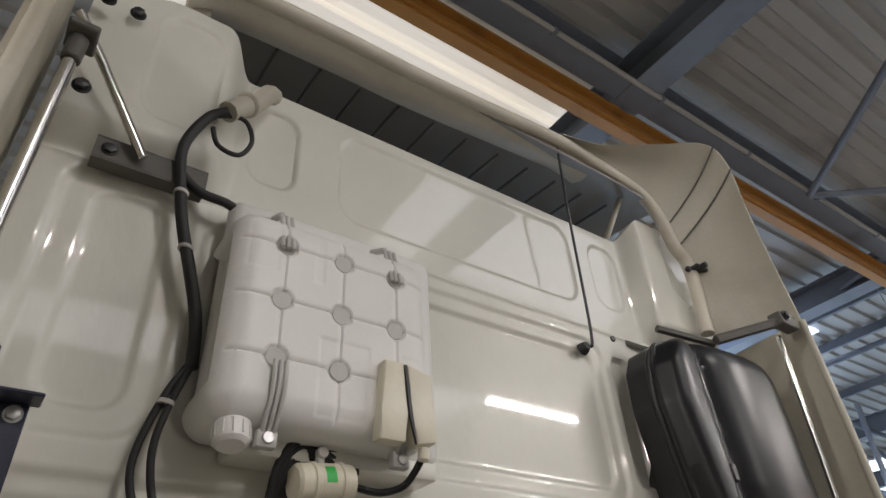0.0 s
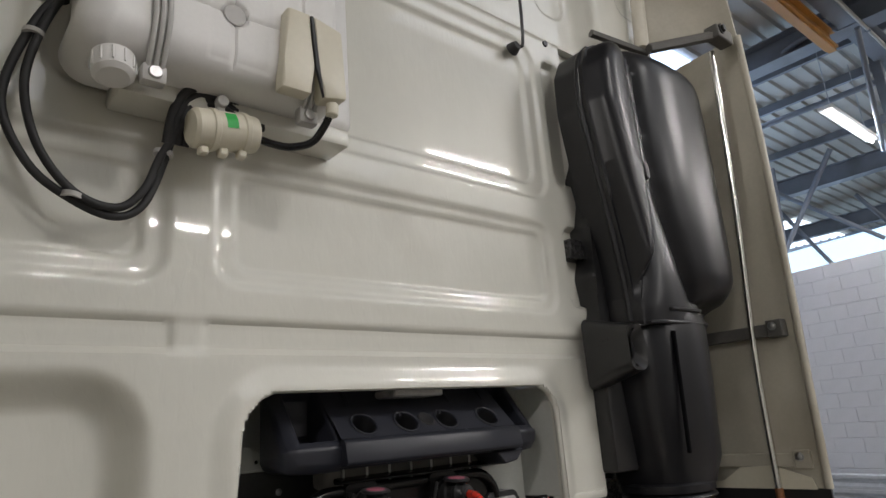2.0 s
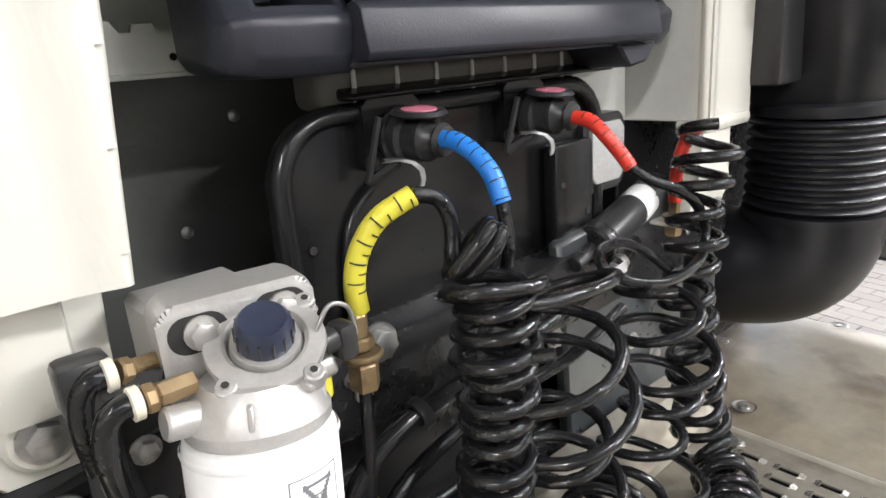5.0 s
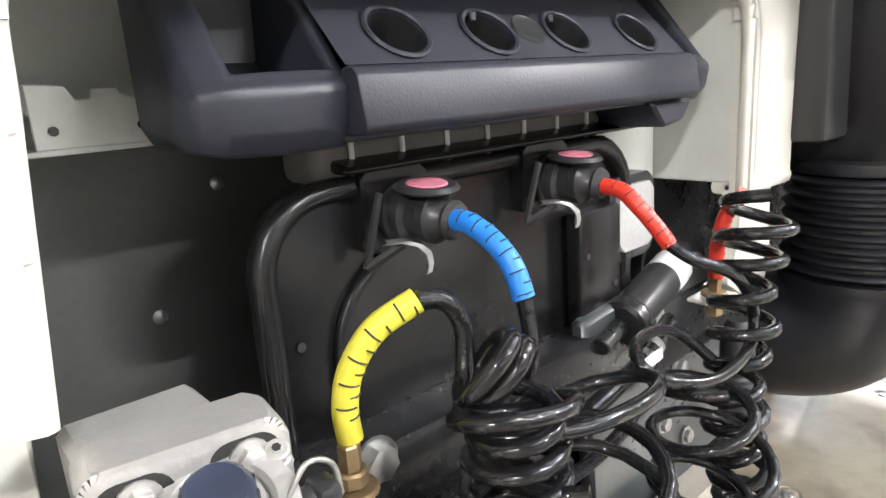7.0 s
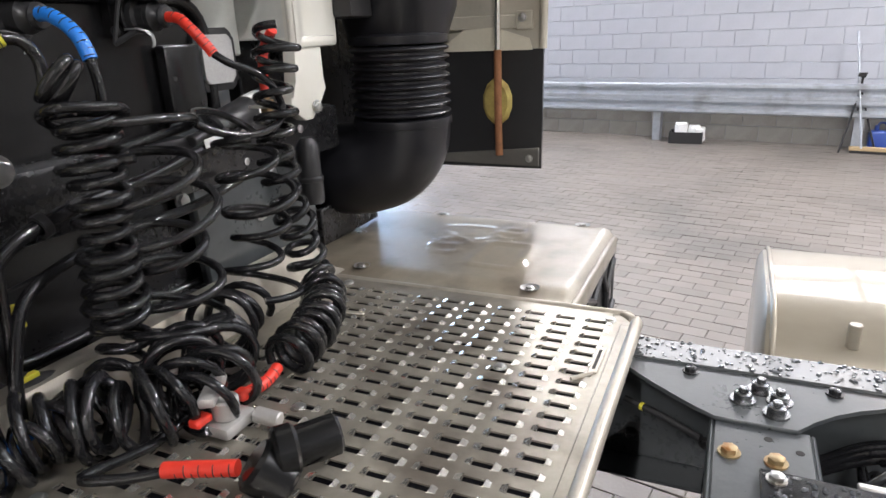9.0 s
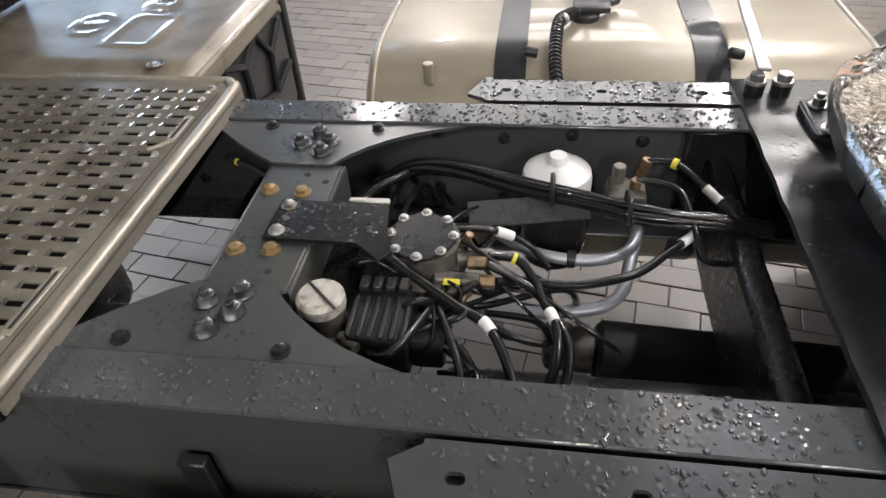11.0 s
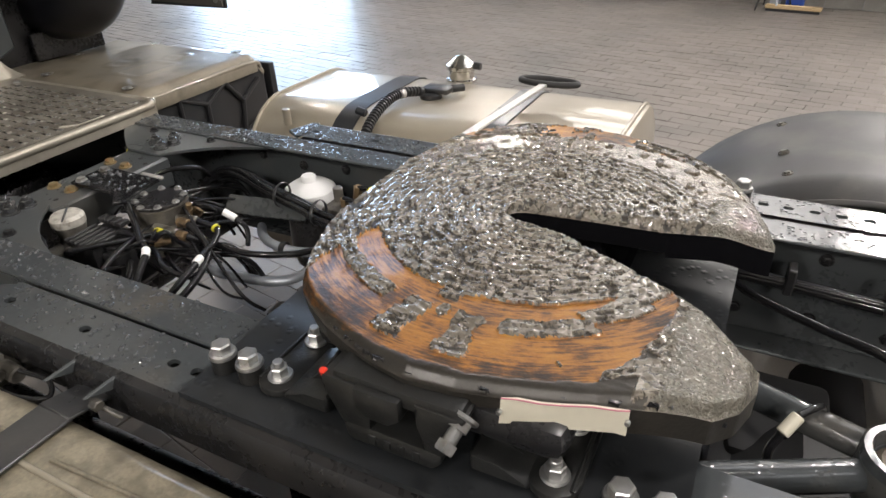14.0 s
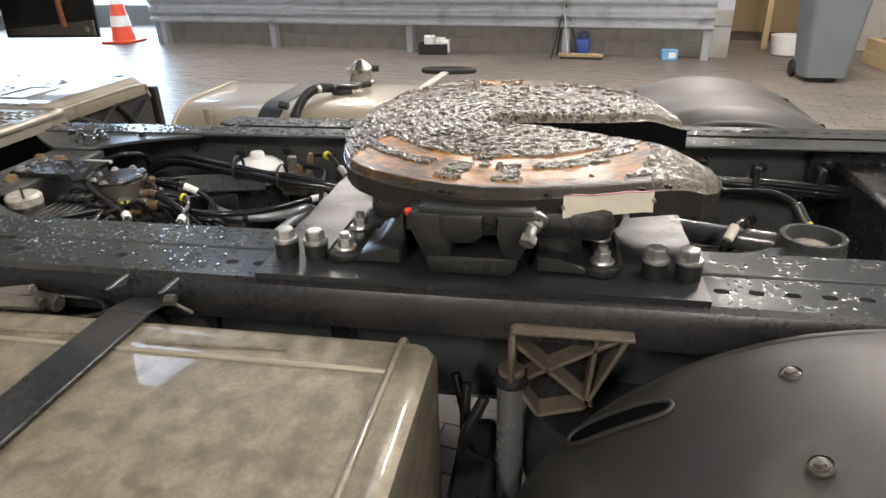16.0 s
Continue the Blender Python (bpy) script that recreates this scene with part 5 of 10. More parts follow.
def build_duct():
    d = thing("air_intake", "glossy black moulded air intake duct behind the cab", "air intake", (0.8, -0.1, 1.05))

    def ring(z, xl, xr, yf, yb, groove, n=44):
        out = []
        for i in range(n):
            a = 2 * math.pi * i / n
            c, s = math.cos(a), math.sin(a)
            e = 0.42
            u, v = math.copysign(abs(c) ** e, c), math.copysign(abs(s) ** e, s)
            x = (xl + xr) / 2 + u * (xr - xl) / 2
            y = (yf + yb) / 2 + v * (yb - yf) / 2
            if v < 0:
                y += groove * math.exp(-((x - (xl + 0.3 * (xr - xl))) / 0.028) ** 2) - 0.02 * math.sin(math.pi * (x - xl) / (xr - xl)) + 0.03 * sst(0.0, 0.12, 0.12 - (x - xl))
            out.append(Vector((x, y, z)))
        return out

    Z = (1.985, 2.02, 2.04, 2.06, 2.12, 2.2, 2.3, 2.42, 2.54, 2.65, 2.78, 2.85, 2.88, 2.895)
    edge_l = (0.62, 0.62, 0.619, 0.618, 0.614, 0.605, 0.588, 0.565, 0.545, 0.528, 0.535, 0.57, 0.62, 0.68)
    edge_r = (0.94, 0.955, 1.02, 1.07, 1.115, 1.135, 1.145, 1.15, 1.155, 1.155, 1.15, 1.125, 1.08, 1.02)
    leaf_r = (0.60, 0.615, 0.62, 0.628, 0.645, 0.665, 0.685, 0.703, 0.706, 0.704, 0.7, 0.7, 0.7, 0.7)
    lobe_l = (0.94, 0.90, 0.87, 0.84, 0.81, 0.782, 0.754, 0.73, 0.724, 0.722, 0.72, 0.72, 0.72, 0.72)

    def dome(x, a, b, k=0.5):
        """1 in the middle of a..b, falling roundly to 0 at both ends."""
        if b - a < 0.004 or not a < x < b:
            return 0.0
        return (1 - abs((2 * x - a - b) / (b - a)) ** 3.0) ** k

    rows = []
    for z in np.linspace(1.985, 2.895, 86):
        el, er, lr, ll = (float(np.interp(z, Z, v)) for v in (edge_l, edge_r, leaf_r, lobe_l))
        crown = math.sqrt(max(0.0, 1 - (max(0.0, z - 2.79) / 0.107) ** 2))
        foot = math.sqrt(max(0.0, 1 - (max(0.0, 2.15 - z) / 0.11) ** 2)) if z > 2.045 else 0.0
        row = []
        for i in range(72):
            x = el + (er - el) * i / 71
            rim = sst(0.0, 0.05, min(i, 71 - i) / 71)
            y = 0.13 - 0.02 * (1 - rim)
            y = max(y, 0.14 + 0.075 * crown * dome(x, el + 0.008, lr - 0.004, 0.6) * sst(0.012, 0.06, lr - el))
            y = max(y, 0.125 + (0.06 + 0.02 * sst(2.4, 2.1, z)) * crown * dome(x, max(el, lr + 0.003) - 0.012, ll + 0.02, 0.55))
            y = max(y, 0.14 + 0.105 * crown * foot * dome(x, ll, er - 0.012, 0.55))
            row.append((x, -y, z))
        rows.append(row)
    part("upper_duct", sheet(rows, (0, 0.11, 0)), DUCT, d)
    part("seam_bead", tube(smooth([(float(np.interp(z, Z, leaf_r)) + 0.002, -0.158 - 0.016 * sst(2.05, 2.3, z), z) for z in (2.84, 2.7, 2.54, 2.42, 2.3, 2.2, 2.12, 2.06)], 4), 0.0035, 6), DUCT, d)
    part("edge_flange", tube(smooth([(float(np.interp(z, Z, edge_l)), -0.118, z) for z in (2.87, 2.8, 2.65, 2.5, 2.3, 2.1, 2.0)], 4), 0.009, 6), DUCT, d)
    part("edge_flange", tube(smooth([(float(np.interp(z, Z, edge_r)), -0.118, z) for z in (2.87, 2.8, 2.65, 2.5, 2.3, 2.15, 2.08, 2.04, 2.015)], 4), 0.011, 6), DUCT, d)
    part("neck_band", tube([(0.625, -0.1, 1.992), (0.632, -0.175, 1.99), (0.66, -0.194, 1.99), (0.78, -0.204, 1.99), (0.89, -0.196, 1.99), (0.928, -0.175, 1.992), (0.935, -0.1, 1.992)], 0.006, 8), DUCT, d)
    part("neck_slit", box(0.69, 0.85, -0.212, -0.19, 2.022, 2.032, 0.003), BLACKP, d)
    part("latch_notch", box(0.698, 0.722, -0.196, -0.17, 2.425, 2.475, 0.004), BLACKP, d)
    part("back_housing", prism([(0.56, 1.6), (1.0, 1.6), (1.1, 2.0), (1.12, 2.8), (0.62, 2.8), (0.6, 2.5), (0.585, 2.45), (0.6, 2.38), (0.575, 2.3), (0.59, 2.2), (0.57, 2.15), (0.585, 2.05), (0.565, 2.0)], "y", -0.05, 0.05, 0.012, 2), BLACKP, d)
    low = [ring(z, a, b, c, e, 0.0, 36) for z, a, b, c, e in ((1.555, 0.675, 0.895, -0.155, 0.06), (1.575, 0.67, 0.9, -0.16, 0.065), (1.62, 0.652, 0.915, -0.175, 0.075), (1.8, 0.635, 0.925, -0.185, 0.085), (2.0, 0.62, 0.94, -0.19, 0.09), (2.05, 0.64, 0.92, -0.18, 0.08))]
    part("lower_duct", loft(low), DUCT, d)
    # A proud black rod, its colour standing for the shade in a slot.
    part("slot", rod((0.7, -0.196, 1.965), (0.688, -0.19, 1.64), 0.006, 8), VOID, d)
    part("scoop", loft([[Vector((x, -0.15 - 0.03 * math.sin(k) + 0, z)) for x, z in rounded(0.5 + s, 0.575 - s * 0.3, 1.86 + s, 1.98 - s, 0.025)] for k, s in ((0, 0.03), (0.8, 0.01), (1.5, 0.0))] + [[Vector((x, -0.02, z)) for x, z in rounded(0.52, 0.6, 1.82, 2.02, 0.025)]]), BLACKP, d)
    mid = Vector((0.785, -0.048, 0))
    part("collar", lathe([(0.105, -0.004), (0.128, 0), (0.13, 0.006), (0.13, 0.02), (0.118, 0.026)], mid + Vector((0, 0, 1.535)), n=36), DUCT, d)
    prof = []
    for k in range(8):
        h = 1.352 + k * 0.0232
        prof += [(0.119, h), (0.1305, h + 0.005), (0.1325, h + 0.0085), (0.1305, h + 0.012), (0.119, h + 0.017)]
    part("bellows", lathe(prof, mid, n=44), DUCT, d, "ribbed black rubber bellows")
    part("clamp_band", lathe([(0.12, 0), (0.1335, 0.003), (0.1345, 0.012), (0.1335, 0.022), (0.12, 0.026)], mid + Vector((0, 0, 1.325)), n=44), DUCT, d)
    part("elbow", tube(smooth([(0.785, -0.048, 1.34), (0.784, -0.044, 1.29), (0.778, -0.025, 1.25), (0.768, 0.015, 1.22), (0.755, 0.08, 1.205), (0.745, 0.17, 1.2)], 6), lambda s: 0.129, 32), DUCT, d)
    part("bracket", box(0.6, 0.9, 0.12, 0.14, 1.016, 1.12, 0.004), BLACK, d)
    part("wall_bracket", box(0.52, 0.66, -0.02, 0.07, 2.2, 2.26, 0.004), BLACK, d)


build_cab()
build_spoiler()
build_fairings()
build_latch()
build_reservoir()
build_wiring()
build_duct()


# ---- the bay under the cab ----
def build_bay():
    b = thing("cab_crossmember", "black-painted steel crossmember and bulkhead under the cab", "chassis part", (0, 0.2, 0.9))
    part("bulkhead", box(-0.54, 0.4, 0.28, 0.297, 0.75, 1.698, 0.004), BULK, b, "dull dark bulkhead sheet")
    part("bulkhead_wing", box(-1.15, -0.53, 0.16, 0.2, 0.75, 1.535, 0.004), BLACK, b)
    part("bulkhead_wing", box(0.4, 0.82, 0.16, 0.2, 0.75, 1.56, 0.004), BLACK, b)
    # Black panel that closes the gap behind the bellows.
    part("wheel_arch", box(0.82, 1.13, 0.16, 0.2, 1.2, 1.95, 0.004), BLACK, b)
    part("beam", box(-0.62, 0.62, 0.05, 0.16, 1.29, 1.4, 0.012, 2), BLACK, b)
    part("side_plate", prism([(-0.63, 1.38), (-0.46, 1.4), (-0.45, 1.1), (-0.5, 1.02), (-0.66, 1.02), (-0.7, 1.2)], "y", 0.045, 0.07, 0.006), BLACK, b)
    part("side_plate", prism([(0.1, 1.42), (0.4, 1.45), (0.5, 1.38), (0.5, 1.1), (0.3, 1.02), (0.12, 1.05)], "y", 0.06, 0.085, 0.006), FRAME, b)
    part("web", prism([(-0.45, 1.2), (0.1, 1.26), (0.1, 1.05), (-0.45, 1.05)], "y", 0.1, 0.12, 0.004), BLACK, b)
    for x, y, z, r in ((-0.255, 0.022, 1.411, 0.015), (-0.559, 0.045, 1.363, 0.013), (-0.628, 0.045, 1.35, 0.009), (-0.489, 0.045, 1.39, 0.009), (-0.492, 0.045, 1.332, 0.008), (-0.263, 0.05, 1.344, 0.008), (-0.275, 0.05, 1.365, 0.007), (0.206, 0.055, 1.402, 0.01), (0.253, 0.055, 1.388, 0.012), (0.333, 0.058, 1.281, 0.013), (0.261, 0.058, 1.322, 0.008), (0.452, 0.055, 1.361, 0.009), (0.075, 0.055, 1.285, 0.011), (0.29, 0.058, 1.2, 0.01), (0.36, 0.058, 1.15, 0.01)):
        part("bolt", hexbolt((x, y, z), (0, -1, 0), r, r * 1.1), ZINC, b)
    for x, z in ((-0.339, 1.51), (-0.256, 1.641), (-0.43, 1.36)):
        part("rivet", lathe([(0, 0.004), (0.004, 0.004), (0.008, 0.001), (0.008, 0)], (x, 0.28, z), (0, -1, 0), 12), ZINC, b)
    # side clutter in the dark beside the filter
    part("stub", join(rod((-0.66, 0.05, 1.35), (-0.6, 0.03, 1.35), 0.014), rod((-0.65, 0.0, 1.35), (-0.65, 0.06, 1.35), 0.02)), BLACK, b)
    c = thing("air_bellows", "black rubber cab air spring beside the bulkhead", "air spring", (-0.6, 0.1, 1.05))
    part("bellows", lathe([(0, 0.0), (0.045, 0.0), (0.058, 0.02), (0.05, 0.045), (0.058, 0.07), (0.045, 0.1), (0.026, 0.115), (0.024, 0.24), (0, 0.24)], (-0.6, 0.08, 1.07), n=24), BLACKP, c)
    part("band", lathe([(0.05, 0.04), (0.054, 0.045), (0.05, 0.05)], (-0.6, 0.08, 1.07), n=24), GALV, c)
    # hoses in the dark
    h = thing("vent_hose", "black corrugated hose bent over beside the filter", "hose", (-0.53, 0.0, 1.1))
    part("hose", tube(smooth([(-0.532, -0.03, 1.5), (-0.53, -0.02, 1.42), (-0.535, -0.01, 1.28), (-0.55, 0.0, 1.18), (-0.58, 0.02, 1.1), (-0.66, 0.05, 1.07), (-0.75, 0.08, 1.12)], 6), 0.014, 10), RUBBER, h)
    part("hose", tube(smooth([(-0.51, 0.03, 1.4), (-0.5, 0.03, 1.3), (-0.51, 0.03, 1.2), (-0.55, 0.03, 1.12), (-0.63, 0.04, 1.06), (-0.7, 0.06, 1.06)], 6), 0.006, 8), RUBBER, h)
    part("end_fitting", join(box(-0.55, -0.515, -0.05, -0.02, 1.48, 1.52, 0.006, 2), rod((-0.53, -0.035, 1.495), (-0.49, -0.06, 1.49), 0.012)), BLACKP, h)
    t = thing("cable_plug", "grey connector with a yellow locking tab", "connector", (-0.54, -0.02, 1.2))
    part("plug", box(-0.545, -0.51, -0.035, -0.015, 1.215, 1.228, 0.003), CAST, t)
    part("tab", join(box(-0.552, -0.53, -0.036, -0.016, 1.2, 1.218, 0.003), box(-0.548, -0.534, -0.03, -0.02, 1.178, 1.2, 0.002)), YEL, t, "yellow locking tab")
    part("wire", tube(smooth([(-0.52, -0.025, 1.225), (-0.5, -0.01, 1.25), (-0.49, 0.01, 1.22), (-0.5, 0.02, 1.17)], 5), 0.004, 6), HOSE, t)
    # inner tray with cup holes
    tr = thing("storage_tray", "blue-black moulded plastic tray with four round cup holes", "tray", (0, 0.1, 1.69))
    run = Vector((0, 0.1, 0.102)).normalized()
    out = Vector((0, -run.z, run.y))

    def on(x, f, lift=0.0):
        """A place on the sloping face: f metres up from the front lip."""
        return Vector((x, 0.012, 1.746)) + run * f + out * lift

    a, c, rise = -0.25, 0.248, 0.165
    holes = [(x, 0.036, 0.027, 0.0268) for x in (-0.18, -0.07, 0.045, 0.176)]
    face = holed_plate(holes, a, c, 0.0, rise, 0.006, 6)
    bmesh.ops.remove_doubles(face, verts=face.verts, dist=1e-5)
    part("face", moved(face, Matrix(((1, 0, 0, 0), (0, run.y, out.y, 0.012), (0, run.z, out.z, 1.746), (0, 0, 0, 1)))), TRAY, tr)
    top = on(0, rise)
    part("lip", join(prism([(0.0125, 1.7455), (0.004, 1.745), (-0.003, 1.738), (-0.01, 1.7), (-0.004, 1.693), (0.03, 1.694), (0.03, 1.72), (0.02, 1.744)], "x", a, c, 0.0015),
                     prism([(top.y, top.z), (0.2, top.z + 0.004), (0.2, top.z - 0.03), (top.y + 0.004, top.z - 0.012)], "x", a, c, 0.002),
                     box(a, c, 0.02, 0.2, 1.688, 1.694, 0.002), box(a, c, 0.19, 0.2, 1.694, top.z, 0)), TRAY, tr)
    for x, v, hl, hw in holes:
        cup = lathe([(0.0272, -0.0005), (0.031, -0.0005), (0.0325, 0.0022), (0.0305, 0.0042), (0.0275, 0.003), (0.0268, -0.004)], on(x, v), out, 28)
        rim = part("cup_rim", cup, TRAY, tr)
        part("cup", lathe([(0.0268, -0.003), (0.0255, -0.05), (0.02, -0.056), (0, -0.056)], on(x, v), out, 28), BLACKP, tr, "deep dark cup hole")
    for x in (-0.07, 0.045):
        part("key_tab", moved(box(-0.004, 0.004, -0.003, 0.003, -0.006, 0.002, 0.001), Matrix.Translation(on(x - 0.004, 0.036 + 0.026))), TRAY, tr)
    part("badge", lathe([(0, 0.002), (0.017, 0.002), (0.019, 0.003), (0.0205, 0.0015), (0.021, -0.001), (0, -0.001)], on(-0.012, 0.04), out, 24), BLACKP, tr)
    # lower end blocks, each with a deep pocket open to the slope
    for x0, x1, sg in ((-0.366, -0.244, -1), (0.242, 0.338, 1)):
        rings = []
        far = x0 if sg < 0 else x1
        near = x1 if sg < 0 else x0
        for x, k in ((near, 0.0), (near + (far - near) * 0.5, 0.0), (near + (far - near) * 0.8, 0.004), (near + (far - near) * 0.94, 0.012), (far, 0.026)):
            rings.append([Vector((x, y, z)) for y, z in ((0.14, 1.862 - k), (0.12, 1.862 - k), (0.021 + k, 1.739 - k * 0.3), (0.015 + k, 1.735 - k * 0.2), (0.012 + k, 1.728), (0.016 + k, 1.702 + k * 0.3), (0.03 + k, 1.684 + k * 0.5), (0.14, 1.684 + k))])
        bm = loft(rings)
        bm.normal_update()
        slope = [f for f in bm.faces if f.calc_center_median().y < 0.1 and f.normal.dot(out) > 0.9 or f.normal.dot(-out) > 0.9]
        slope = [f for f in slope if abs(f.calc_center_median().x - near) < abs(far - near) * 0.85 and f.calc_area() > 0.001]
        reg = bmesh.ops.inset_region(bm, faces=slope, thickness=0.007, depth=0.0, use_even_offset=True)
        bmesh.ops.recalc_face_normals(bm, faces=bm.faces)
        bmesh.ops.inset_region(bm, faces=slope, thickness=0.004, depth=-0.006, use_even_offset=True)
        bmesh.ops.inset_region(bm, faces=slope, thickness=0.004, depth=-0.075, use_even_offset=True)
        bmesh.ops.bevel(bm, geom=[e for e in bm.edges if e.calc_face_angle(0) > 0.5], offset=0.003, segments=2, affect="EDGES", profile=0.5)
        part("end_block", bm, TRAY, tr)
    for x in (-0.2, 0.09, 0.2):
        part("top_rib", prism([(0.075, 1.812), (0.13, 1.868), (0.13, 1.885), (0.115, 1.885)], "x", x, x + 0.012, 0.002), TRAY, tr)
    part("foot", prism([(0.17, 1.69), (0.27, 1.69), (0.245, 1.664), (0.2, 1.658)], "y", 0.01, 0.1, 0.004), TRAY, tr)
    # ribbed grey heat shield and connection panel
    pn = thing("connection_panel", "black steel panel with a rounded rim for trailer connections", "panel", (0, 0.12, 1.2))
    part("panel", prism(rounded(-0.305, 0.25, 1.1, 1.645, 0.07, 6), "y", 0.105, 0.125, 0.004), PANELB, pn)
    part("rim", tube([Vector((x, 0.1, z)) for x, z in rounded(-0.3, 0.245, 1.1, 1.64, 0.07, 6)], 0.012, 8, closed=True), PANELB, pn)
    part("hood", prism([(0.075, 1.661), (0.12, 1.672), (0.12, 1.655), (0.075, 1.654)], "x", -0.22, 0.26, 0.003), PANELB, pn)
    part("heat_shield", box(-0.24, 0.2, 0.1, 0.16, 1.645, 1.69, 0.012, 3), SPOIL, pn, "dark grey shield")
    for x in (-0.2, -0.14, -0.08, -0.02, 0.04, 0.1, 0.16):
        part("shield_rib", box(x, x + 0.006, 0.096, 0.101, 1.65, 1.686, 0.002), CABIN, pn)
    part("bead", tube(smooth([(-0.235, 0.1, 1.3), (-0.235, 0.1, 1.46), (-0.215, 0.1, 1.53), (-0.16, 0.1, 1.575)], 6), 0.006, 8), PANELB, pn)
    part("upright", box(0.115, 0.205, 0.075, 0.1, 1.32, 1.56, 0.006, 2), PANELB, pn)
    for x, z in ((-0.27, 1.5), (0.19, 1.45), (0.13, 1.5), (-0.27, 1.35), (0.18, 1.4)):
        part("hole", rod((x, 0.0735 if x > 0 else 0.103, z), (x, 0.1048, z), 0.005, 12), DARK, pn)
    for k, (x, hosecol) in enumerate(((-0.155, BLU), (0.069, RED))):
        s = thing("trailer_socket", "black trailer socket with a spring lid, cable plugged in", "socket", (x, 0.06, 1.605), "trailer sockets")
        part("flange", prism(rounded(x - 0.045, x + 0.035, 1.575, 1.655, 0.008), "y", 0.085, 0.104, 0.003), PANELB, s)
        part("body", lathe([(0, 0), (0.028, 0), (0.03, 0.006), (0.03, 0.012), (0.026, 0.014), (0.026, 0.02), (0.029, 0.022), (0.029, 0.028), (0.023, 0.032), (0.023, 0.046), (0.025, 0.048), (0.025, 0.056), (0.02, 0.06), (0.016, 0.07), (0, 0.07)], (x, 0.095, 1.61), (0.15, -1, -0.05), 24), BLACKP, s)
        part("collar", lathe([(0.0, 0), (0.017, 0), (0.019, 0.004), (0.016, 0.01), (0.011, 0.011), (0, 0.011)], (x + 0.0107, 0.026, 1.6065), (0.15, -1, -0.1), 24), RUBBER, s)
        part("lid", moved(lathe([(0, 0.006), (0.028, 0.006), (0.032, 0.002), (0.03, 0), (0, 0)], (0, 0, 0), (0, -0.12, 1), 24), Matrix.Translation((x + 0.005, 0.05, 1.634))), BLACKP, s)
        part("lid_disc", lathe([(0, 0.0075), (0.019, 0.007), (0.021, 0.005), (0, 0.005)], (x + 0.005, 0.05, 1.634), (0, -0.12, 1), 20), MAROON, s, "faded red disc")
        part("lever", join(rod((x - 0.05, 0.08, 1.565), (x - 0.035, 0.07, 1.635), 0.004, 6), rod((x - 0.05, 0.08, 1.565), (x - 0.02, 0.06, 1.585), 0.005, 6)), BLACKP, s)
        strip = [(-0.034, 0.072, 1.588), (-0.02, 0.058, 1.589), (-0.01, 0.05, 1.585), (-0.004, 0.045, 1.577), (-0.004, 0.043, 1.567), (-0.007, 0.043, 1.559)]
        part("spring_clip", sheet([[(x + u - 0.0045, v - 0.005, w_ - 0.002), (x + u, v - 0.007, w_), (x + u + 0.0045, v + 0.003, w_ + 0.001)] for u, v, w_ in strip], (0, 0.0015, 0)), ZINC, s)
        for dx, dz in ((-0.04, 0.065 - 0.085), (0.03, -0.02)):
            part("screw", hexbolt((x + dx, 0.085, 1.605 + dz), (0, -1, 0), 0.006, 0.006), BLACKP, s)
    w = thing("work_lamp", "square black work lamp with a clear lens", "lamp", (0.28, 0.1, 1.5))
    part("housing", prism(rounded(0.208, 0.322, 1.466, 1.588, 0.02), "y", 0.095, 0.17, 0.006, 2), BLACKP, w)
    part("lens", prism(rounded(0.222, 0.308, 1.481, 1.575, 0.012), "y", 0.088, 0.096, 0.003), LENS, w, "ribbed clear lens")
    part("arm", box(0.255, 0.275, 0.11, 0.15, 1.42, 1.466, 0.004), BLACK, w)
    cy = thing("hydraulic_cylinder", "black tilt cylinder with a white label above the crossmember", "cylinder", (0.3, 0.06, 1.4))
    p, q = Vector((0.2, 0.06, 1.402)), Vector((0.43, 0.1, 1.438))
    part("barrel", rod(p, q, 0.03, 22), BLACKP, cy)
    part("collar", join(rod(p - (q - p).normalized() * 0.03, p, 0.034, 22), rod(p - (q - p).normalized() * 0.09, p - (q - p).normalized() * 0.03, 0.012)), BLACK, cy)
    m = p.lerp(q, 0.5)
    part("label", lathe([(0.0305, 0), (0.0308, 0.002), (0.0308, 0.05), (0.0305, 0.052)], m, q - p, 22), WHITE, cy, "white paper label")
    lt = thing("breather_can", "small black breather canister by the bellows", "canister", (0.4, 0.0, 1.2))
    part("can", lathe([(0, 0), (0.026, 0), (0.028, 0.01), (0.028, 0.05), (0.03, 0.052), (0.03, 0.06), (0.026, 0.064), (0.026, 0.13), (0.015, 0.15), (0, 0.15)], (0.405, 0.0, 1.2), n=18), BLACKP, lt)
    # inner black boxes seen through the hoses
    x = thing("gearbox_cover", "dark cast gearbox top with bolts below the hoses", "gearbox", (0.0, 0.1, 0.8))
    part("cover", join(box(-0.3, 0.25, -0.0, 0.3, 0.86, 1.02, 0.03, 3), box(-0.15, 0.15, 0.0, 0.1, 1.02, 1.1, 0.02, 2)), BLACK, x)
    for k in range(5):
        part("bolt", hexbolt((-0.12 + k * 0.06, -0.001, 1.06), (0, -1, 0), 0.008, 0.008), ZINC, x)


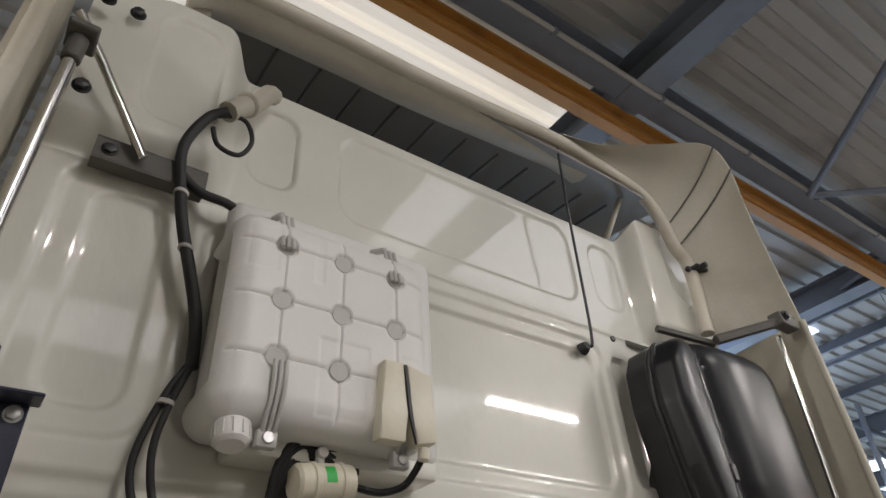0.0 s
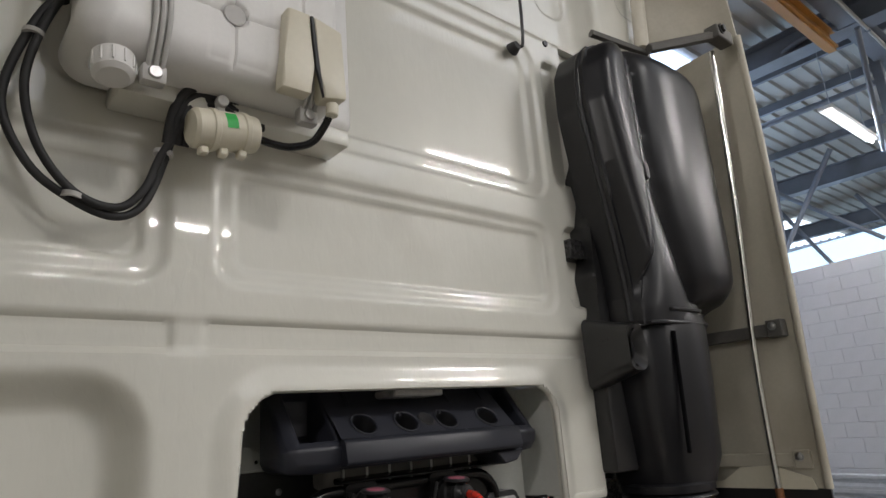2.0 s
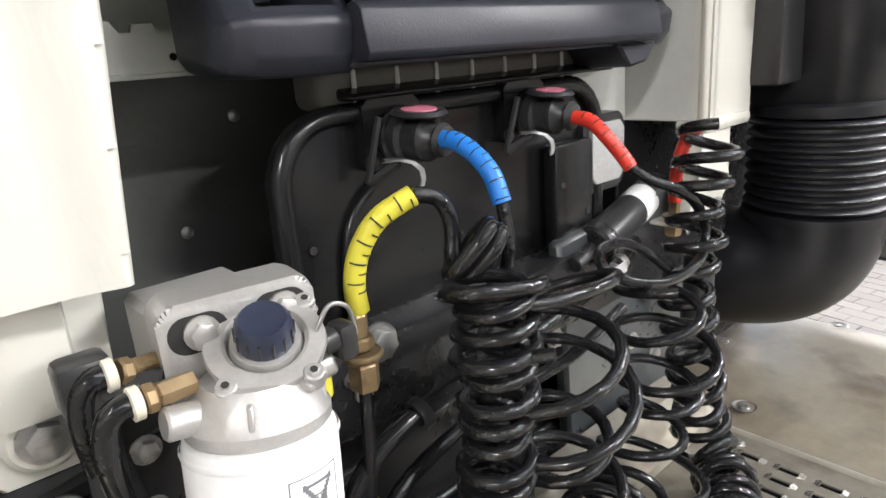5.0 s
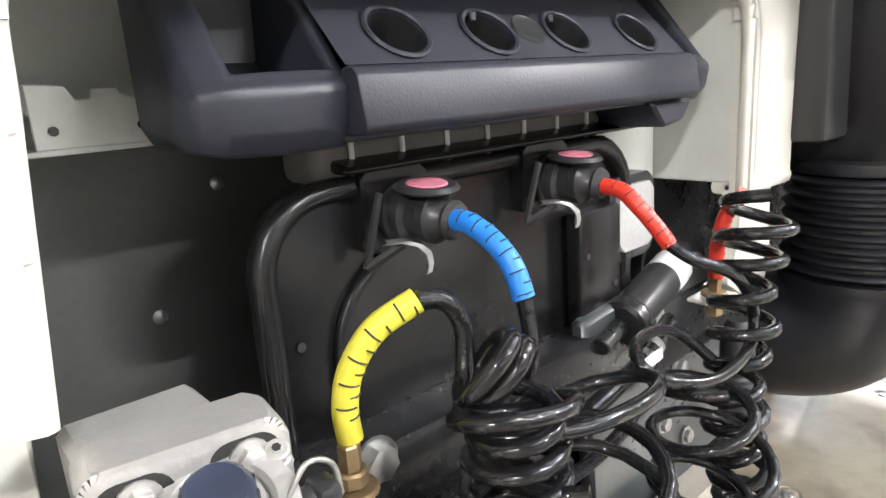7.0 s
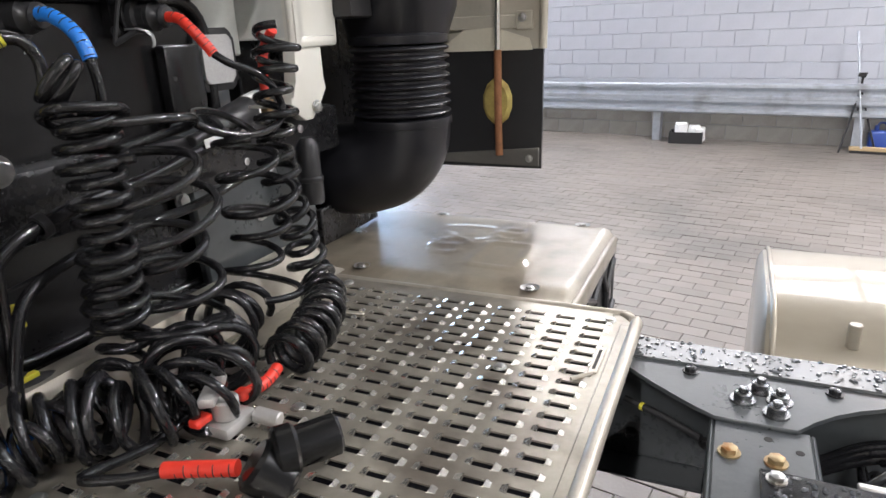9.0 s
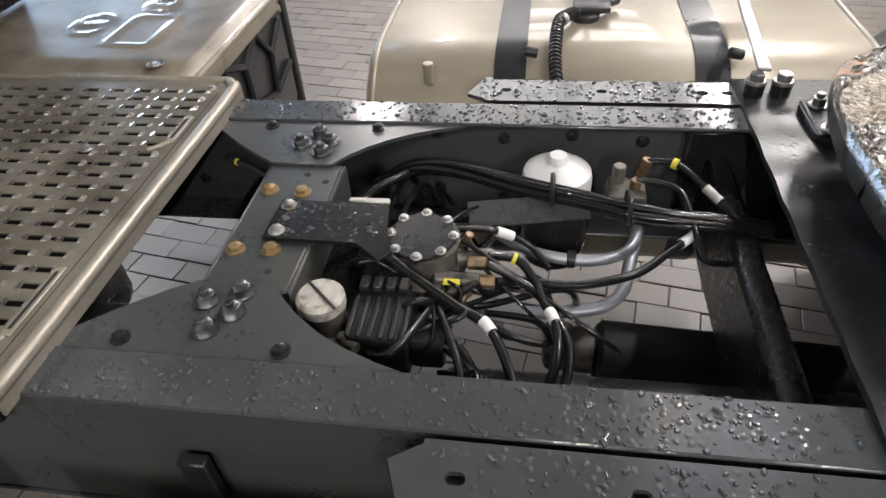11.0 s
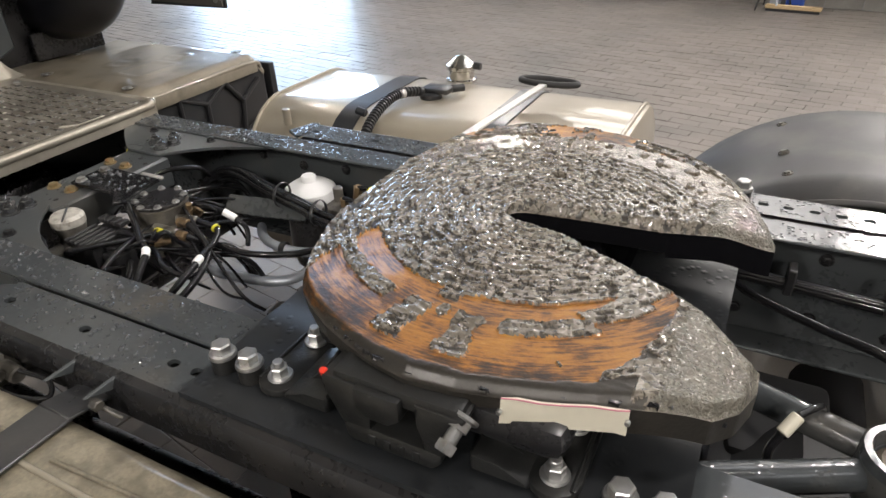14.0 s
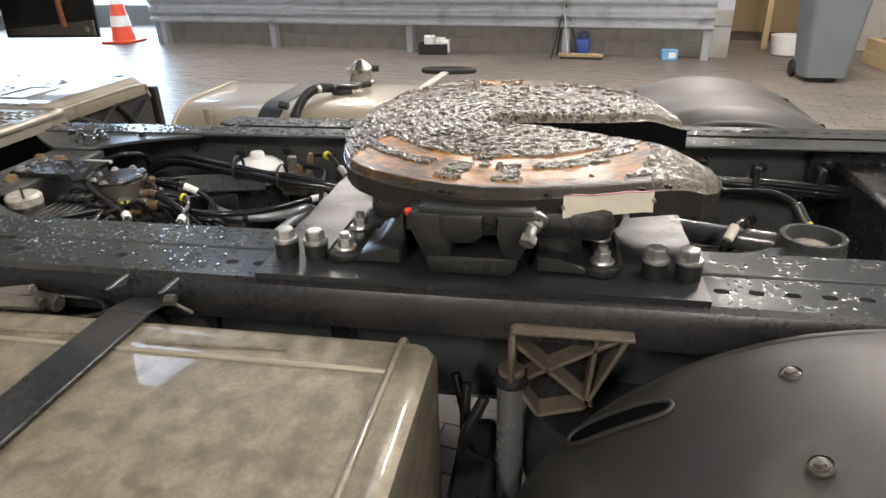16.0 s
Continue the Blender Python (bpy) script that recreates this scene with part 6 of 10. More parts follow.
def build_filter():
    f = thing("fuel_filter", "white cartridge fuel filter under a cast aluminium head", "filter", (-0.455, -0.11, 1.2))
    c = Vector((-0.452, -0.115, 0))
    tilt = Matrix.Translation((-0.455, -0.091, 1.446)) @ Vector((0, 0, 1)).rotation_difference(Vector((0.097, 0.092, 1))).to_matrix().to_4x4() @ Matrix.Diagonal((1.03, 1.03, 1, 1)) @ Matrix.Translation((-c.x, -c.y, -1.456))

    def axial(name, bm, material, parent, label=""):
        """A part that stands on the leaning axis of the filter."""
        return part(name, moved(bm, tilt), material, parent, label)

    axial("cartridge", lathe([(0, 1.247), (0.0425, 1.247), (0.0455, 1.25), (0.0455, 1.268), (0.0515, 1.274), (0.0525, 1.28), (0.0525, 1.448), (0.0505, 1.454), (0.046, 1.456), (0, 1.456)], c, n=36), WHITE, f)
    axial("seam", lathe([(0.053, 1.444), (0.054, 1.447), (0.053, 1.45)], c, n=36), WHITE, f)
    axial("bowl", lathe([(0, 1.185), (0.03, 1.187), (0.036, 1.195), (0.036, 1.245), (0, 1.245)], c, n=28), AMBER, f, "dark amber sediment bowl")
    axial("drain", join(rod(c + Vector((0, 0, 1.165)), c + Vector((0, 0, 1.187)), 0.012), rod(c + Vector((0.0, -0.03, 1.2)), c + Vector((0.0, -0.042, 1.2)), 0.008)), BLACKP, f)

    def wrap(a0, a1, z0, z1, r=0.0528):
        """A patch of the cartridge's skin between two angles, for the print."""
        bm = bmesh.new()
        n = max(2, int((a1 - a0) / 4))
        lo, hi = [], []
        for i in range(n + 1):
            a = radians(a0 + (a1 - a0) * i / n)
            lo.append(bm.verts.new((c.x + r * math.sin(a), c.y - r * math.cos(a), z0)))
            hi.append(bm.verts.new((c.x + r * math.sin(a), c.y - r * math.cos(a), z1)))
        for i in range(n):
            bm.faces.new((lo[i], lo[i + 1], hi[i + 1], hi[i]))
        return bm

    # print on the cartridge: a framed sign, rows of little frames and bars of text
    a = -8
    axial("print_frame", join(wrap(a - 2, a + 42, 1.432, 1.4328), wrap(a - 2, a + 42, 1.388, 1.3888), wrap(a - 2, a - 1, 1.388, 1.4328), wrap(a + 41, a + 42, 1.388, 1.4328)), INK, f)
    xs = []
    for i in range(14):
        u = i / 13
        for s in (1, -1):
            z = 1.395 + 0.03 * (u if s > 0 else 1 - u)
            xs.append(wrap(a + 8 + 24 * u, a + 11 + 24 * u, z - 0.0022, z + 0.0022))
    axial("print_cross", join(*xs), INK, f)
    axial("print_icon", join(wrap(a + 8, a + 34, 1.424, 1.4262), wrap(a + 10, a + 30, 1.416, 1.4172), wrap(a + 12, a + 16, 1.4, 1.416), wrap(a + 25, a + 29, 1.4, 1.416)), INK, f)
    for z in (1.368, 1.318):
        for k in range(6):
            b0 = -52 + k * 19
            axial("print_frame", join(wrap(b0, b0 + 16, z + 0.006, z + 0.0066), wrap(b0, b0 + 16, z - 0.0066, z - 0.006), wrap(b0, b0 + 0.8, z - 0.006, z + 0.006), wrap(b0 + 15.2, b0 + 16, z - 0.006, z + 0.006), wrap(b0 + 4, b0 + 12, z - 0.003, z - 0.001), wrap(b0 + 6, b0 + 10, z - 0.001, z + 0.003)), INK, f)
    axial("print_line", join(wrap(-60, 62, 1.3575, 1.3582), wrap(-60, 62, 1.328, 1.3287)), INK, f)
    for k in range(5):
        axial("print_bar", wrap(-5, 44 - 7 * (k % 3), 1.3425 - k * 0.0027, 1.3435 - k * 0.0027), INK, f)
        axial("print_bar", wrap(-58, -16 - 7 * (k % 2), 1.3505 - k * 0.0042, 1.352 - k * 0.0042), INK, f)
    for b0 in (-52, 4):
        for k in range(3):
            axial("print_mark", wrap(b0 + k * 13, b0 + 11 + k * 13, 1.296, 1.307), INKB if b0 > 0 else INK, f, "plain blue mark" if b0 > 0 else "plain black mark")
    # words on the print
    def words(text, size, a0, z):
        """Raised letters laid round the cartridge."""
        cu = bpy.data.curves.new("letters", "FONT")
        cu.body, cu.size = text, size
        ob = new("letters", cu)
        me = bpy.data.meshes.new_from_object(ob.evaluated_get(bpy.context.evaluated_depsgraph_get()))
        bpy.data.objects.remove(ob)
        bpy.data.curves.remove(cu)
        bm = bmesh.new()
        bm.from_mesh(me)
        bpy.data.meshes.remove(me)
        for v in bm.verts:
            a = radians(a0) + v.co.x / 0.0525
            v.co = Vector((c.x + 0.0529 * math.sin(a), c.y - 0.0529 * math.cos(a), z + v.co.y))
        return bm

    axial("lettering", words("Bowl", 0.0072, -4, 1.3512), INK, f)
    axial("lettering", words("INSTALLATION INSTRUCTIONS", 0.0036, -4, 1.3465), INK, f)
    # head
    lean = Matrix.Translation((-0.442, -0.094, 1.514)) @ Vector((0, 0, 1)).rotation_difference(Vector((-0.2, -0.5, 1))).to_matrix().to_4x4() @ Matrix.Translation((-c.x, -c.y, -1.512))

    def front(name, bm, material, parent, label=""):
        """A part on the forward-leaning axis of the head's pump."""
        return part(name, moved(bm, lean), material, parent, label)

    axial("head", join(lathe([(0, 1.456), (0.047, 1.456), (0.0495, 1.459), (0.0495, 1.466), (0.046, 1.47), (0.043, 1.48), (0.036, 1.492), (0, 1.497)], c, n=36), rod(c + Vector((0.03, 0, 1.478)), c + Vector((0.058, -0.004, 1.486)), 0.0105), rod(c + Vector((-0.03, 0, 1.474)), c + Vector((-0.062, 0.0, 1.476)), 0.0115)), CAST, f)
    front("pump_housing", lathe([(0, 1.462), (0.03, 1.462), (0.034, 1.484), (0.04, 1.487), (0.041, 1.494), (0.03, 1.497), (0.026, 1.494), (0.024, 1.502), (0, 1.502)], c, n=36), CAST, f)
    for an in (20, 110, 205, 285):
        front("screw_lug", moved(box(0.03, 0.05, -0.01, 0.01, 1.487, 1.4965, 0.004, 2), Matrix.Translation((c.x, c.y, 0)) @ Matrix.Rotation(radians(an), 4, "Z")), CAST, f)
    for an in (50, 240, 330):
        axial("head_fin", moved(box(0.034, 0.0465, -0.002, 0.002, 1.464, 1.486, 0.001), Matrix.Translation((c.x, c.y, 0)) @ Matrix.Rotation(radians(an), 4, "Z")), CAST, f)
    front("flange_ring", lathe([(0.027, 1.494), (0.0415, 1.494), (0.0425, 1.497), (0.0415, 1.5005), (0.03, 1.5015), (0.027, 1.499)], c, n=36), CAST, f)
    front("knob", lathe([(0, 1.5), (0.0195, 1.5), (0.0205, 1.503), (0.0195, 1.519), (0.016, 1.524), (0.013, 1.523), (0, 1.5225)], c, n=20), shade("blue_black_knob", (0.02, 0.026, 0.05), 0.35, var=0.15), f, "dark blue-black pump knob")
    for i in range(14):
        an = 2 * math.pi * i / 14
        p = c + Vector((math.cos(an), math.sin(an), 0)) * 0.0198
        front("knob_rib", rod(p + Vector((0, 0, 1.503)), p + Vector((0, 0, 1.517)), 0.0013, 5), BLACKP, f)
    for an in (20, 110, 205, 285):
        p = c + Vector((math.cos(radians(an)), math.sin(radians(an)), 0)) * 0.0445
        front("head_screw", join(rod(p + Vector((0, 0, 1.488)), p + Vector((0, 0, 1.502)), 0.0075, 14), rod(p + Vector((0, 0, 1.502)), p + Vector((0, 0, 1.5035)), 0.004, 6)), CAST, f)
        front("screw_socket", rod(p + Vector((0, 0, 1.5034)), p + Vector((0, 0, 1.5038)), 0.003, 6), DARK, f)
    yaw = Matrix.Translation((-0.442, -0.05, 0)) @ Matrix.Rotation(-0.14, 4, "Z")
    part("mounting_plate", moved(prism(rounded(-0.057, 0.057, 1.43, 1.536, 0.014), "y", -0.012, 0.03, 0.005, 2), yaw), CAST, f)
    part("mounting_arm", box(-0.49, -0.4, -0.03, 0.06, 1.44, 1.52, 0.006), CAST, f)
    for x, z in ((-0.03, 1.512), (0.03, 1.514)):
        part("bolt_slot", moved(prism(rounded(x - 0.021, x + 0.021, z - 0.014, z + 0.014, 0.0135), "y", -0.0128, -0.011, 0), yaw), DARK, f)
        part("bolt", moved(hexbolt((x + 0.002, -0.0128, z), (0, -1, 0), 0.0085, 0.01), yaw), CAST, f)
    def side(name, bm, material, parent, label=""):
        return part(name, moved(bm, Matrix.Translation((0.012, 0.045, 0))), material, parent, label)

    def low(name, bm, material, parent, label=""):
        return part(name, moved(bm, Matrix.Translation((-0.023, 0.005, -0.009))), material, parent, label)

    def right(name, bm, material, parent, label=""):
        return part(name, moved(bm, Matrix.Translation((-0.018, 0.027, 0.004))), material, parent, label)

    # fittings
    side("fitting", join(rod((-0.526, -0.122, 1.488), (-0.5, -0.12, 1.487), 0.0085, 6), rod((-0.534, -0.122, 1.488), (-0.526, -0.122, 1.488), 0.0105, 8)), BRASS, f, "brass hose fitting")
    side("fitting", join(rod((-0.53, -0.085, 1.495), (-0.505, -0.075, 1.49), 0.0085, 6), rod((-0.538, -0.087, 1.497), (-0.53, -0.085, 1.495), 0.0105, 8)), BRASS, f, "brass hose fitting")
    for p in ((-0.536, -0.122, 1.488), (-0.54, -0.088, 1.498)):
        p = Vector(p)
        side("hose_elbow", tube(smooth([p, p + Vector((-0.014, 0, 0)), p + Vector((-0.022, 0.004, -0.012)), p + Vector((-0.024, 0.01, -0.04)), p + Vector((-0.015, 0.04, -0.1))], 5), 0.0085, 9), HOSE, f)
        side("clip", lathe([(0.009, -0.004), (0.0115, -0.003), (0.0115, 0.003), (0.009, 0.004)], p + Vector((-0.003, 0, 0)), (1, 0, 0), 14), CREAM, f, "pale clip ring")
    right("sensor_plug", join(rod((-0.386, -0.125, 1.485), (-0.372, -0.126, 1.487), 0.01), box(-0.374, -0.358, -0.137, -0.114, 1.468, 1.497, 0.005, 2)), BLACKP, f)
    right("wire_clip", tube(smooth([(-0.392, -0.13, 1.495), (-0.378, -0.132, 1.515), (-0.362, -0.132, 1.508), (-0.357, -0.13, 1.485)], 5), 0.0018, 6), ZINC, f)
    right("tag", box(-0.395, -0.375, -0.12, -0.105, 1.435, 1.46, 0.003), YEL, f, "yellow tag")
    low("sensor_lead", tube(smooth([(-0.452, -0.14, 1.19), (-0.447, -0.15, 1.15), (-0.43, -0.15, 1.115), (-0.44, -0.15, 1.105), (-0.455, -0.15, 1.13), (-0.455, -0.14, 1.17)], 6), 0.0045, 7), HOSE, f)
    low("red_tab", box(-0.415, -0.4, -0.1, -0.09, 1.2, 1.212, 0.002), RED, f)
    f.location += Vector((0.011, -0.008, 0.009))


def sleeve(parent, pts, r, material, name="sleeve"):
    """A coloured kink guard: a tube cut by short alternate slits."""
    path = smooth(pts, 10)
    part(name, tube(path, r, 14), material, parent, material.name.replace("_", " "))
    m = len(path)
    for i in range(m // 5, m - 2, 3):
        t = (path[min(i + 1, m - 1)] - path[i - 1]).normalized()
        u = t.cross(Vector((0, 1, 0))).normalized()
        w = t.cross(u)
        base = 20 if i % 2 else 75
        arc = [path[i] + (u * math.cos(radians(base + a)) + w * math.sin(radians(base + a))) * (r + 0.0003) for a in range(0, 91, 15)]
        part("slit", tube(arc, 0.0007, 5), BLACKP, parent)


def build_hoses():
    # yellow service line
    y = thing("air_hose", "black spiral air hose with yellow kink guards", "hose", (-0.25, -0.06, 1.05), "trailer hoses")
    sleeve(y, [(-0.309, -0.033, 1.478), (-0.311, -0.034, 1.505), (-0.305, -0.039, 1.535), (-0.288, -0.049, 1.562), (-0.258, -0.061, 1.578)], 0.0100, YEL)
    part("fitting", join(rod((-0.313, -0.036, 1.478), (-0.312, -0.034, 1.455), 0.009, 6), rod((-0.312, -0.034, 1.455), (-0.312, -0.034, 1.442), 0.013, 8), rod((-0.312, -0.034, 1.44), (-0.312, -0.034, 1.434), 0.02, 18), rod((-0.311, -0.033, 1.43), (-0.31, -0.03, 1.4), 0.015, 6)), BRASS, y, "brass bulkhead fitting")
    part("pipe", tube(smooth([(-0.31, -0.03, 1.4), (-0.31, -0.02, 1.3), (-0.315, -0.01, 1.2), (-0.33, 0.0, 1.08)], 5), 0.0065, 8), HOSE, y)
    lead = [(-0.258, -0.061, 1.578), (-0.238, -0.068, 1.573), (-0.225, -0.072, 1.55), (-0.2298, -0.0763, 1.516), (-0.2461, -0.0889, 1.5071), (-0.252, -0.1089, 1.5189), (-0.2387, -0.1222, 1.5404), (-0.221, -0.1178, 1.55), (-0.2106, -0.0963, 1.5419), (-0.215, -0.0793, 1.5189), (-0.2328, -0.0852, 1.5027), (-0.238, -0.1089, 1.5086), (-0.2254, -0.1252, 1.5308), (-0.2099, -0.1192, 1.5426), (-0.2002, -0.0963, 1.5323), (-0.2017, -0.0793, 1.5123), (-0.215, -0.066, 1.488), (-0.238, -0.09, 1.484)]
    part("hose", tube(smooth(lead, 6), 0.0076, 10), HOSE, y)
    part("spiral", tube(coil([(-0.202, -0.096, 1.494), (-0.199, -0.096, 1.45), (-0.199, -0.095, 1.38), (-0.202, -0.09, 1.28), (-0.2, -0.08, 1.18)], lambda s: 0.035 + 0.003 * math.sin(9 * s), 12.5, 0.0076, 0.09, 3), 0.0076, 8), HOSE, y)
    # heap of yellow's spiral on the deck
    part("spiral", tube(coil([(-0.18, -0.06, 1.17), (-0.2, -0.06, 1.1), (-0.25, -0.08, 1.09), (-0.31, -0.09, 1.085), (-0.38, -0.085, 1.08), (-0.42, -0.06, 1.07)], 0.036, 9, 0.0076, 0.1, 8), 0.0076, 8), HOSE, y)
    sleeve(y, [(-0.442, -0.02, 1.085), (-0.49, -0.03, 1.075), (-0.54, -0.035, 1.068), (-0.59, -0.045, 1.062)], 0.0108, YEL)
    cp = thing("air_coupling", "grey cast air coupling with a yellow cap on the walkway", "coupling", (-0.64, -0.07, 1.03))
    part("body", join(moved(box(-0.05, 0.04, -0.035, 0.035, 0, 0.04, 0.01, 2), Matrix.Translation((-0.635, -0.075, 1.03)) @ Matrix.Rotation(0.3, 4, "Z")), rod((-0.65, -0.07, 1.06), (-0.652, -0.07, 1.095), 0.022), rod((-0.6, -0.05, 1.06), (-0.585, -0.045, 1.062), 0.018)), CASTD, cp)
    part("cap", rod((-0.655, -0.12, 1.045), (-0.65, -0.1, 1.045), 0.016), YEL, cp, "yellow cap")
    part("collar", rod((-0.61, -0.045, 1.075), (-0.59, -0.04, 1.075), 0.02, 8), YEL, cp, "yellow collar")
    sk = thing("cable_plug", "black trailer plug with a metal clip on the walkway", "plug", (-0.53, -0.11, 1.03))
    part("body", lathe([(0, 0), (0.024, 0), (0.026, 0.01), (0.026, 0.05), (0.03, 0.055), (0.03, 0.08), (0.027, 0.12), (0, 0.12)], (-0.575, -0.115, 1.058), (1, 0.25, 0.12), 22), PANELB, sk)
    part("clip", tube(smooth([(-0.46, -0.06, 1.06), (-0.45, -0.09, 1.085), (-0.47, -0.13, 1.085), (-0.5, -0.155, 1.05)], 6), 0.003, 6), ZINC, sk)
    # blue cable
    b = thing("coiled_cable", "black spiral cable with blue kink guards", "cable", (-0.1, -0.05, 1.05), "trailer hoses")
    sleeve(b, [(-0.148, 0.022, 1.608), (-0.148, -0.003, 1.607), (-0.145, -0.028, 1.594), (-0.143, -0.048, 1.574), (-0.142, -0.059, 1.547)], 0.0100, BLU)
    part("cable", tube(smooth([(-0.142, -0.059, 1.547), (-0.143, -0.066, 1.5), (-0.152, -0.058, 1.462), (-0.2, -0.05, 1.462), (-0.246, -0.08, 1.484), (-0.246, -0.118, 1.495), (-0.2, -0.138, 1.491), (-0.163, -0.128, 1.484), (-0.14, -0.09, 1.464), (-0.16, -0.055, 1.45), (-0.205, -0.055, 1.454), (-0.225, -0.1, 1.468), (-0.17, -0.14, 1.468), (-0.1, -0.148, 1.464), (-0.045, -0.13, 1.456), (-0.02, -0.09, 1.44), (-0.05, -0.045, 1.425), (-0.11, -0.03, 1.415)], 6), 0.0072, 10), HOSE, b)
    part("spiral", tube(coil([(-0.128, -0.1, 1.43), (-0.122, -0.1, 1.38), (-0.105, -0.095, 1.28), (-0.1, -0.09, 1.19), (-0.12, -0.09, 1.11)], lambda s: 0.078 - 0.012 * s + 0.007 * math.sin(7 * s + 1), 5.5, 0.0072, 0.2, 5, 20), 0.0072, 8), HOSE, b)
    part("spiral", tube(coil([(-0.12, -0.1, 1.1), (-0.16, -0.14, 1.095), (-0.2, -0.18, 1.09), (-0.26, -0.16, 1.085), (-0.3, -0.1, 1.085), (-0.36, -0.05, 1.08)], 0.05, 11, 0.0078, 0.16, 4, 18), 0.0078, 8), HOSE, b)
    sleeve(b, [(-0.335, -0.04, 1.075), (-0.37, -0.042, 1.068), (-0.4, -0.045, 1.062), (-0.435, -0.05, 1.06)], 0.0100, BLU)
    # red cable from the second socket
    r = thing("coiled_cable", "black spiral cable with red kink guards", "cable", (0.1, -0.05, 1.05), "trailer hoses")
    sleeve(r, [(0.079, 0.022, 1.605), (0.079, -0.008, 1.601), (0.08, -0.03, 1.584), (0.087, -0.047, 1.562), (0.093, -0.059, 1.543)], 0.0092, RED)
    part("cable", tube(smooth([(0.093, -0.059, 1.543), (0.108, -0.078, 1.526), (0.146, -0.1, 1.507), (0.18, -0.108, 1.475), (0.19, -0.112, 1.437), (0.15, -0.122, 1.415), (0.08, -0.122, 1.41), (0.02, -0.11, 1.424), (-0.012, -0.092, 1.446), (0.02, -0.066, 1.456), (0.09, -0.052, 1.444), (0.135, -0.06, 1.42), (0.14, -0.09, 1.4)], 7), 0.0068, 8), HOSE, r)
    part("spiral", tube(coil([(0.09, -0.11, 1.41), (0.088, -0.11, 1.36), (0.095, -0.105, 1.28), (0.09, -0.1, 1.2), (0.07, -0.1, 1.12)], lambda s: 0.056 + 0.007 * math.sin(8 * s), 5, 0.0068, 0.2, 9, 22), 0.0068, 8), HOSE, r)
    part("spiral", tube(coil([(0.06, -0.08, 1.11), (0.02, -0.09, 1.1), (-0.03, -0.1, 1.1), (-0.08, -0.14, 1.09), (-0.14, -0.2, 1.085), (-0.22, -0.21, 1.075)], 0.048, 9, 0.0074, 0.18, 12, 18), 0.0074, 8), HOSE, r)
    part("cable", tube(smooth([(-0.22, -0.2, 1.06), (-0.28, -0.19, 1.05), (-0.36, -0.16, 1.05), (-0.34, -0.21, 1.048), (-0.312, -0.256, 1.052)], 6), 0.0072, 8), HOSE, r)
    sleeve(r, [(-0.314, -0.252, 1.054), (-0.302, -0.285, 1.056), (-0.292, -0.315, 1.058), (-0.282, -0.345, 1.06)], 0.0108, RED)
    pg = thing("cable_plug", "round black trailer plug lying on the walkway", "plug", (-0.25, -0.38, 1.03))
    part("body", join(lathe([(0, 0), (0.03, 0), (0.036, 0.006), (0.036, 0.05), (0.03, 0.056), (0, 0.056)], (-0.272, -0.36, 1.066), (0.2, -0.35, -0.35), 26), rod((-0.255, -0.38, 1.07), (-0.232, -0.4, 1.07), 0.034, 22)), PANELB, pg)
    part("sleeve_end", lathe([(0, 0), (0.027, 0), (0.0275, 0.004), (0.0275, 0.06), (0.024, 0.064), (0.022, 0.05), (0, 0.05)], (-0.235, -0.392, 1.068), (0.75, -0.62, 0.03), 22), PANELB, pg)
    # red air hose at the right
    a = thing("air_hose", "black spiral air hose with red kink guards", "hose", (0.2, -0.08, 1.05), "trailer hoses")
    sleeve(a, [(0.229, -0.046, 1.47), (0.229, -0.047, 1.51), (0.232, -0.053, 1.545), (0.238, -0.062, 1.565), (0.236, -0.075, 1.578)], 0.0092, RED)
    part("fitting", join(rod((0.229, -0.046, 1.47), (0.229, -0.045, 1.452), 0.008, 6), rod((0.228, -0.045, 1.452), (0.228, -0.045, 1.446), 0.016, 16), rod((0.228, -0.045, 1.446), (0.227, -0.045, 1.42), 0.0115, 6)), BRASS, a, "brass bulkhead fitting")
    part("bracket", box(0.205, 0.262, -0.062, -0.02, 1.438, 1.444, 0.002), CAB, a)
    part("spiral", tube(coil([(0.212, -0.1, 1.58), (0.19, -0.1, 1.48), (0.176, -0.1, 1.39), (0.176, -0.1, 1.3), (0.2, -0.105, 1.22), (0.222, -0.1, 1.14), (0.225, -0.11, 1.1)], lambda s: 0.037 - 0.006 * math.sin(3.1 * s), 13, 0.0075, 0.1, 6), 0.0075, 8), HOSE, a)
    part("spiral", tube(coil([(0.225, -0.11, 1.1), (0.2, -0.15, 1.078), (0.14, -0.19, 1.074), (0.07, -0.22, 1.074), (0.0, -0.235, 1.074), (-0.04, -0.235, 1.07)], 0.036, 12, 0.0078, 0.08, 7), 0.0078, 8), HOSE, a)
    sleeve(a, [(-0.06, -0.235, 1.062), (-0.09, -0.24, 1.058), (-0.115, -0.237, 1.056), (-0.14, -0.23, 1.056)], 0.0100, RED)
    rc = thing("air_coupling", "grey cast air coupling with red tabs on the walkway", "coupling", (-0.18, -0.24, 1.03))
    part("body", join(box(-0.215, -0.15, -0.265, -0.21, 1.03, 1.05, 0.006, 2), rod((-0.185, -0.24, 1.05), (-0.185, -0.24, 1.082), 0.02), moved(box(-0.05, 0.03, -0.012, 0.012, 0, 0.016, 0.005, 2), Matrix.Translation((-0.18, -0.22, 1.085)) @ Matrix.Rotation(0.5, 4, "Z")), rod((-0.155, -0.31, 1.04), (-0.16, -0.27, 1.045), 0.012)), CAST, rc)
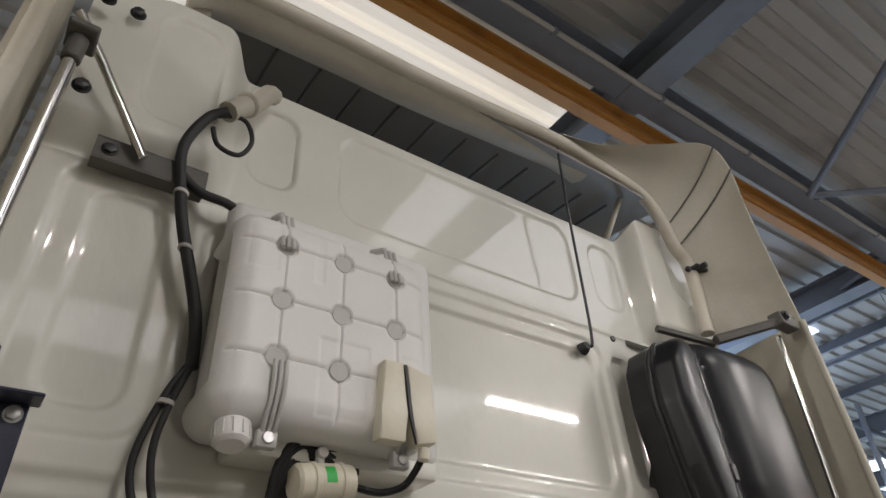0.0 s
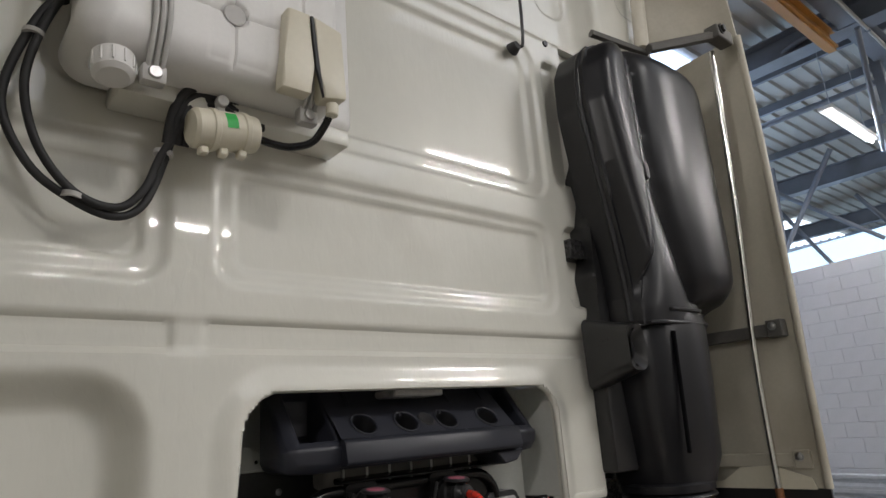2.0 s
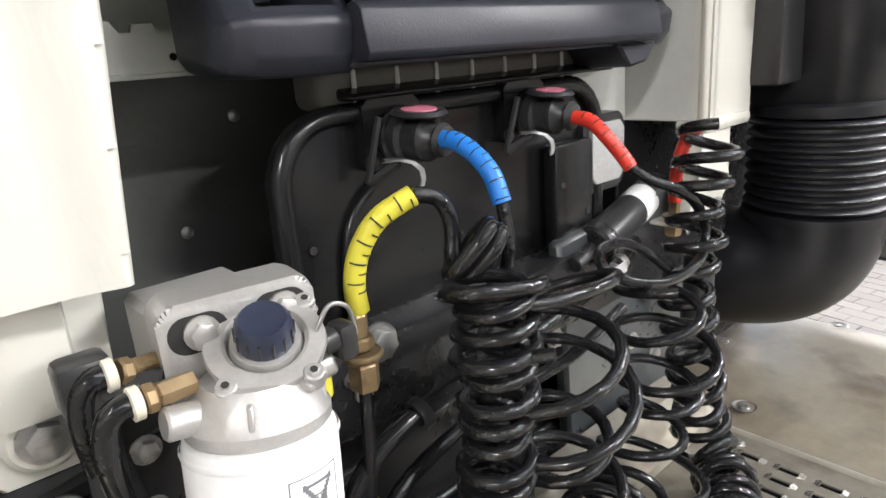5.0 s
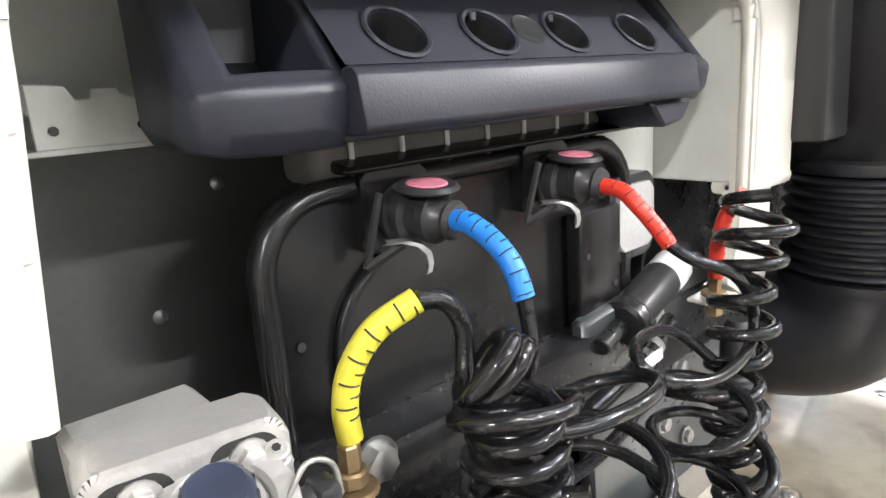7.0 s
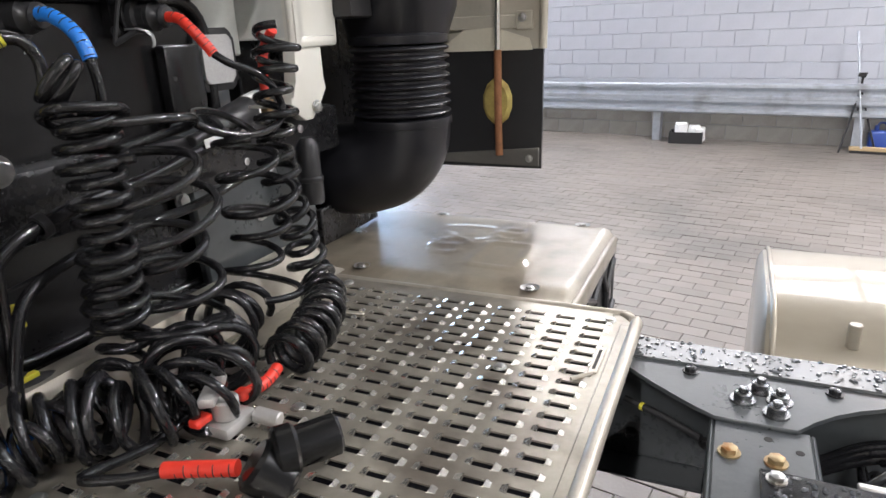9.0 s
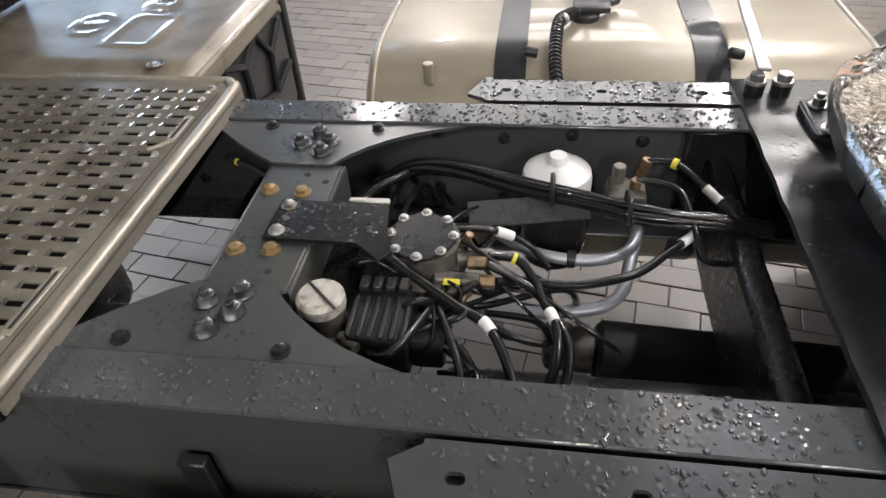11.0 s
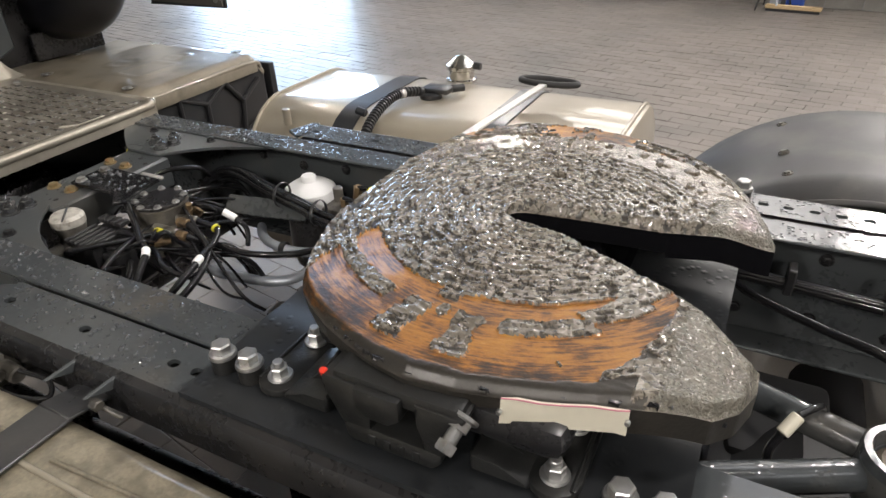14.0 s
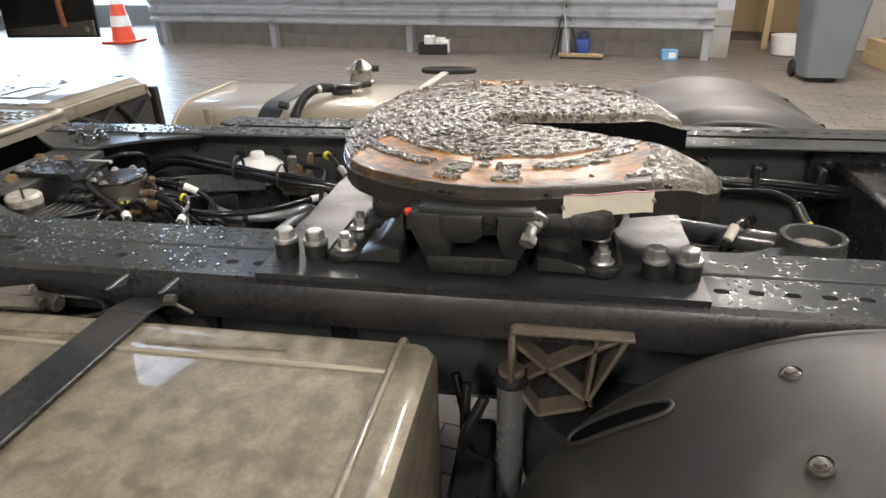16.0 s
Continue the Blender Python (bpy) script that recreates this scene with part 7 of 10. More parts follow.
    for tb in (box(-0.235, -0.205, -0.235, -0.215, 1.055, 1.068, 0.003), box(-0.15, -0.13, -0.24, -0.22, 1.05, 1.066, 0.003)):
        part("tab", tb, RED, rc, "red tab")
    # cables and pipes running behind the spirals
    k = thing("cable_run", "thick black cables tied across behind the spiral hoses", "cable", (0, 0.0, 1.1))
    part("cable", tube(smooth([(0.2, 0.0, 1.41), (0.1, -0.02, 1.39), (-0.05, -0.02, 1.36), (-0.2, -0.02, 1.345), (-0.3, -0.015, 1.31), (-0.35, -0.01, 1.23), (-0.37, -0.02, 1.15)], 6), 0.011, 8), HOSE, k)
    part("cable", tube(smooth([(0.2, 0.02, 1.3), (0.05, 0.0, 1.285), (-0.12, 0.0, 1.28), (-0.27, -0.01, 1.25), (-0.32, -0.02, 1.17), (-0.34, -0.03, 1.09)], 6), 0.009, 8), HOSE, k)
    part("cable", tube(smooth([(-0.3, 0.03, 1.25), (-0.33, 0.02, 1.19), (-0.31, 0.01, 1.13), (-0.25, 0.01, 1.1)], 6), 0.013, 8), RUBBER, k)
    part("ring", lathe([(0.012, -0.006), (0.018, -0.006), (0.018, 0.006), (0.012, 0.006), (0.012, -0.006)], (-0.24, -0.02, 1.335), (1, 0, 0.3), 14), BLACKP, k)
    part("tag", moved(box(-0.03, 0.03, -0.001, 0.001, -0.008, 0.008, 0.0005), Matrix.Translation((0.096, -0.034, 1.397)) @ Matrix.Rotation(-0.1, 4, "Y")), WHITE, k, "white cable tag")
    for p in ((0.115, -0.02, 1.392), (0.14, -0.015, 1.398), (-0.36, -0.015, 1.2)):
        part("collar", rod(Vector(p) - Vector((0.006, 0, 0.002)), Vector(p) + Vector((0.006, 0, 0.002)), 0.0125, 10), ZINC, k)
    for p in ((-0.29, 0.02, 1.225), (-0.29, 0.015, 1.2), (-0.3, -0.0, 1.13)):
        part("clip", moved(box(-0.014, 0.014, -0.006, 0.006, -0.004, 0.004, 0.001), Matrix.Translation(p)), YEL, k, "yellow clip")


build_bay()
build_filter()
build_hoses()


# ---- walkway and covers ----
def slotted_deck(x0, x1, y0, y1, z, thick=0.003):
    """A plate with staggered rows of oblong slots running along y; each row is a band across x."""
    bm = bmesh.new()
    px, py, hw, hl = 0.0338, 0.0602, 0.006, 0.0158
    nrow = int((x1 - x0 - 0.05) / px)
    start = x0 + (x1 - x0 - nrow * px) / 2
    xs, ys = [x0], [y0, y0 + 0.02]
    for i in range(nrow):
        c = start + (i + 0.5) * px
        xs += [c - hw, c + hw]
    xs += [start + nrow * px, x1]
    y = y0 + 0.0405
    while y + hl < y1 - 0.02:
        ys += [y - hl, y + hl]
        y += py
    ys.append(y1)
    v = [[bm.verts.new((x, y, z)) for y in ys] for x in xs]
    low = {}

    def under(i, j):
        if (i, j) not in low:
            low[i, j] = bm.verts.new((xs[i], ys[j], z - thick))
        return low[i, j]

    for i in range(len(xs) - 1):
        for j in range(len(ys) - 1):
            if i % 2 == 1 and i < 2 * nrow and j % 2 == 0 and 2 <= j < len(ys) - 2:  # a slot: only its walls
                ring = ((i, j), (i + 1, j), (i + 1, j + 1), (i, j + 1))
                for (p, q), (r, t) in zip(ring, ring[1:] + ring[:1]):
                    bm.faces.new((v[p][q], v[r][t], under(r, t), under(p, q)))
            elif not (i == len(xs) - 2 and j == 0):
                bm.faces.new((v[i][j], v[i + 1][j], v[i + 1][j + 1], v[i][j + 1]))
    return bm


def slot_lips(x0, x1, y0, y1, z):
    """The small burrs raised at both ends of each slot of a deck plate."""
    rnd = random.Random(41)
    bm = bmesh.new()
    px, py, hw, hl = 0.0338, 0.0602, 0.006, 0.0158
    nrow = int((x1 - x0 - 0.05) / px)
    start = x0 + (x1 - x0 - nrow * px) / 2
    for i in range(nrow):
        c = start + i * px + px / 2
        y = y0 + 0.0405
        while y + hl < y1 - 0.02:
            for s in (-1, 1):
                e = y + s * hl
                w = hw * rnd.uniform(1.0, 1.25)
                h, g = rnd.uniform(0.0024, 0.0036), rnd.uniform(0.007, 0.0105)
                v = [bm.verts.new(q) for q in ((c - w, e, z + h), (c + w, e, z + h), (c + w * 0.85, e + s * g, z), (c - w * 0.85, e + s * g, z), (c - w * 1.3, e - s * 0.003, z), (c + w * 1.3, e - s * 0.003, z), (c - hw, e, z), (c + hw, e, z))]
                bm.faces.new((v[0], v[1], v[2], v[3]))
                bm.faces.new((v[0], v[3], v[4]))
                bm.faces.new((v[1], v[5], v[2]))
                bm.faces.new((v[0], v[6], v[7], v[1]))
            y += py
    return bm


def build_walkway():
    w = thing("walkway", "worn perforated aluminium walkway plate behind the cab", "walkway", (0, -0.4, 0.99), "walkway plates")
    part("plate", slotted_deck(-0.418, 0.4, -0.712, -0.045, 1.026), DECK, w)
    tagged(part("slot_burring", slot_lips(-0.418, 0.4, -0.712, -0.045, 1.026), LIP, w), kind="stuff")
    part("edge", tube(smooth([(-0.418, -0.705, 1.018), (-0.418, -0.725, 1.02), (-0.40, -0.738, 1.021), (0.0, -0.738, 1.021), (0.345, -0.738, 1.021), (0.376, -0.731, 1.021), (0.396, -0.712, 1.02), (0.403, -0.682, 1.019), (0.403, -0.3, 1.018), (0.403, -0.05, 1.018)], 4), 0.012, 10), TOE, w, "worn bright rolled edge")
    part("skirt", box(-0.41, 0.39, -0.742, -0.738, 0.985, 1.02, 0.001), TOE, w)
    part("filler_strip", box(-0.41, 0.35, -0.736, -0.711, 1.02, 1.0255, 0.002), DECK, w)
    part("corner_plate", prism([(0.349, -0.692), (0.349, -0.736), (0.375, -0.73), (0.394, -0.711), (0.401, -0.692)], "z", 1.018, 1.0252, 0.001), DECK, w)
    for a, b in ((-0.32, -0.19), (0.15, 0.24)):
        part("stiffener", join(box(a, b, -0.706, -0.69, 1.026, 1.0295, 0.0015), rod((a, -0.698, 1.0275), (a - 0.03, -0.67, 1.0275), 0.004, 8)), TOE, w)
        part("long_slot", box(a + 0.01, b - 0.01, -0.7005, -0.695, 1.0292, 1.0298, 0), DARK, w)
    rnd = random.Random(21)
    for k in range(26):
        x, y = -0.0946 + 0.0338 * rnd.randint(-8, 12), -0.4625 + 0.0602 * rnd.randint(-3, 6)
        # Flat discs: the dark of each hole is only their colour.
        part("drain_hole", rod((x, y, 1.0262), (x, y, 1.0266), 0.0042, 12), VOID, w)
    for x, y in ((-0.335, -0.68), (0.36, -0.69), (-0.39, -0.11), (0.37, -0.1), (-0.1, -0.3), (0.12, -0.55), (0.0, -0.12), (-0.27, -0.24)):
        part("screw", hexbolt((x, y, 1.026), (0, 0, 1), 0.008, 0.005), ZINC, w)
    # Added black sheet close under the deck paints the dark inside the slots.
    part("underlay", box(-0.4, 0.39, -0.71, -0.05, 1.015, 1.0225, 0), VOID, w, "added black sheet that paints the dark below the slots")
    part("support", box(-0.4, -0.37, -0.71, -0.05, 0.95, 1.0145, 0.002), BLACK, w)
    part("support", box(0.35, 0.38, -0.69, -0.05, 0.95, 1.0145, 0.002), BLACK, w)
    part("insert_bar", moved(box(-0.006, 0.006, -0.055, 0.055, 1.027, 1.031, 0.002), Matrix.Translation((0.22, -0.17, 0)) @ Matrix.Rotation(0.15, 4, "Z")), TOE, w)
    v = thing("walkway", "worn perforated aluminium walkway plate beside the frame", "walkway", (-0.7, -0.3, 0.99), "walkway plates")
    part("plate", slotted_deck(-0.97, -0.434, -0.6, -0.045, 1.026), DECK, v)
    tagged(part("slot_burring", slot_lips(-0.97, -0.434, -0.6, -0.045, 1.026), LIP, v), kind="stuff")
    part("edge", tube([(-0.434, -0.045, 1.018), (-0.434, -0.59, 1.018), (-0.45, -0.606, 1.018), (-0.95, -0.606, 1.018), (-0.97, -0.59, 1.018)], 0.0075, 8), TOE, v)
    # Same added sheet, painting the dark under the second plate.
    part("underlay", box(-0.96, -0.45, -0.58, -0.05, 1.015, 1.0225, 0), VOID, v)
    for x, y in ((-0.47, -0.1), (-0.47, -0.5), (-0.9, -0.3)):
        part("screw", hexbolt((x, y, 1.026), (0, 0, 1), 0.008, 0.005), ZINC, v)
    t = thing("toe_board", "bent dull aluminium toe board along the walkway", "toe board", (0, 0, 1.02), "toe boards")
    rows = []
    for i in range(25):
        x = -0.36 + 0.8 * i / 24
        up = 0.085 * sst(0.44, 0.36, x)
        rows.append([(x, -0.045, 1.027), (x, -0.035, 1.03), (x, -0.02, 1.03 + up * 0.8), (x, -0.012, 1.03 + up), (x, 0.03, 1.032 + up)])
    part("board", sheet(rows, (0, 0.004, -0.004)), TOE, t)
    t = thing("toe_board", "bent dull aluminium toe board curving down at its end", "toe board", (-0.6, 0, 1.02), "toe boards")
    rows = []
    for i in range(31):
        x = -0.95 + 0.56 * i / 30
        up = 0.09 * sst(-0.82, -0.55, x) + 0.008
        y = -0.05 + 0.05 * sst(-0.55, -0.4, x)
        rows.append([(x, y - 0.01, 1.027), (x, y, 1.03), (x, y + 0.02, 1.03 + up * 0.85), (x, y + 0.028, 1.03 + up), (x, y + 0.06, 1.032 + up)])
    part("board", sheet(rows, (0, 0.004, -0.004)), TOE, t)
    part("cable_hole", lathe([(0, 0.002), (0.032, 0.002), (0.034, 0)], (-0.47, -0.02, 1.075), (0, -1, 0.3), 20), DARK, t)
    # cover with pressed emblems
    c = thing("side_cover", "dirty beige pressed metal cover with round emblems", "cover", (0.75, -0.25, 0.98))
    rows = []
    x0, x1, y0, y1 = 0.43, 1.04, -0.59, 0.16
    for j in range(61):
        row = []
        y = y0 + (y1 - y0) * j / 60
        for i in range(51):
            x = x0 + (x1 - x0) * i / 50
            xx = x
            z = 1.003 + 0.01 * sst(0.03, 0.1, x - x0)
            e = x1 - x
            f = y - y0
            z -= 0.05 * (1 - sst(0.0, 0.05, e)) + 0.02 * (1 - sst(0.0, 0.02, f))
            for cx, cy, r in ((0.72, -0.2, 0.062), (0.86, -0.33, 0.05)):
                d = math.hypot((x - cx), (y - cy) * 1.3)
                z += 0.004 * sst(0.009, 0.003, abs(d - r)) + 0.003 * sst(0.02, 0.012, abs(x - cx)) * sst(0.04, 0.03, abs(y - cy))
            z += 0.0035 * sst(0.012, 0.006, abs(rrect(x, y, 0.6, 0.78, -0.42, -0.3, 0.02)))
            z += 0.002 * noise.noise((x * 6, y * 6, 1.0))
            row.append((xx, y, z))
        rows.append(row)
    part("plate", sheet(rows, (0, 0, -0.02)), COVER, c)
    part("rear_lip", join(box(0.45, 1.0, -0.6, -0.585, 0.945, 0.985, 0.005, 2), tube(smooth([(0.46, -0.59, 0.985), (0.95, -0.592, 0.985), (1.02, -0.585, 0.96), (1.05, -0.55, 0.94)], 4), 0.009, 8)), COVER, c)
    for x, y in ((0.5, -0.49), (0.51, -0.05), (1.0, -0.5), (0.99, -0.06), (0.75, 0.1)):
        part("screw", join(lathe([(0.02, 0.004), (0.022, 0.006), (0.015, 0.002), (0, 0.001)], (x, y, 1.008), n=18), hexbolt((x, y, 1.01), (0, 0, 1), 0.008, 0.006)), ZINC, c)
    s = thing("step_box", "black ribbed plastic box under the beige cover", "box", (0.8, -0.25, 0.62))
    part("body", box(0.47, 1.06, -0.585, 0.15, 0.62, 0.978, 0.03, 3), BLACKP, s)
    # Added unseen panel that blocks side light from the floor below.
    part("side_skirt", box(1.085, 1.12, -0.58, 0.15, 0.24, 0.955, 0.01, 2), BLACKP, s)
    ribs = [((0.6, 0.95), (0.72, 0.9)), ((0.72, 0.9), (0.82, 0.95)), ((0.72, 0.9), (0.72, 0.78)), ((0.82, 0.95), (0.9, 0.86)), ((0.9, 0.86), (1.0, 0.92)), ((0.9, 0.86), (0.88, 0.74)), ((0.6, 0.8), (0.72, 0.78)), ((0.72, 0.78), (0.88, 0.74)), ((0.88, 0.74), (1.02, 0.78)), ((0.62, 0.66), (0.72, 0.78)), ((0.6, 0.95), (0.6, 0.66))]
    for (xa, za), (xb, zb) in ribs:
        part("rib", rod((xa, -0.592, za), (xb, -0.592, zb), 0.009, 8), BLACKP, s)


# ---- frame ----
def build_frame():
    for sx, lab in ((-1, "near"), (1, "far")):
        r = thing("frame_rail", "dark grey painted steel frame rail, wet with drops", "frame rail", (sx * 0.34, -1.6, 0.73), "frame rails")
        a, b = sorted((sx * 0.3, sx * 0.382))
        part("top_flange", box(a, b, -3.7, 0.1, 0.984, 0.992, 0.003), FRAMEW, r)
        water_drops(r, [(a + 0.004, b - 0.004, -1.74, -0.74, 0.992)], 420 + sx, 0.0014, 0.0046)
        wx = sx * 0.378
        a2, b2 = sorted((wx, wx - sx * 0.008))
        part("web", box(a2, b2, -3.7, 0.1, 0.73, 0.984, 0.002), FRAME, r)
        part("bottom_flange", box(a, b, -3.7, 0.1, 0.722, 0.73, 0.003), FRAME, r)
        for k in range(22):
            y = -0.6 - k * 0.14
            for z in (0.93, 0.79):
                part("rivet", hexbolt((wx - sx * 0.009, y, z - 0.01 * (k % 2)), (-sx, 0, 0), 0.009, 0.009), BLACK, r)
        # outer angle with slotted top
        g = thing("side_angle", "dark grey wet steel angle with oblong holes", "frame angle", (sx * 0.44, -2.3, 0.9), "side angles")
        holes = [(-y, 0.0, 0.011, 0.008) for y in (-1.30, -1.494, -1.691, -1.738)] + [(2.43 + 0.047 * k, 0.0, 0.0105, 0.007) for k in range(22)]
        top = holed_plate(holes, 1.26, 3.55, -0.045, 0.045, 0.008)
        bmesh.ops.remove_doubles(top, verts=top.verts, dist=1e-5)
        m = Matrix(((0, sx, 0, sx * 0.437), (-1, 0, 0, 0), (0, 0, 1, 0.9935), (0, 0, 0, 1)))
        part("top", moved(top, m), FRAMEW, g)
        prof = [(sx * 0.482, 0.9935), (sx * 0.495, 0.989), (sx * 0.503, 0.975), (sx * 0.504, 0.93), (sx * 0.495, 0.93), (sx * 0.494, 0.975), (sx * 0.482, 0.985)]
        # The side takes the darker black, the top the frame grey.
        part("side", prism(prof, "y", -3.55, -1.27, 0), BLACK, g)
        edge = sorted((sx * 0.395, sx * 0.48))
        water_drops(g, [(*edge, -1.29, -1.27, 0.9935), (*edge, -1.48, -1.32, 0.9935), (*edge, -1.68, -1.51, 0.9935), (*edge, -2.41, -1.76, 0.9935)], 460 + sx, 0.0014, 0.0046)
        # Added dark strip that paints the shade below the angle's holes.
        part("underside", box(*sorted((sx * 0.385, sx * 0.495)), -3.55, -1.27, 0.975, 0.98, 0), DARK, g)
        part("end_point", prism([(sx * 0.39, -1.27), (sx * 0.5, -1.27), (sx * 0.495, -1.25), (sx * 0.42, -1.22)], "z", 0.984, 0.993, 0.002), FRAMEW, g)
    x = thing("frame_crossmember", "dark grey bolted crossmember plate between the frame rails", "crossmember", (0, -0.95, 0.9))
    curve = []

    def arc(xa, ya, xb, yb, bend):
        out = []
        for i in range(7):
            t = i / 6
            mx, my = (xa + xb) / 2 + bend[0], (ya + yb) / 2 + bend[1]
            out.append(((1 - t) ** 2 * xa + 2 * t * (1 - t) * mx + t * t * xb, (1 - t) ** 2 * ya + 2 * t * (1 - t) * my + t * t * yb))
        return out

    for sx in (-1, 1):
        poly = [(sx * 0.155, -0.885)] + arc(sx * 0.155, -0.885, sx * 0.305, -0.70, (-sx * 0.012, 0.008))[1:] + arc(sx * 0.302, -1.23, sx * 0.155, -1.0, (sx * 0.03, 0.05))
        part("gusset", prism(poly if sx < 0 else poly[::-1], "z", 0.979, 0.9865, 0.0015), FRAME, x)
    for px, py in ((-0.2, -0.913), (-0.18, -0.959), (-0.219, -0.959), (-0.254, -0.934), (0.216, -0.925), (0.255, -0.951), (0.227, -0.978), (0.19, -0.972)):
        p = (px, py, 0.9865)
        part("bolt", join(hexbolt(p, (0, 0, 1), 0.013, 0.016), rod(Vector(p) + Vector((0, 0, 0.014)), Vector(p) + Vector((0, 0, 0.024)), 0.007, 10)), WETSTEEL, x)
    for px, py in ((-0.278, -0.821), (-0.281, -1.05), (0.282, -0.843), (0.283, -1.06)):
        part("bolt", hexbolt((px, py, 0.9865), (0, 0, 1), 0.009, 0.01), BLACK, x)
    # Added black sheet that hides the bright floor below the crossmember.
    part("lower_tray", box(-0.3, 0.3, -1.14, -0.88, 0.76, 0.775, 0.004), BLACK, x)
    part("plate", box(-0.165, 0.165, -1.018, -0.885, 0.972, 0.979, 0.003), FRAME, x)
    part("plate_flange", box(-0.165, 0.165, -1.024, -1.017, 0.9, 0.978, 0.003), FRAME, x)
    part("plate_flange", box(-0.165, 0.165, -0.886, -0.879, 0.9, 0.978, 0.003), FRAME, x)
    for px, py in ((0.078, -0.908), (0.075, -0.968), (-0.08, -0.906), (-0.077, -0.964)):
        part("nut", join(hexbolt((px, py, 0.979), (0, 0, 1), 0.0105, 0.011)), GOLD, x)
    for px, py in ((0.13, -0.96), (-0.125, -0.975), (0.11, -1.0)):
        part("hole", rod((px, py, 0.9788), (px, py, 0.9796), 0.006, 14), DARK, x)
    c = thing("rear_crossmember", "dark steel crossmember deep between the frame rails", "crossmember", (0, -2.9, 0.75))
    part("beam", box(-0.37, 0.37, -2.95, -2.85, 0.72, 0.95, 0.01), BLACK, c)
    for sx in (-1, 1):
        part("end_plate", box(*sorted((sx * 0.345, sx * 0.369)), -3.0, -2.8, 0.74, 0.975, 0.006), BLACK, c)
        for dy in (-0.06, 0.0, 0.06):
            part("bolt", hexbolt((sx * 0.344, -2.9 + dy, 0.94), (-sx, 0, 0), 0.011, 0.012), BLACK, c)
    c = thing("middle_crossmember", "dark steel crossmember ahead of the fifth wheel", "crossmember", (0, -1.72, 0.72))
    part("beam", box(-0.37, 0.37, -1.75, -1.7, 0.72, 0.9, 0.01), BLACK, c)
    for sx in (-1, 1):
        part("end_plate", box(*sorted((sx * 0.345, sx * 0.369)), -1.79, -1.66, 0.735, 0.96, 0.006), BLACK, c)


def build_valves():
    v = thing("brake_valve_plate", "black wet bracket plate bolted on the crossmember", "bracket", (-0.01, -1.04, 0.98))
    part("plate", prism([(0.04, -0.945), (0.038, -1.135), (-0.03, -1.14), (-0.08, -1.16), (-0.1, -1.14), (-0.062, -1.1), (-0.062, -0.945)], "z", 0.984, 0.992, 0.002), shade("wet_black_plate", (0.014, 0.014, 0.015), 0.18, var=0.2, drops=55.0), v)
    for p in ((0.02, -0.965), (-0.045, -0.965)):
        part("bolt", hexbolt((*p, 0.992), (0, 0, 1), 0.009, 0.009), ZINC, v)
    water_drops(v, [(-0.055, 0.033, -1.13, -0.95, 0.992)], 110, 0.0012, 0.0042)
    part("spacer", box(0.044, 0.056, -1.13, -1.06, 0.982, 0.99, 0.002), CAST, v)
    m = thing("brake_valve", "cast brake valve block with a black bolted lid", "valve", (-0.02, -1.2, 0.88))
    ring = [(-0.02 + 0.062 * math.cos(radians(a)), -1.195 + 0.058 * math.sin(radians(a))) for a in range(0, 360, 45)]
    part("lid", prism(ring, "z", 0.97, 0.978, 0.002), BLACK, m)
    for x, y in ring[::1]:
        part("screw", hexbolt((-0.02 + (x + 0.02) * 0.88, -1.195 + (y + 1.195) * 0.88, 0.978), (0, 0, 1), 0.006, 0.006), ZINC, m)
    part("body", join(lathe([(0, 0.86), (0.055, 0.86), (0.06, 0.88), (0.058, 0.955), (0.062, 0.97), (0, 0.97)], (-0.02, -1.195, 0), n=16), box(-0.1, 0.0, -1.26, -1.17, 0.87, 0.93, 0.012, 2), rod((-0.07, -1.22, 0.93), (-0.07, -1.29, 0.93), 0.013), rod((-0.03, -1.25, 0.94), (-0.02, -1.3, 0.94), 0.012)), CASTD, m)
    for p, q in (((-0.07, -1.29, 0.93), (-0.07, -1.315, 0.93)), ((-0.045, -1.27, 0.945), (-0.045, -1.3, 0.945)), ((-0.1, -1.24, 0.91), (-0.12, -1.25, 0.91))):
        part("fitting", rod(p, q, 0.011, 6), OLDBRASS, m, "brass fitting")
    part("tab", box(-0.09, -0.062, -1.262, -1.235, 0.935, 0.94, 0.002), YEL, m, "yellow tag")
    e = thing("valve_module", "black finned electronic valve module in the frame", "valve", (-0.16, -1.15, 0.85))
    part("body", box(-0.215, -0.11, -1.2, -1.11, 0.86, 0.945, 0.008, 2), BLACKP, e)
    part("plug_block", box(-0.2, -0.15, -1.25, -1.2, 0.87, 0.93, 0.006, 2), BLACKP, e)
    for k in range(6):
        part("fin", box(-0.215, -0.135, -1.2 + k * 0.016, -1.192 + k * 0.016, 0.944, 0.953, 0.002), BLACKP, e)
    for k in range(4):
        part("socket", box(-0.13 + 0.0, -0.105, -1.19 + k * 0.02, -1.176 + k * 0.02, 0.953, 0.965, 0.002), BLACKP, e)
    p = thing("transfer_pump", "cast metal transfer pump with a round cap in the frame", "pump", (-0.167, -1.07, 0.86))
    part("cap_strap", moved(box(-0.045, 0.036, -0.0022, 0.0022, 0.984, 0.987, 0.001), Matrix.Translation((-0.167, -1.069, 0)) @ Matrix.Rotation(0.8, 4, "Z")), BLACKP, p, "black strap over the cap")
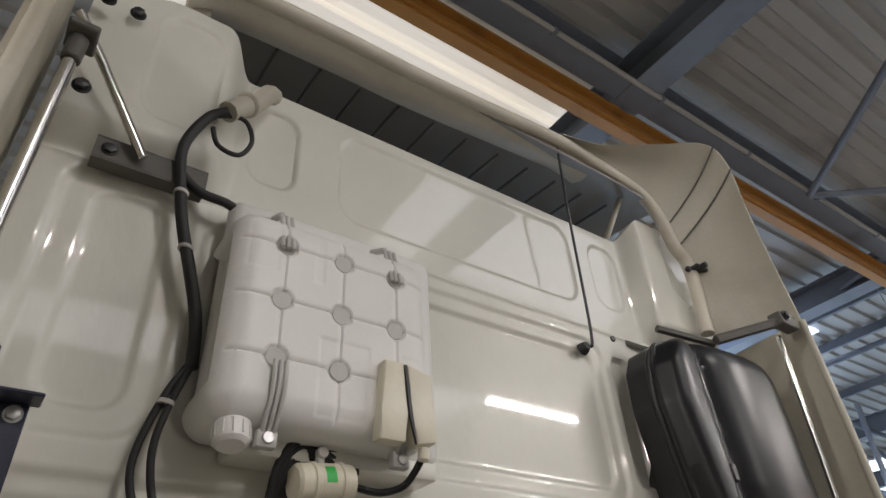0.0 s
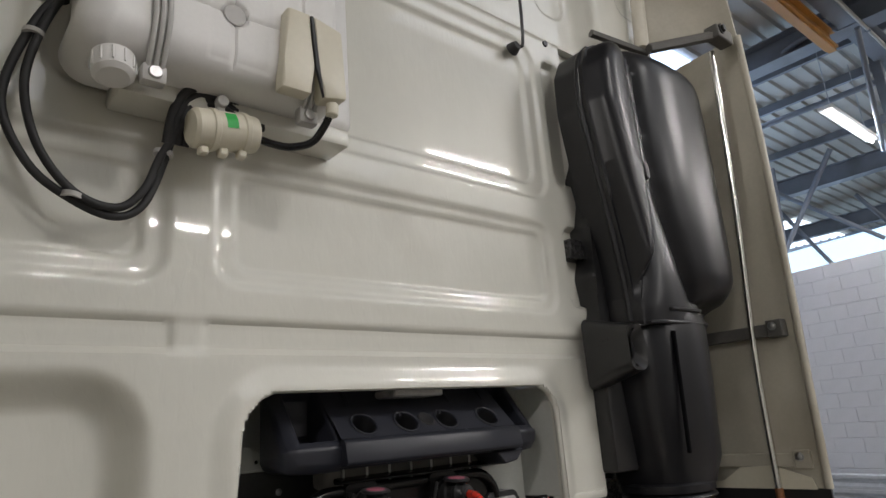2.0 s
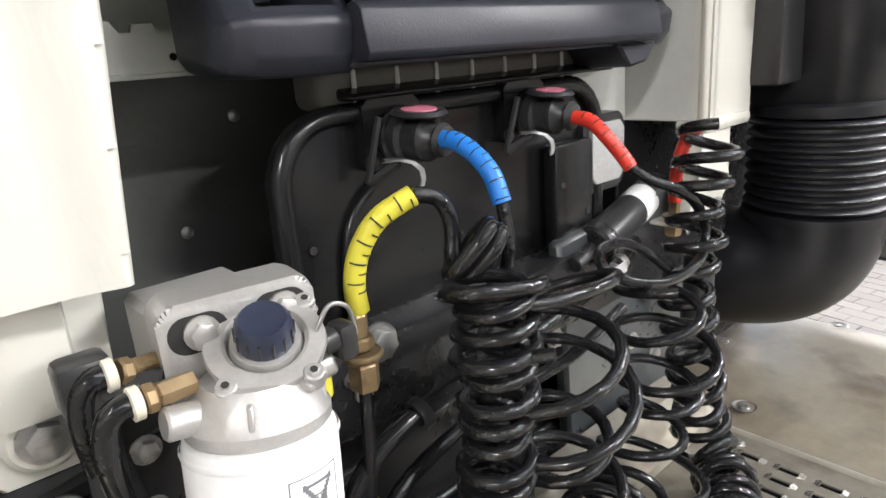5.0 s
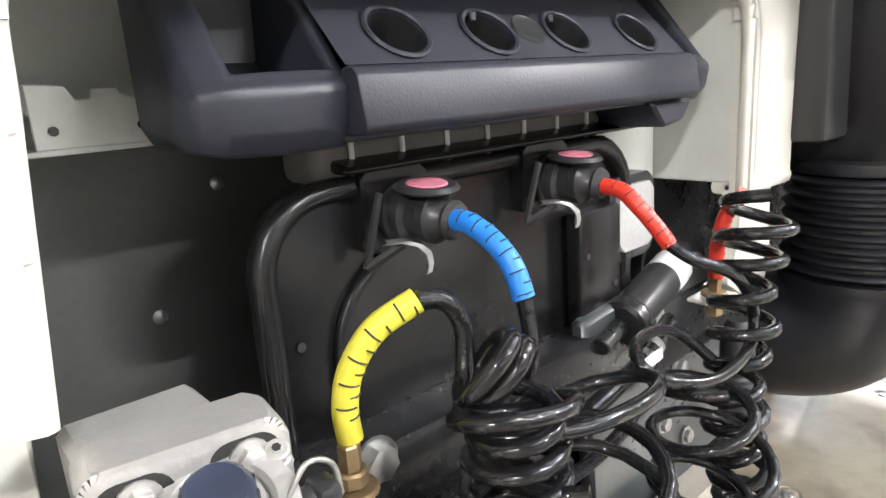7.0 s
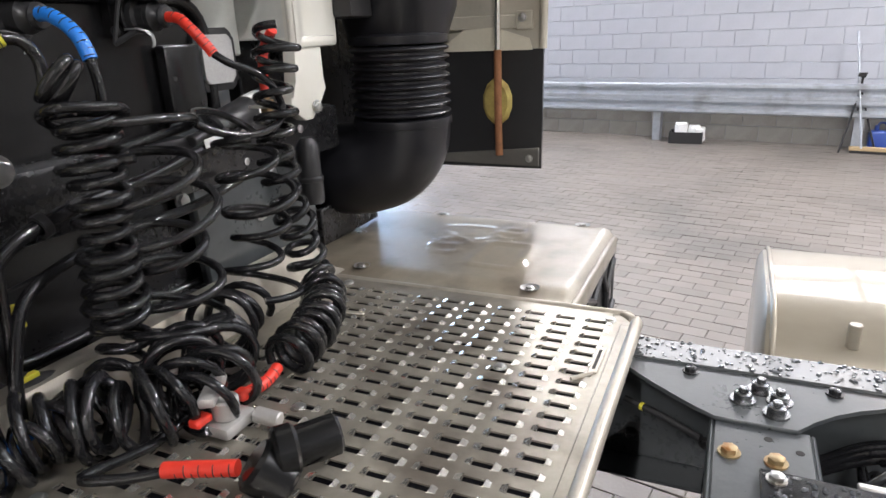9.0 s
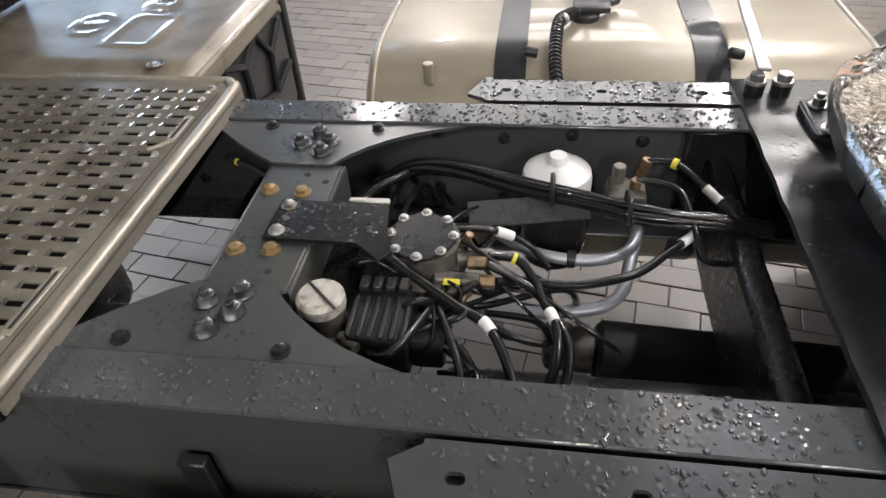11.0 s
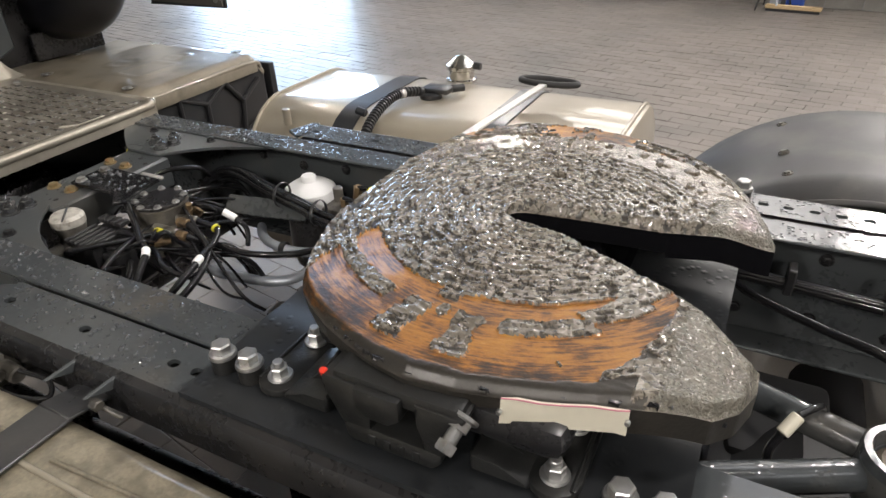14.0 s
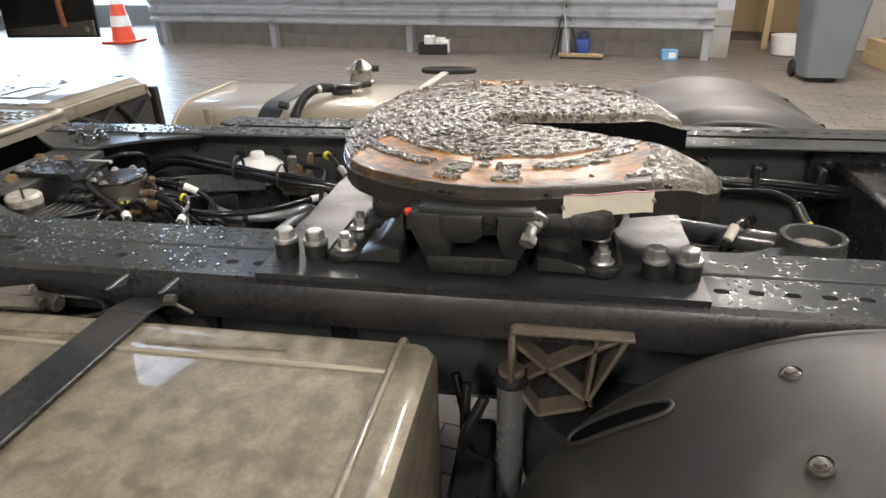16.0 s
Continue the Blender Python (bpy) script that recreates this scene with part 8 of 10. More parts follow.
    part("cap", lathe([(0, 0.985), (0.03, 0.983), (0.036, 0.976), (0.036, 0.96), (0, 0.96)], (-0.167, -1.069, 0), n=26), shade("grimy_pale_cap", (0.47, 0.45, 0.4), 0.42, metal=0.1, var=0.2, scale=60, dirt=(0.16, 0.14, 0.11), dirt_amount=0.5, dirt_scale=50), p)
    part("body", join(lathe([(0, 0.86), (0.03, 0.86), (0.034, 0.9), (0.028, 0.93), (0.034, 0.95), (0.034, 0.96), (0, 0.96)], (-0.167, -1.069, 0), n=20), rod((-0.2, -1.04, 0.9), (-0.14, -1.1, 0.9), 0.018), box(-0.24, -0.19, -1.1, -1.05, 0.88, 0.92, 0.01, 2), rod((-0.2, -1.1, 0.93), (-0.22, -1.13, 0.93), 0.01)), CASTD, p)
    d = thing("air_dryer", "white round air dryer cartridge inside the frame rail", "air dryer", (0.25, -1.41, 0.8))
    part("cartridge", lathe([(0, 0.96), (0.016, 0.96), (0.019, 0.956), (0.019, 0.944), (0.045, 0.938), (0.064, 0.925), (0.067, 0.912), (0.067, 0.885), (0, 0.885)], (0.25, -1.41, 0), n=32), WHITE, d)
    # Base is coloured black for the dark it sinks into.
    part("base", lathe([(0, 0.72), (0.06, 0.72), (0.068, 0.76), (0.064, 0.885), (0, 0.885)], (0.25, -1.41, 0), n=24), BLACK, d)
    q = thing("solenoid_valve", "dirty brass and steel solenoid valve by the rail", "valve", (0.2, -1.53, 0.85))
    part("body", join(box(0.17, 0.24, -1.57, -1.5, 0.87, 0.925, 0.008, 2), rod((0.22, -1.52, 0.92), (0.22, -1.52, 0.96), 0.012)), CASTD, q)
    for p, t in (((0.2, -1.55, 0.925), (0.2, -1.55, 0.945)), ((0.17, -1.53, 0.9), (0.14, -1.53, 0.9)), ((0.235, -1.56, 0.92), (0.235, -1.57, 0.965))):
        part("fitting", rod(p, t, 0.011, 6), OLDBRASS, q, "rusty fitting")
    # cable bundle along the right rail
    b = thing("cable_bundle", "bundle of black brake pipes and cables along the frame", "cable", (0.2, -1.35, 0.9))
    rnd = random.Random(4)
    for k in range(9):
        o = Vector((rnd.uniform(-0.018, 0.018), 0, rnd.uniform(-0.014, 0.014)))
        pts = [(0.25, -1.05, 0.88), (0.245, -1.12, 0.925), (0.225, -1.21, 0.945), (0.175, -1.34, 0.945), (0.14, -1.475, 0.942), (0.12, -1.55, 0.935), (0.12, -1.7, 0.92), (0.14, -1.9, 0.88)]
        part("cable", tube(smooth([Vector(p) + o + Vector((rnd.uniform(-1, 1), 0, rnd.uniform(-1, 1))) * 0.004 for p in pts], 6), rnd.choice((0.0055, 0.007, 0.008)), 7), HOSE, b)
    for y, x, z in ((-1.4, 0.158, 0.945), (-1.53, 0.126, 0.938)):
        part("cable_tie", lathe([(0.03, -0.004), (0.032, 0), (0.03, 0.004)], (x, y, z), (0, 1, 0), 16), BLACKP, b)
    part("tray", moved(box(-0.004, 0.004, -0.11, 0.11, -0.025, 0.025, 0.002), Matrix.Translation((0.14, -1.36, 0.91)) @ Matrix.Rotation(0.2, 4, "Z") @ Matrix.Rotation(0.9, 4, "Y")), FRAME, b)
    # bent metal pipes
    s = thing("cooling_pipe", "bent dull metal pipe loop inside the frame", "pipe", (0.1, -1.45, 0.8), "bent pipes")
    part("pipe", tube(smooth([(0.17, -1.3, 0.83), (0.12, -1.35, 0.84), (0.095, -1.4, 0.842), (0.09, -1.48, 0.842), (0.12, -1.54, 0.842), (0.18, -1.565, 0.835), (0.23, -1.57, 0.8)], 7), 0.0115, 10), GALV, s)
    s = thing("cooling_pipe", "bent dull metal pipe loop inside the frame", "pipe", (0.0, -1.45, 0.75), "bent pipes")
    part("pipe", tube(smooth([(0.18, -1.565, 0.83), (0.1, -1.545, 0.825), (0.04, -1.53, 0.82), (0.0, -1.49, 0.815), (-0.015, -1.4, 0.81), (-0.01, -1.3, 0.8), (0.02, -1.22, 0.78)], 7), 0.0115, 10), GALV, s)
    part("clamp", lathe([(0.0125, -0.008), (0.016, -0.006), (0.016, 0.006), (0.0125, 0.008)], (0.09, -1.44, 0.842), (0, 1, 0), 14), BLACKP, s)
    # single cables with white sleeves
    runs = (((-0.067, -1.138, 0.985), (-0.098, -1.194, 0.96), (-0.147, -1.267, 0.95), (-0.17, -1.309, 0.945), (-0.22, -1.34, 0.93), (-0.27, -1.36, 0.9)),
            ((-0.07, -1.315, 0.93), (-0.04, -1.36, 0.905), (-0.035, -1.45, 0.9), (0.0, -1.54, 0.9), (0.06, -1.6, 0.9), (0.12, -1.66, 0.9)),
            ((-0.02, -1.3, 0.94), (-0.01, -1.345, 0.925), (-0.05, -1.375, 0.92), (-0.095, -1.39, 0.92), (-0.145, -1.41, 0.92), (-0.2, -1.41, 0.9), (-0.25, -1.39, 0.86)),
            ((-0.045, -1.3, 0.945), (-0.06, -1.36, 0.92), (-0.1, -1.4, 0.91), (-0.17, -1.43, 0.9), (-0.24, -1.42, 0.87)),
            ((-0.157, -1.211, 0.9), (-0.18, -1.26, 0.91), (-0.22, -1.295, 0.9), (-0.27, -1.32, 0.87)),
            ((-0.11, -1.2, 0.9), (-0.13, -1.28, 0.92), (-0.17, -1.35, 0.92), (-0.16, -1.4, 0.9), (-0.1, -1.38, 0.88), (-0.08, -1.3, 0.87)),
            ((0.05, -1.05, 0.96), (0.09, -1.1, 0.985), (0.15, -1.14, 0.975), (0.2, -1.12, 0.93)),
            ((0.235, -1.57, 0.96), (0.22, -1.62, 0.965), (0.16, -1.68, 0.94), (0.12, -1.72, 0.92)),
            ((0.2, -1.55, 0.945), (0.18, -1.62, 0.94), (0.1, -1.64, 0.92), (0.06, -1.66, 0.88), (0.1, -1.75, 0.85)),
            ((0.03, -1.24, 0.95), (0.05, -1.3, 0.935), (0.06, -1.36, 0.9), (0.02, -1.4, 0.88)))
    for k, pts in enumerate(runs):
        g = thing("brake_cable", "black brake cable with a white sleeve in the frame", "cable", pts[0], "brake cables")
        path = smooth(pts, 7)
        part("cable", tube(path, 0.0075 if k < 5 else 0.006, 8), HOSE, g)
        for i in {0: (20,), 1: (30,), 2: (24,), 4: (22,), 7: (12,), 9: (8,)}.get(k, ()):
            if i + 3 < len(path):
                part("sleeve", tube(path[i:i + 4], 0.0088, 9), WHITE if k not in (6, 7) else CAST, g, "white sleeve")
        if k in (2, 7):
            part("tag", tube(path[6:8], 0.0102, 8), YEL, g, "yellow marker")
    rnd = random.Random(31)
    w = thing("wiring_loom", "tangle of thin oily black wires around the brake valves", "cable", (-0.1, -1.2, 0.85))
    for k in range(22):
        x0, y0 = rnd.uniform(-0.24, 0.05), rnd.uniform(-1.26, -1.06)
        x1, y1 = rnd.uniform(-0.2, 0.3), rnd.uniform(-1.5, -1.1)
        pts = [(x0, y0, rnd.uniform(0.86, 0.94)), (x0 + rnd.uniform(-0.05, 0.05), y0 - 0.05, rnd.uniform(0.93, 0.962)), ((x0 + x1) / 2, (y0 + y1) / 2, rnd.uniform(0.88, 0.955)), (x1, y1, rnd.uniform(0.84, 0.9)), (x1 + 0.03, y1 - 0.03, 0.8)]
        part("wire", tube(smooth(pts, 6), rnd.choice((0.003, 0.0042, 0.006)), 10), HOSE, w)
    for k in range(9):
        p = Vector((rnd.uniform(-0.12, 0.06), rnd.uniform(-1.3, -1.12), rnd.uniform(0.9, 0.94)))
        d = Vector((rnd.uniform(-1, 1), rnd.uniform(-1, 1), rnd.uniform(-0.2, 0.8))).normalized()
        part("fitting", join(rod(p, p + d * 0.02, 0.0095, 6), rod(p + d * 0.02, p + d * 0.035, 0.007, 10)), rnd.choice((CASTD, OLDBRASS, BLACKP)), w)
    # lower black pipe and tanks under the frame
    a = thing("air_tank", "black steel air tank low between the rails", "air tank", (-0.1, -1.5, 0.6))
    part("tank", lathe([(0, 0), (0.06, 0.005), (0.095, 0.04), (0.1, 0.06), (0.1, 0.8), (0.06, 0.85), (0, 0.855)], (-0.2, -2.05, 0.72), (0, 1, 0), 24), BLACK, a)
    for y in (-1.85, -1.45):
        part("strap", lathe([(0.1, -0.015), (0.104, -0.014), (0.104, 0.014), (0.1, 0.015)], (-0.2, y, 0.72), (0, 1, 0), 24), STRAP, a)
    part("drain_plug", rod((-0.2, -1.65, 0.605), (-0.2, -1.65, 0.622), 0.012, 8), OLDBRASS, a)
    # Added drum, no known tank: it darkens the gap below the crossmember.
    t = thing("air_tank", "added black drum hiding the bright floor below the crossmember", "air tank", (0.05, -0.93, 0.66))
    part("tank", lathe([(0, 0), (0.05, 0.005), (0.08, 0.03), (0.085, 0.05), (0.085, 0.3), (0.05, 0.345), (0, 0.35)], (-0.08, -0.92, 0.68), (1, 0, 0), 24), BLACK, t)
    for x in (0.0, 0.19):
        part("strap", lathe([(0.085, -0.012), (0.089, -0.011), (0.089, 0.011), (0.085, 0.012)], (x, -0.92, 0.68), (1, 0, 0), 24), STRAP, t)
        part("hanger", box(x - 0.012, x + 0.012, -0.945, -0.935, 0.76, 0.97, 0.002), BLACK, t)
    t = thing("drive_shaft", "dark steel drive shaft running back to the axle", "drive shaft", (0.05, -2.0, 0.62))
    part("tube", rod((0.05, -1.5, 0.64), (0.03, -2.42, 0.6), 0.062, 22), RUBBER, t)
    part("joint", join(rod((0.052, -1.42, 0.645), (0.05, -1.5, 0.64), 0.045, 16), box(0.02, 0.085, -1.46, -1.4, 0.6, 0.69, 0.015, 2)), CASTD, t)
    # Added cylinder, no known tank: it darkens the gap beside the rail.
    w = thing("air_tank", "added black cylinder hiding the bright floor beside the frame rail", "air tank", (-0.46, -1.4, 0.5))
    part("tank", lathe([(0, 0), (0.04, 0.005), (0.065, 0.03), (0.068, 0.05), (0.068, 1.2), (0.04, 1.25), (0, 1.255)], (-0.46, -2.02, 0.66), (0, 1, 0), 24), BLACK, w)
    for y in (-1.85, -1.3, -0.95):
        part("strap", lathe([(0.068, -0.015), (0.072, -0.014), (0.072, 0.014), (0.068, 0.015)], (-0.46, y, 0.66), (0, 1, 0), 24), STRAP, w)
        part("hanger", box(-0.405, -0.386, y - 0.02, y + 0.02, 0.64, 0.9, 0.003), BLACK, w)
    z = thing("gearbox_housing", "dark gearbox housing under the walkway", "gearbox", (0, -0.5, 0.5))
    part("housing", join(box(-0.3, -0.05, -0.76, 0.0, 0.5, 0.84, 0.06, 3), box(-0.1, 0.26, -0.4, 0.0, 0.5, 0.84, 0.06, 3), lathe([(0, 0), (0.11, 0), (0.1, 0.08), (0.05, 0.11), (0, 0.11)], (-0.18, -0.76, 0.68), (0, -1, 0), 20)), BLACK, z)
    part("pipe", tube(smooth([(-0.32, -0.72, 0.93), (-0.28, -0.8, 0.95), (-0.22, -0.86, 0.94), (-0.2, -0.8, 0.88), (-0.26, -0.72, 0.85)], 6), 0.02, 10), RUBBER, z)
    part("lead", tube(smooth([(0.25, -0.74, 0.93), (0.22, -0.8, 0.93), (0.18, -0.87, 0.925)], 5), 0.006, 8), RUBBER, z)
    part("lead_ring", rod((0.236, -0.768, 0.93), (0.233, -0.774, 0.93), 0.0075, 10), YEL, z, "yellow ring")


# ---- fifth wheel ----
def rust_material():
    """Wiped rust-orange steel with dark streaks along the turning direction, wet and half glossy."""
    m = shade("wiped_rust", (0.3, 0.1, 0.02), 0.42, var=0.2, bump=0.12, fine=300)
    t = m.node_tree
    n, l = t.nodes, t.links
    b = n["Principled BSDF"]
    co, sep = n.new("ShaderNodeTexCoord"), n.new("ShaderNodeSeparateXYZ")
    l.new(co.outputs["Object"], sep.inputs[0])

    def mth(op, a, c=0.0):
        x = n.new("ShaderNodeMath")
        x.operation = op
        for k, v in enumerate((a, c)):
            if isinstance(v, (int, float)):
                x.inputs[k].default_value = v
            else:
                l.new(v, x.inputs[k])
        return x.outputs[0]

    def field(vec, scale, detail):
        x = n.new("ShaderNodeTexNoise")
        x.inputs["Scale"].default_value, x.inputs["Detail"].default_value, x.inputs["Roughness"].default_value = scale, detail, 0.65
        l.new(vec, x.inputs["Vector"])
        return x.outputs["Fac"]

    dx, dy = mth("ADD", sep.outputs[0], 0.03), mth("ADD", sep.outputs[1], 2.1)
    r = mth("SQRT", mth("ADD", mth("MULTIPLY", dx, dx), mth("MULTIPLY", dy, dy)))
    pol = n.new("ShaderNodeCombineXYZ")
    l.new(mth("MULTIPLY", r, 260.0), pol.inputs[0])
    l.new(mth("MULTIPLY", mth("DIVIDE", dx, r), 9.0), pol.inputs[1])
    l.new(mth("MULTIPLY", mth("DIVIDE", dy, r), 9.0), pol.inputs[2])
    f = mth("ADD", mth("MULTIPLY", field(pol.outputs[0], 1.0, 6), 0.45), mth("MULTIPLY", field(co.outputs["Object"], 12.0, 5), 0.55))
    f = mth("SUBTRACT", f, mth("MULTIPLY", mth("MAXIMUM", mth("SUBTRACT", r, 0.345), 0.0), mth("MULTIPLY", mth("LESS_THAN", dx, 0.0), 1.9)))
    ramp = n.new("ShaderNodeValToRGB")
    e = ramp.color_ramp.elements
    e[0].position, e[0].color = 0.4, (0.02, 0.011, 0.006, 1)
    e[1].position, e[1].color = 0.66, (0.42, 0.195, 0.026, 1)
    e.new(0.52).color = (0.28, 0.115, 0.016, 1)
    e.new(0.46).color = (0.1, 0.042, 0.01, 1)
    l.new(f, ramp.inputs[0])
    l.new(ramp.outputs[0], b.inputs["Base Color"])
    wet = n.new("ShaderNodeMapRange")
    wet.inputs["From Min"].default_value, wet.inputs["From Max"].default_value = 0.4, 0.56
    wet.inputs["To Min"].default_value, wet.inputs["To Max"].default_value = 0.05, 1.0
    l.new(mth("ADD", mth("MULTIPLY", field(co.outputs["Object"], 20.0, 4), 0.7), mth("MULTIPLY", field(pol.outputs[0], 0.5, 3), 0.3)), wet.inputs[0])
    l.new(wet.outputs[0], b.inputs["Coat Weight"])
    b.inputs["Coat Roughness"].default_value = 0.12
    return relief(m, 170.0, 0.0004, 3.0)


# Frame grey taken down to near-black: shade under the plate is in the colour.
PEDESTAL = shade("dark_cast_pedestal", (0.017, 0.0175, 0.017), 0.36, var=0.2, fine=160, bump=0.15, dirt=(0.03, 0.028, 0.025), dirt_amount=0.35, dirt_scale=9)
PLATEB = shade("wet_black_mounting_plate", (0.021, 0.023, 0.025), 0.33, var=0.15, scale=5, dirt=(0.035, 0.034, 0.031), dirt_amount=0.4, dirt_scale=6, drops=70.0)
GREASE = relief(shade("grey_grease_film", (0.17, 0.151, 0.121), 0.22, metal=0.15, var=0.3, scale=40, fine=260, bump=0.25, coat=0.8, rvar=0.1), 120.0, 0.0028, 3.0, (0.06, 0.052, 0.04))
GRIT = relief(shade("gritty_grease", (0.14, 0.13, 0.105), 0.24, metal=0.15, var=0.35, scale=60, fine=300, bump=0.6, coat=0.4, rvar=0.12), 150.0, 0.0042, 3.0, (0.15, 0.138, 0.11))
PIT = shade("dark_greasy_steel", (0.04, 0.036, 0.03), 0.34, metal=0.2, var=0.3, scale=30, fine=200, bump=0.1)
BARE = relief(shade("bare_wiped_steel", (0.2, 0.17, 0.13), 0.2, metal=0.4, var=0.3, scale=30, fine=300, bump=0.2, coat=0.7, dirt=(0.09, 0.06, 0.035), dirt_amount=0.55, dirt_scale=25), 130.0, 0.002, 3.0)
RUST = rust_material()


def build_fifth_wheel():
    f = thing("fifth_wheel", "greasy cast fifth wheel coupling with rust-orange wear arcs", "fifth wheel", (-0.03, -2.1, 1.0))
    ys = [-1.798, -1.806, -1.815, -1.828, -1.842, -1.86, -1.88, -1.91, -1.95, -2.0, -2.04, -2.09, -2.15, -2.21, -2.27, -2.32, -2.37, -2.41, -2.435, -2.45]
    wn_ = [0.07, 0.13, 0.176, 0.22, 0.257, 0.29, 0.315, 0.338, 0.362, 0.384, 0.397, 0.407, 0.402, 0.388, 0.37, 0.352, 0.336, 0.318, 0.285, 0.24]
    wf = [0.08, 0.14, 0.195, 0.245, 0.29, 0.325, 0.35, 0.375, 0.398, 0.412, 0.418, 0.42, 0.41, 0.39, 0.355, 0.315, 0.262, 0.205, 0.15, 0.11]
    top = 1.128

    def near_w(y):
        return float(np.interp(-y, [-v for v in ys], wn_))

    def far_w(y):
        return float(np.interp(-y, [-v for v in ys], wf))

    def slot(y):
        a = float(np.interp(-y, [2.055, 2.062, 2.078, 2.157, 2.255, 2.34, 2.385, 2.45], [-0.028, -0.036, -0.045, -0.06, -0.108, -0.152, -0.182, -0.235]))
        c = float(np.interp(-y, [2.055, 2.062, 2.078, 2.14, 2.29, 2.36, 2.45], [-0.024, -0.014, -0.007, 0.0, 0.012, 0.03, 0.06]))
        return a, c

    def surface(x, y):
        """What covers the plate at a place: 0 film, 1 pit, 2 rust, 3 gritty lobe, 4 bare steel; and how thick it lies."""
        r = math.hypot(x + 0.03, y + 2.1)
        a = math.degrees(math.atan2(y + 2.1, x + 0.03)) % 360
        ca, sa = (x + 0.03) / max(r, 0.01), (y + 2.1) / max(r, 0.01)
        wob = noise.noise((x * 45, y * 45, 2.0)) * 0.004 + noise.noise((x * 130, y * 130, 5.0)) * 0.002
        rw, aw = r + wob, a + wob * 320
        flake = 0.62 * noise.fractal((r * 105, 9.0 * ca, 9.0 * sa), 0.9, 2.1, 3) + 0.42 * noise.fractal((x * 70, y * 70, 7.0), 0.9, 2.1, 3)
        zone = 0.244 < rw < 0.384 and 88 + 140 * rw < aw < 325.7 - 303 * rw and not (rw < 0.273 and aw > 223 - (rw - 0.249) * 350)
        for r0, r1, a0, a1 in ((0.284, 0.311, 118, 160), (0.282, 0.362, 165.5, 172.5), (0.281, 0.362, 180.5, 187), (0.236, 0.264, 171, 178), (0.279, 0.309, 192, 214), (0.262, 0.288, 212, 232)):
            zone = zone and not (r0 < rw < r1 and a0 < aw < a1)
        if zone and noise.noise((x * 30, y * 30, 11.0)) > -0.62:
            return 2, 0.0004
        far = (a < 88 or a > 330) and 0.345 < rw < 0.412
        if far and noise.noise((x * 10, y * 10, 3.0)) + 0.4 * noise.noise((x * 50, y * 50, 4.0)) > 0.05:
            return 2, 0.0004
        if (a < 66 or a > 302) and 0.275 < rw < 0.352 and noise.noise((x * 60, y * 60, 6.0)) > -0.35:
            return 4, 0.0006 + 0.0004 * noise.noise((x * 220, y * 220, 1.0))
        if rw > 0.384 and a > 105 and y > -2.33:
            return 1, 0.0008 + 0.0012 * max(0.0, noise.noise((x * 110, y * 110, 3.0)))
        if y < -2.352 + wob * 4:
            return 3, 0.0016 + 0.0014 * noise.noise((x * 140, y * 140, 1.0)) + 0.001 * noise.noise((x * 300, y * 300, 2.0))
        cut_off = -0.25 + 0.16 * noise.noise((x * 9, y * 9, 9.0))
        if flake < cut_off:
            return 1, 0.0
        lift = min(1.0, (flake - cut_off) * 9)
        return 0, lift * (0.0036 + 0.0016 * noise.noise((x * 90, y * 90, 8.0)) + 0.0006 * math.sin(r * 2 * math.pi / 0.012 + 3 * noise.noise((x * 20, y * 20, 0.0)))) + 0.0014 * max(0.0, 1 - abs(flake - cut_off - 0.05) / 0.04)

    def height(x, y, edge):
        z = top - 0.012 * (1 - sst(0.0, 0.016, edge)) - 0.024 * sst(-2.36, -2.46, y)
        z += surface(x, y)[1] * sst(0.0, 0.012, edge)
        z -= 0.012 * sst(0.0125, 0.0115, math.hypot(x - 0.127, y + 2.09))
        return z

    yy = []
    for a, c in zip(ys, ys[1:]):
        k = max(1, int(round((a - c) / 0.0023)))
        yy += [a + (c - a) * i / k for i in range(k)]
    yy.append(ys[-1])
    if not any(abs(v + 2.055) < 1e-4 for v in yy):
        yy.append(-2.055)
    yy = sorted(yy, reverse=True)
    bm = bmesh.new()
    nl = 185
    grid = []
    for y in yy:
        a, c = slot(min(y, -2.055))
        a, c = (a, c) if y <= -2.055 else (-0.028, -0.024)
        xl, xr = -0.03 - near_w(y), -0.03 + far_w(y)
        a, c = max(a, xl + 0.01), min(c, xr - 0.01)
        xs_l = [xl + (a - xl) * i / nl for i in range(nl + 1)]
        xs_r = [c + (xr - c) * i / nl for i in range(nl + 1)]
        inside = y > -2.055 + 1e-6
        fy = min(ys[0] - y, 1.0)
        by = y - ys[-1]

        def edge(x, lo, hi, open_lo, open_hi):
            e = min(fy * 2.0, by)
            if open_lo:
                e = min(e, x - lo)
            if open_hi:
                e = min(e, hi - x)
            return max(0.0, e)

        left = [bm.verts.new((x, y, height(x, y, edge(x, xl, a, True, not inside)))) for x in xs_l]
        right = [bm.verts.new((x, y, height(x, y, edge(x, c, xr, not inside, True)))) for x in xs_r]
        grid.append((y, left, right))
    for (y0, l0, r0), (y1, l1, r1) in zip(grid, grid[1:]):
        for i in range(nl):
            bm.faces.new((l0[i], l0[i + 1], l1[i + 1], l1[i]))
            bm.faces.new((r0[i], r0[i + 1], r1[i + 1], r1[i]))
        if y1 >= -2.055 - 1e-6:
            bm.faces.new((l0[-1], r0[0], r1[0], l1[-1]))
    edges = [e for e in bm.edges if e.is_boundary]
    ex = bmesh.ops.extrude_edge_only(bm, edges=edges)["geom"]
    nv = [g for g in ex if isinstance(g, bmesh.types.BMVert)]
    low = set(nv)
    bm.normal_update()
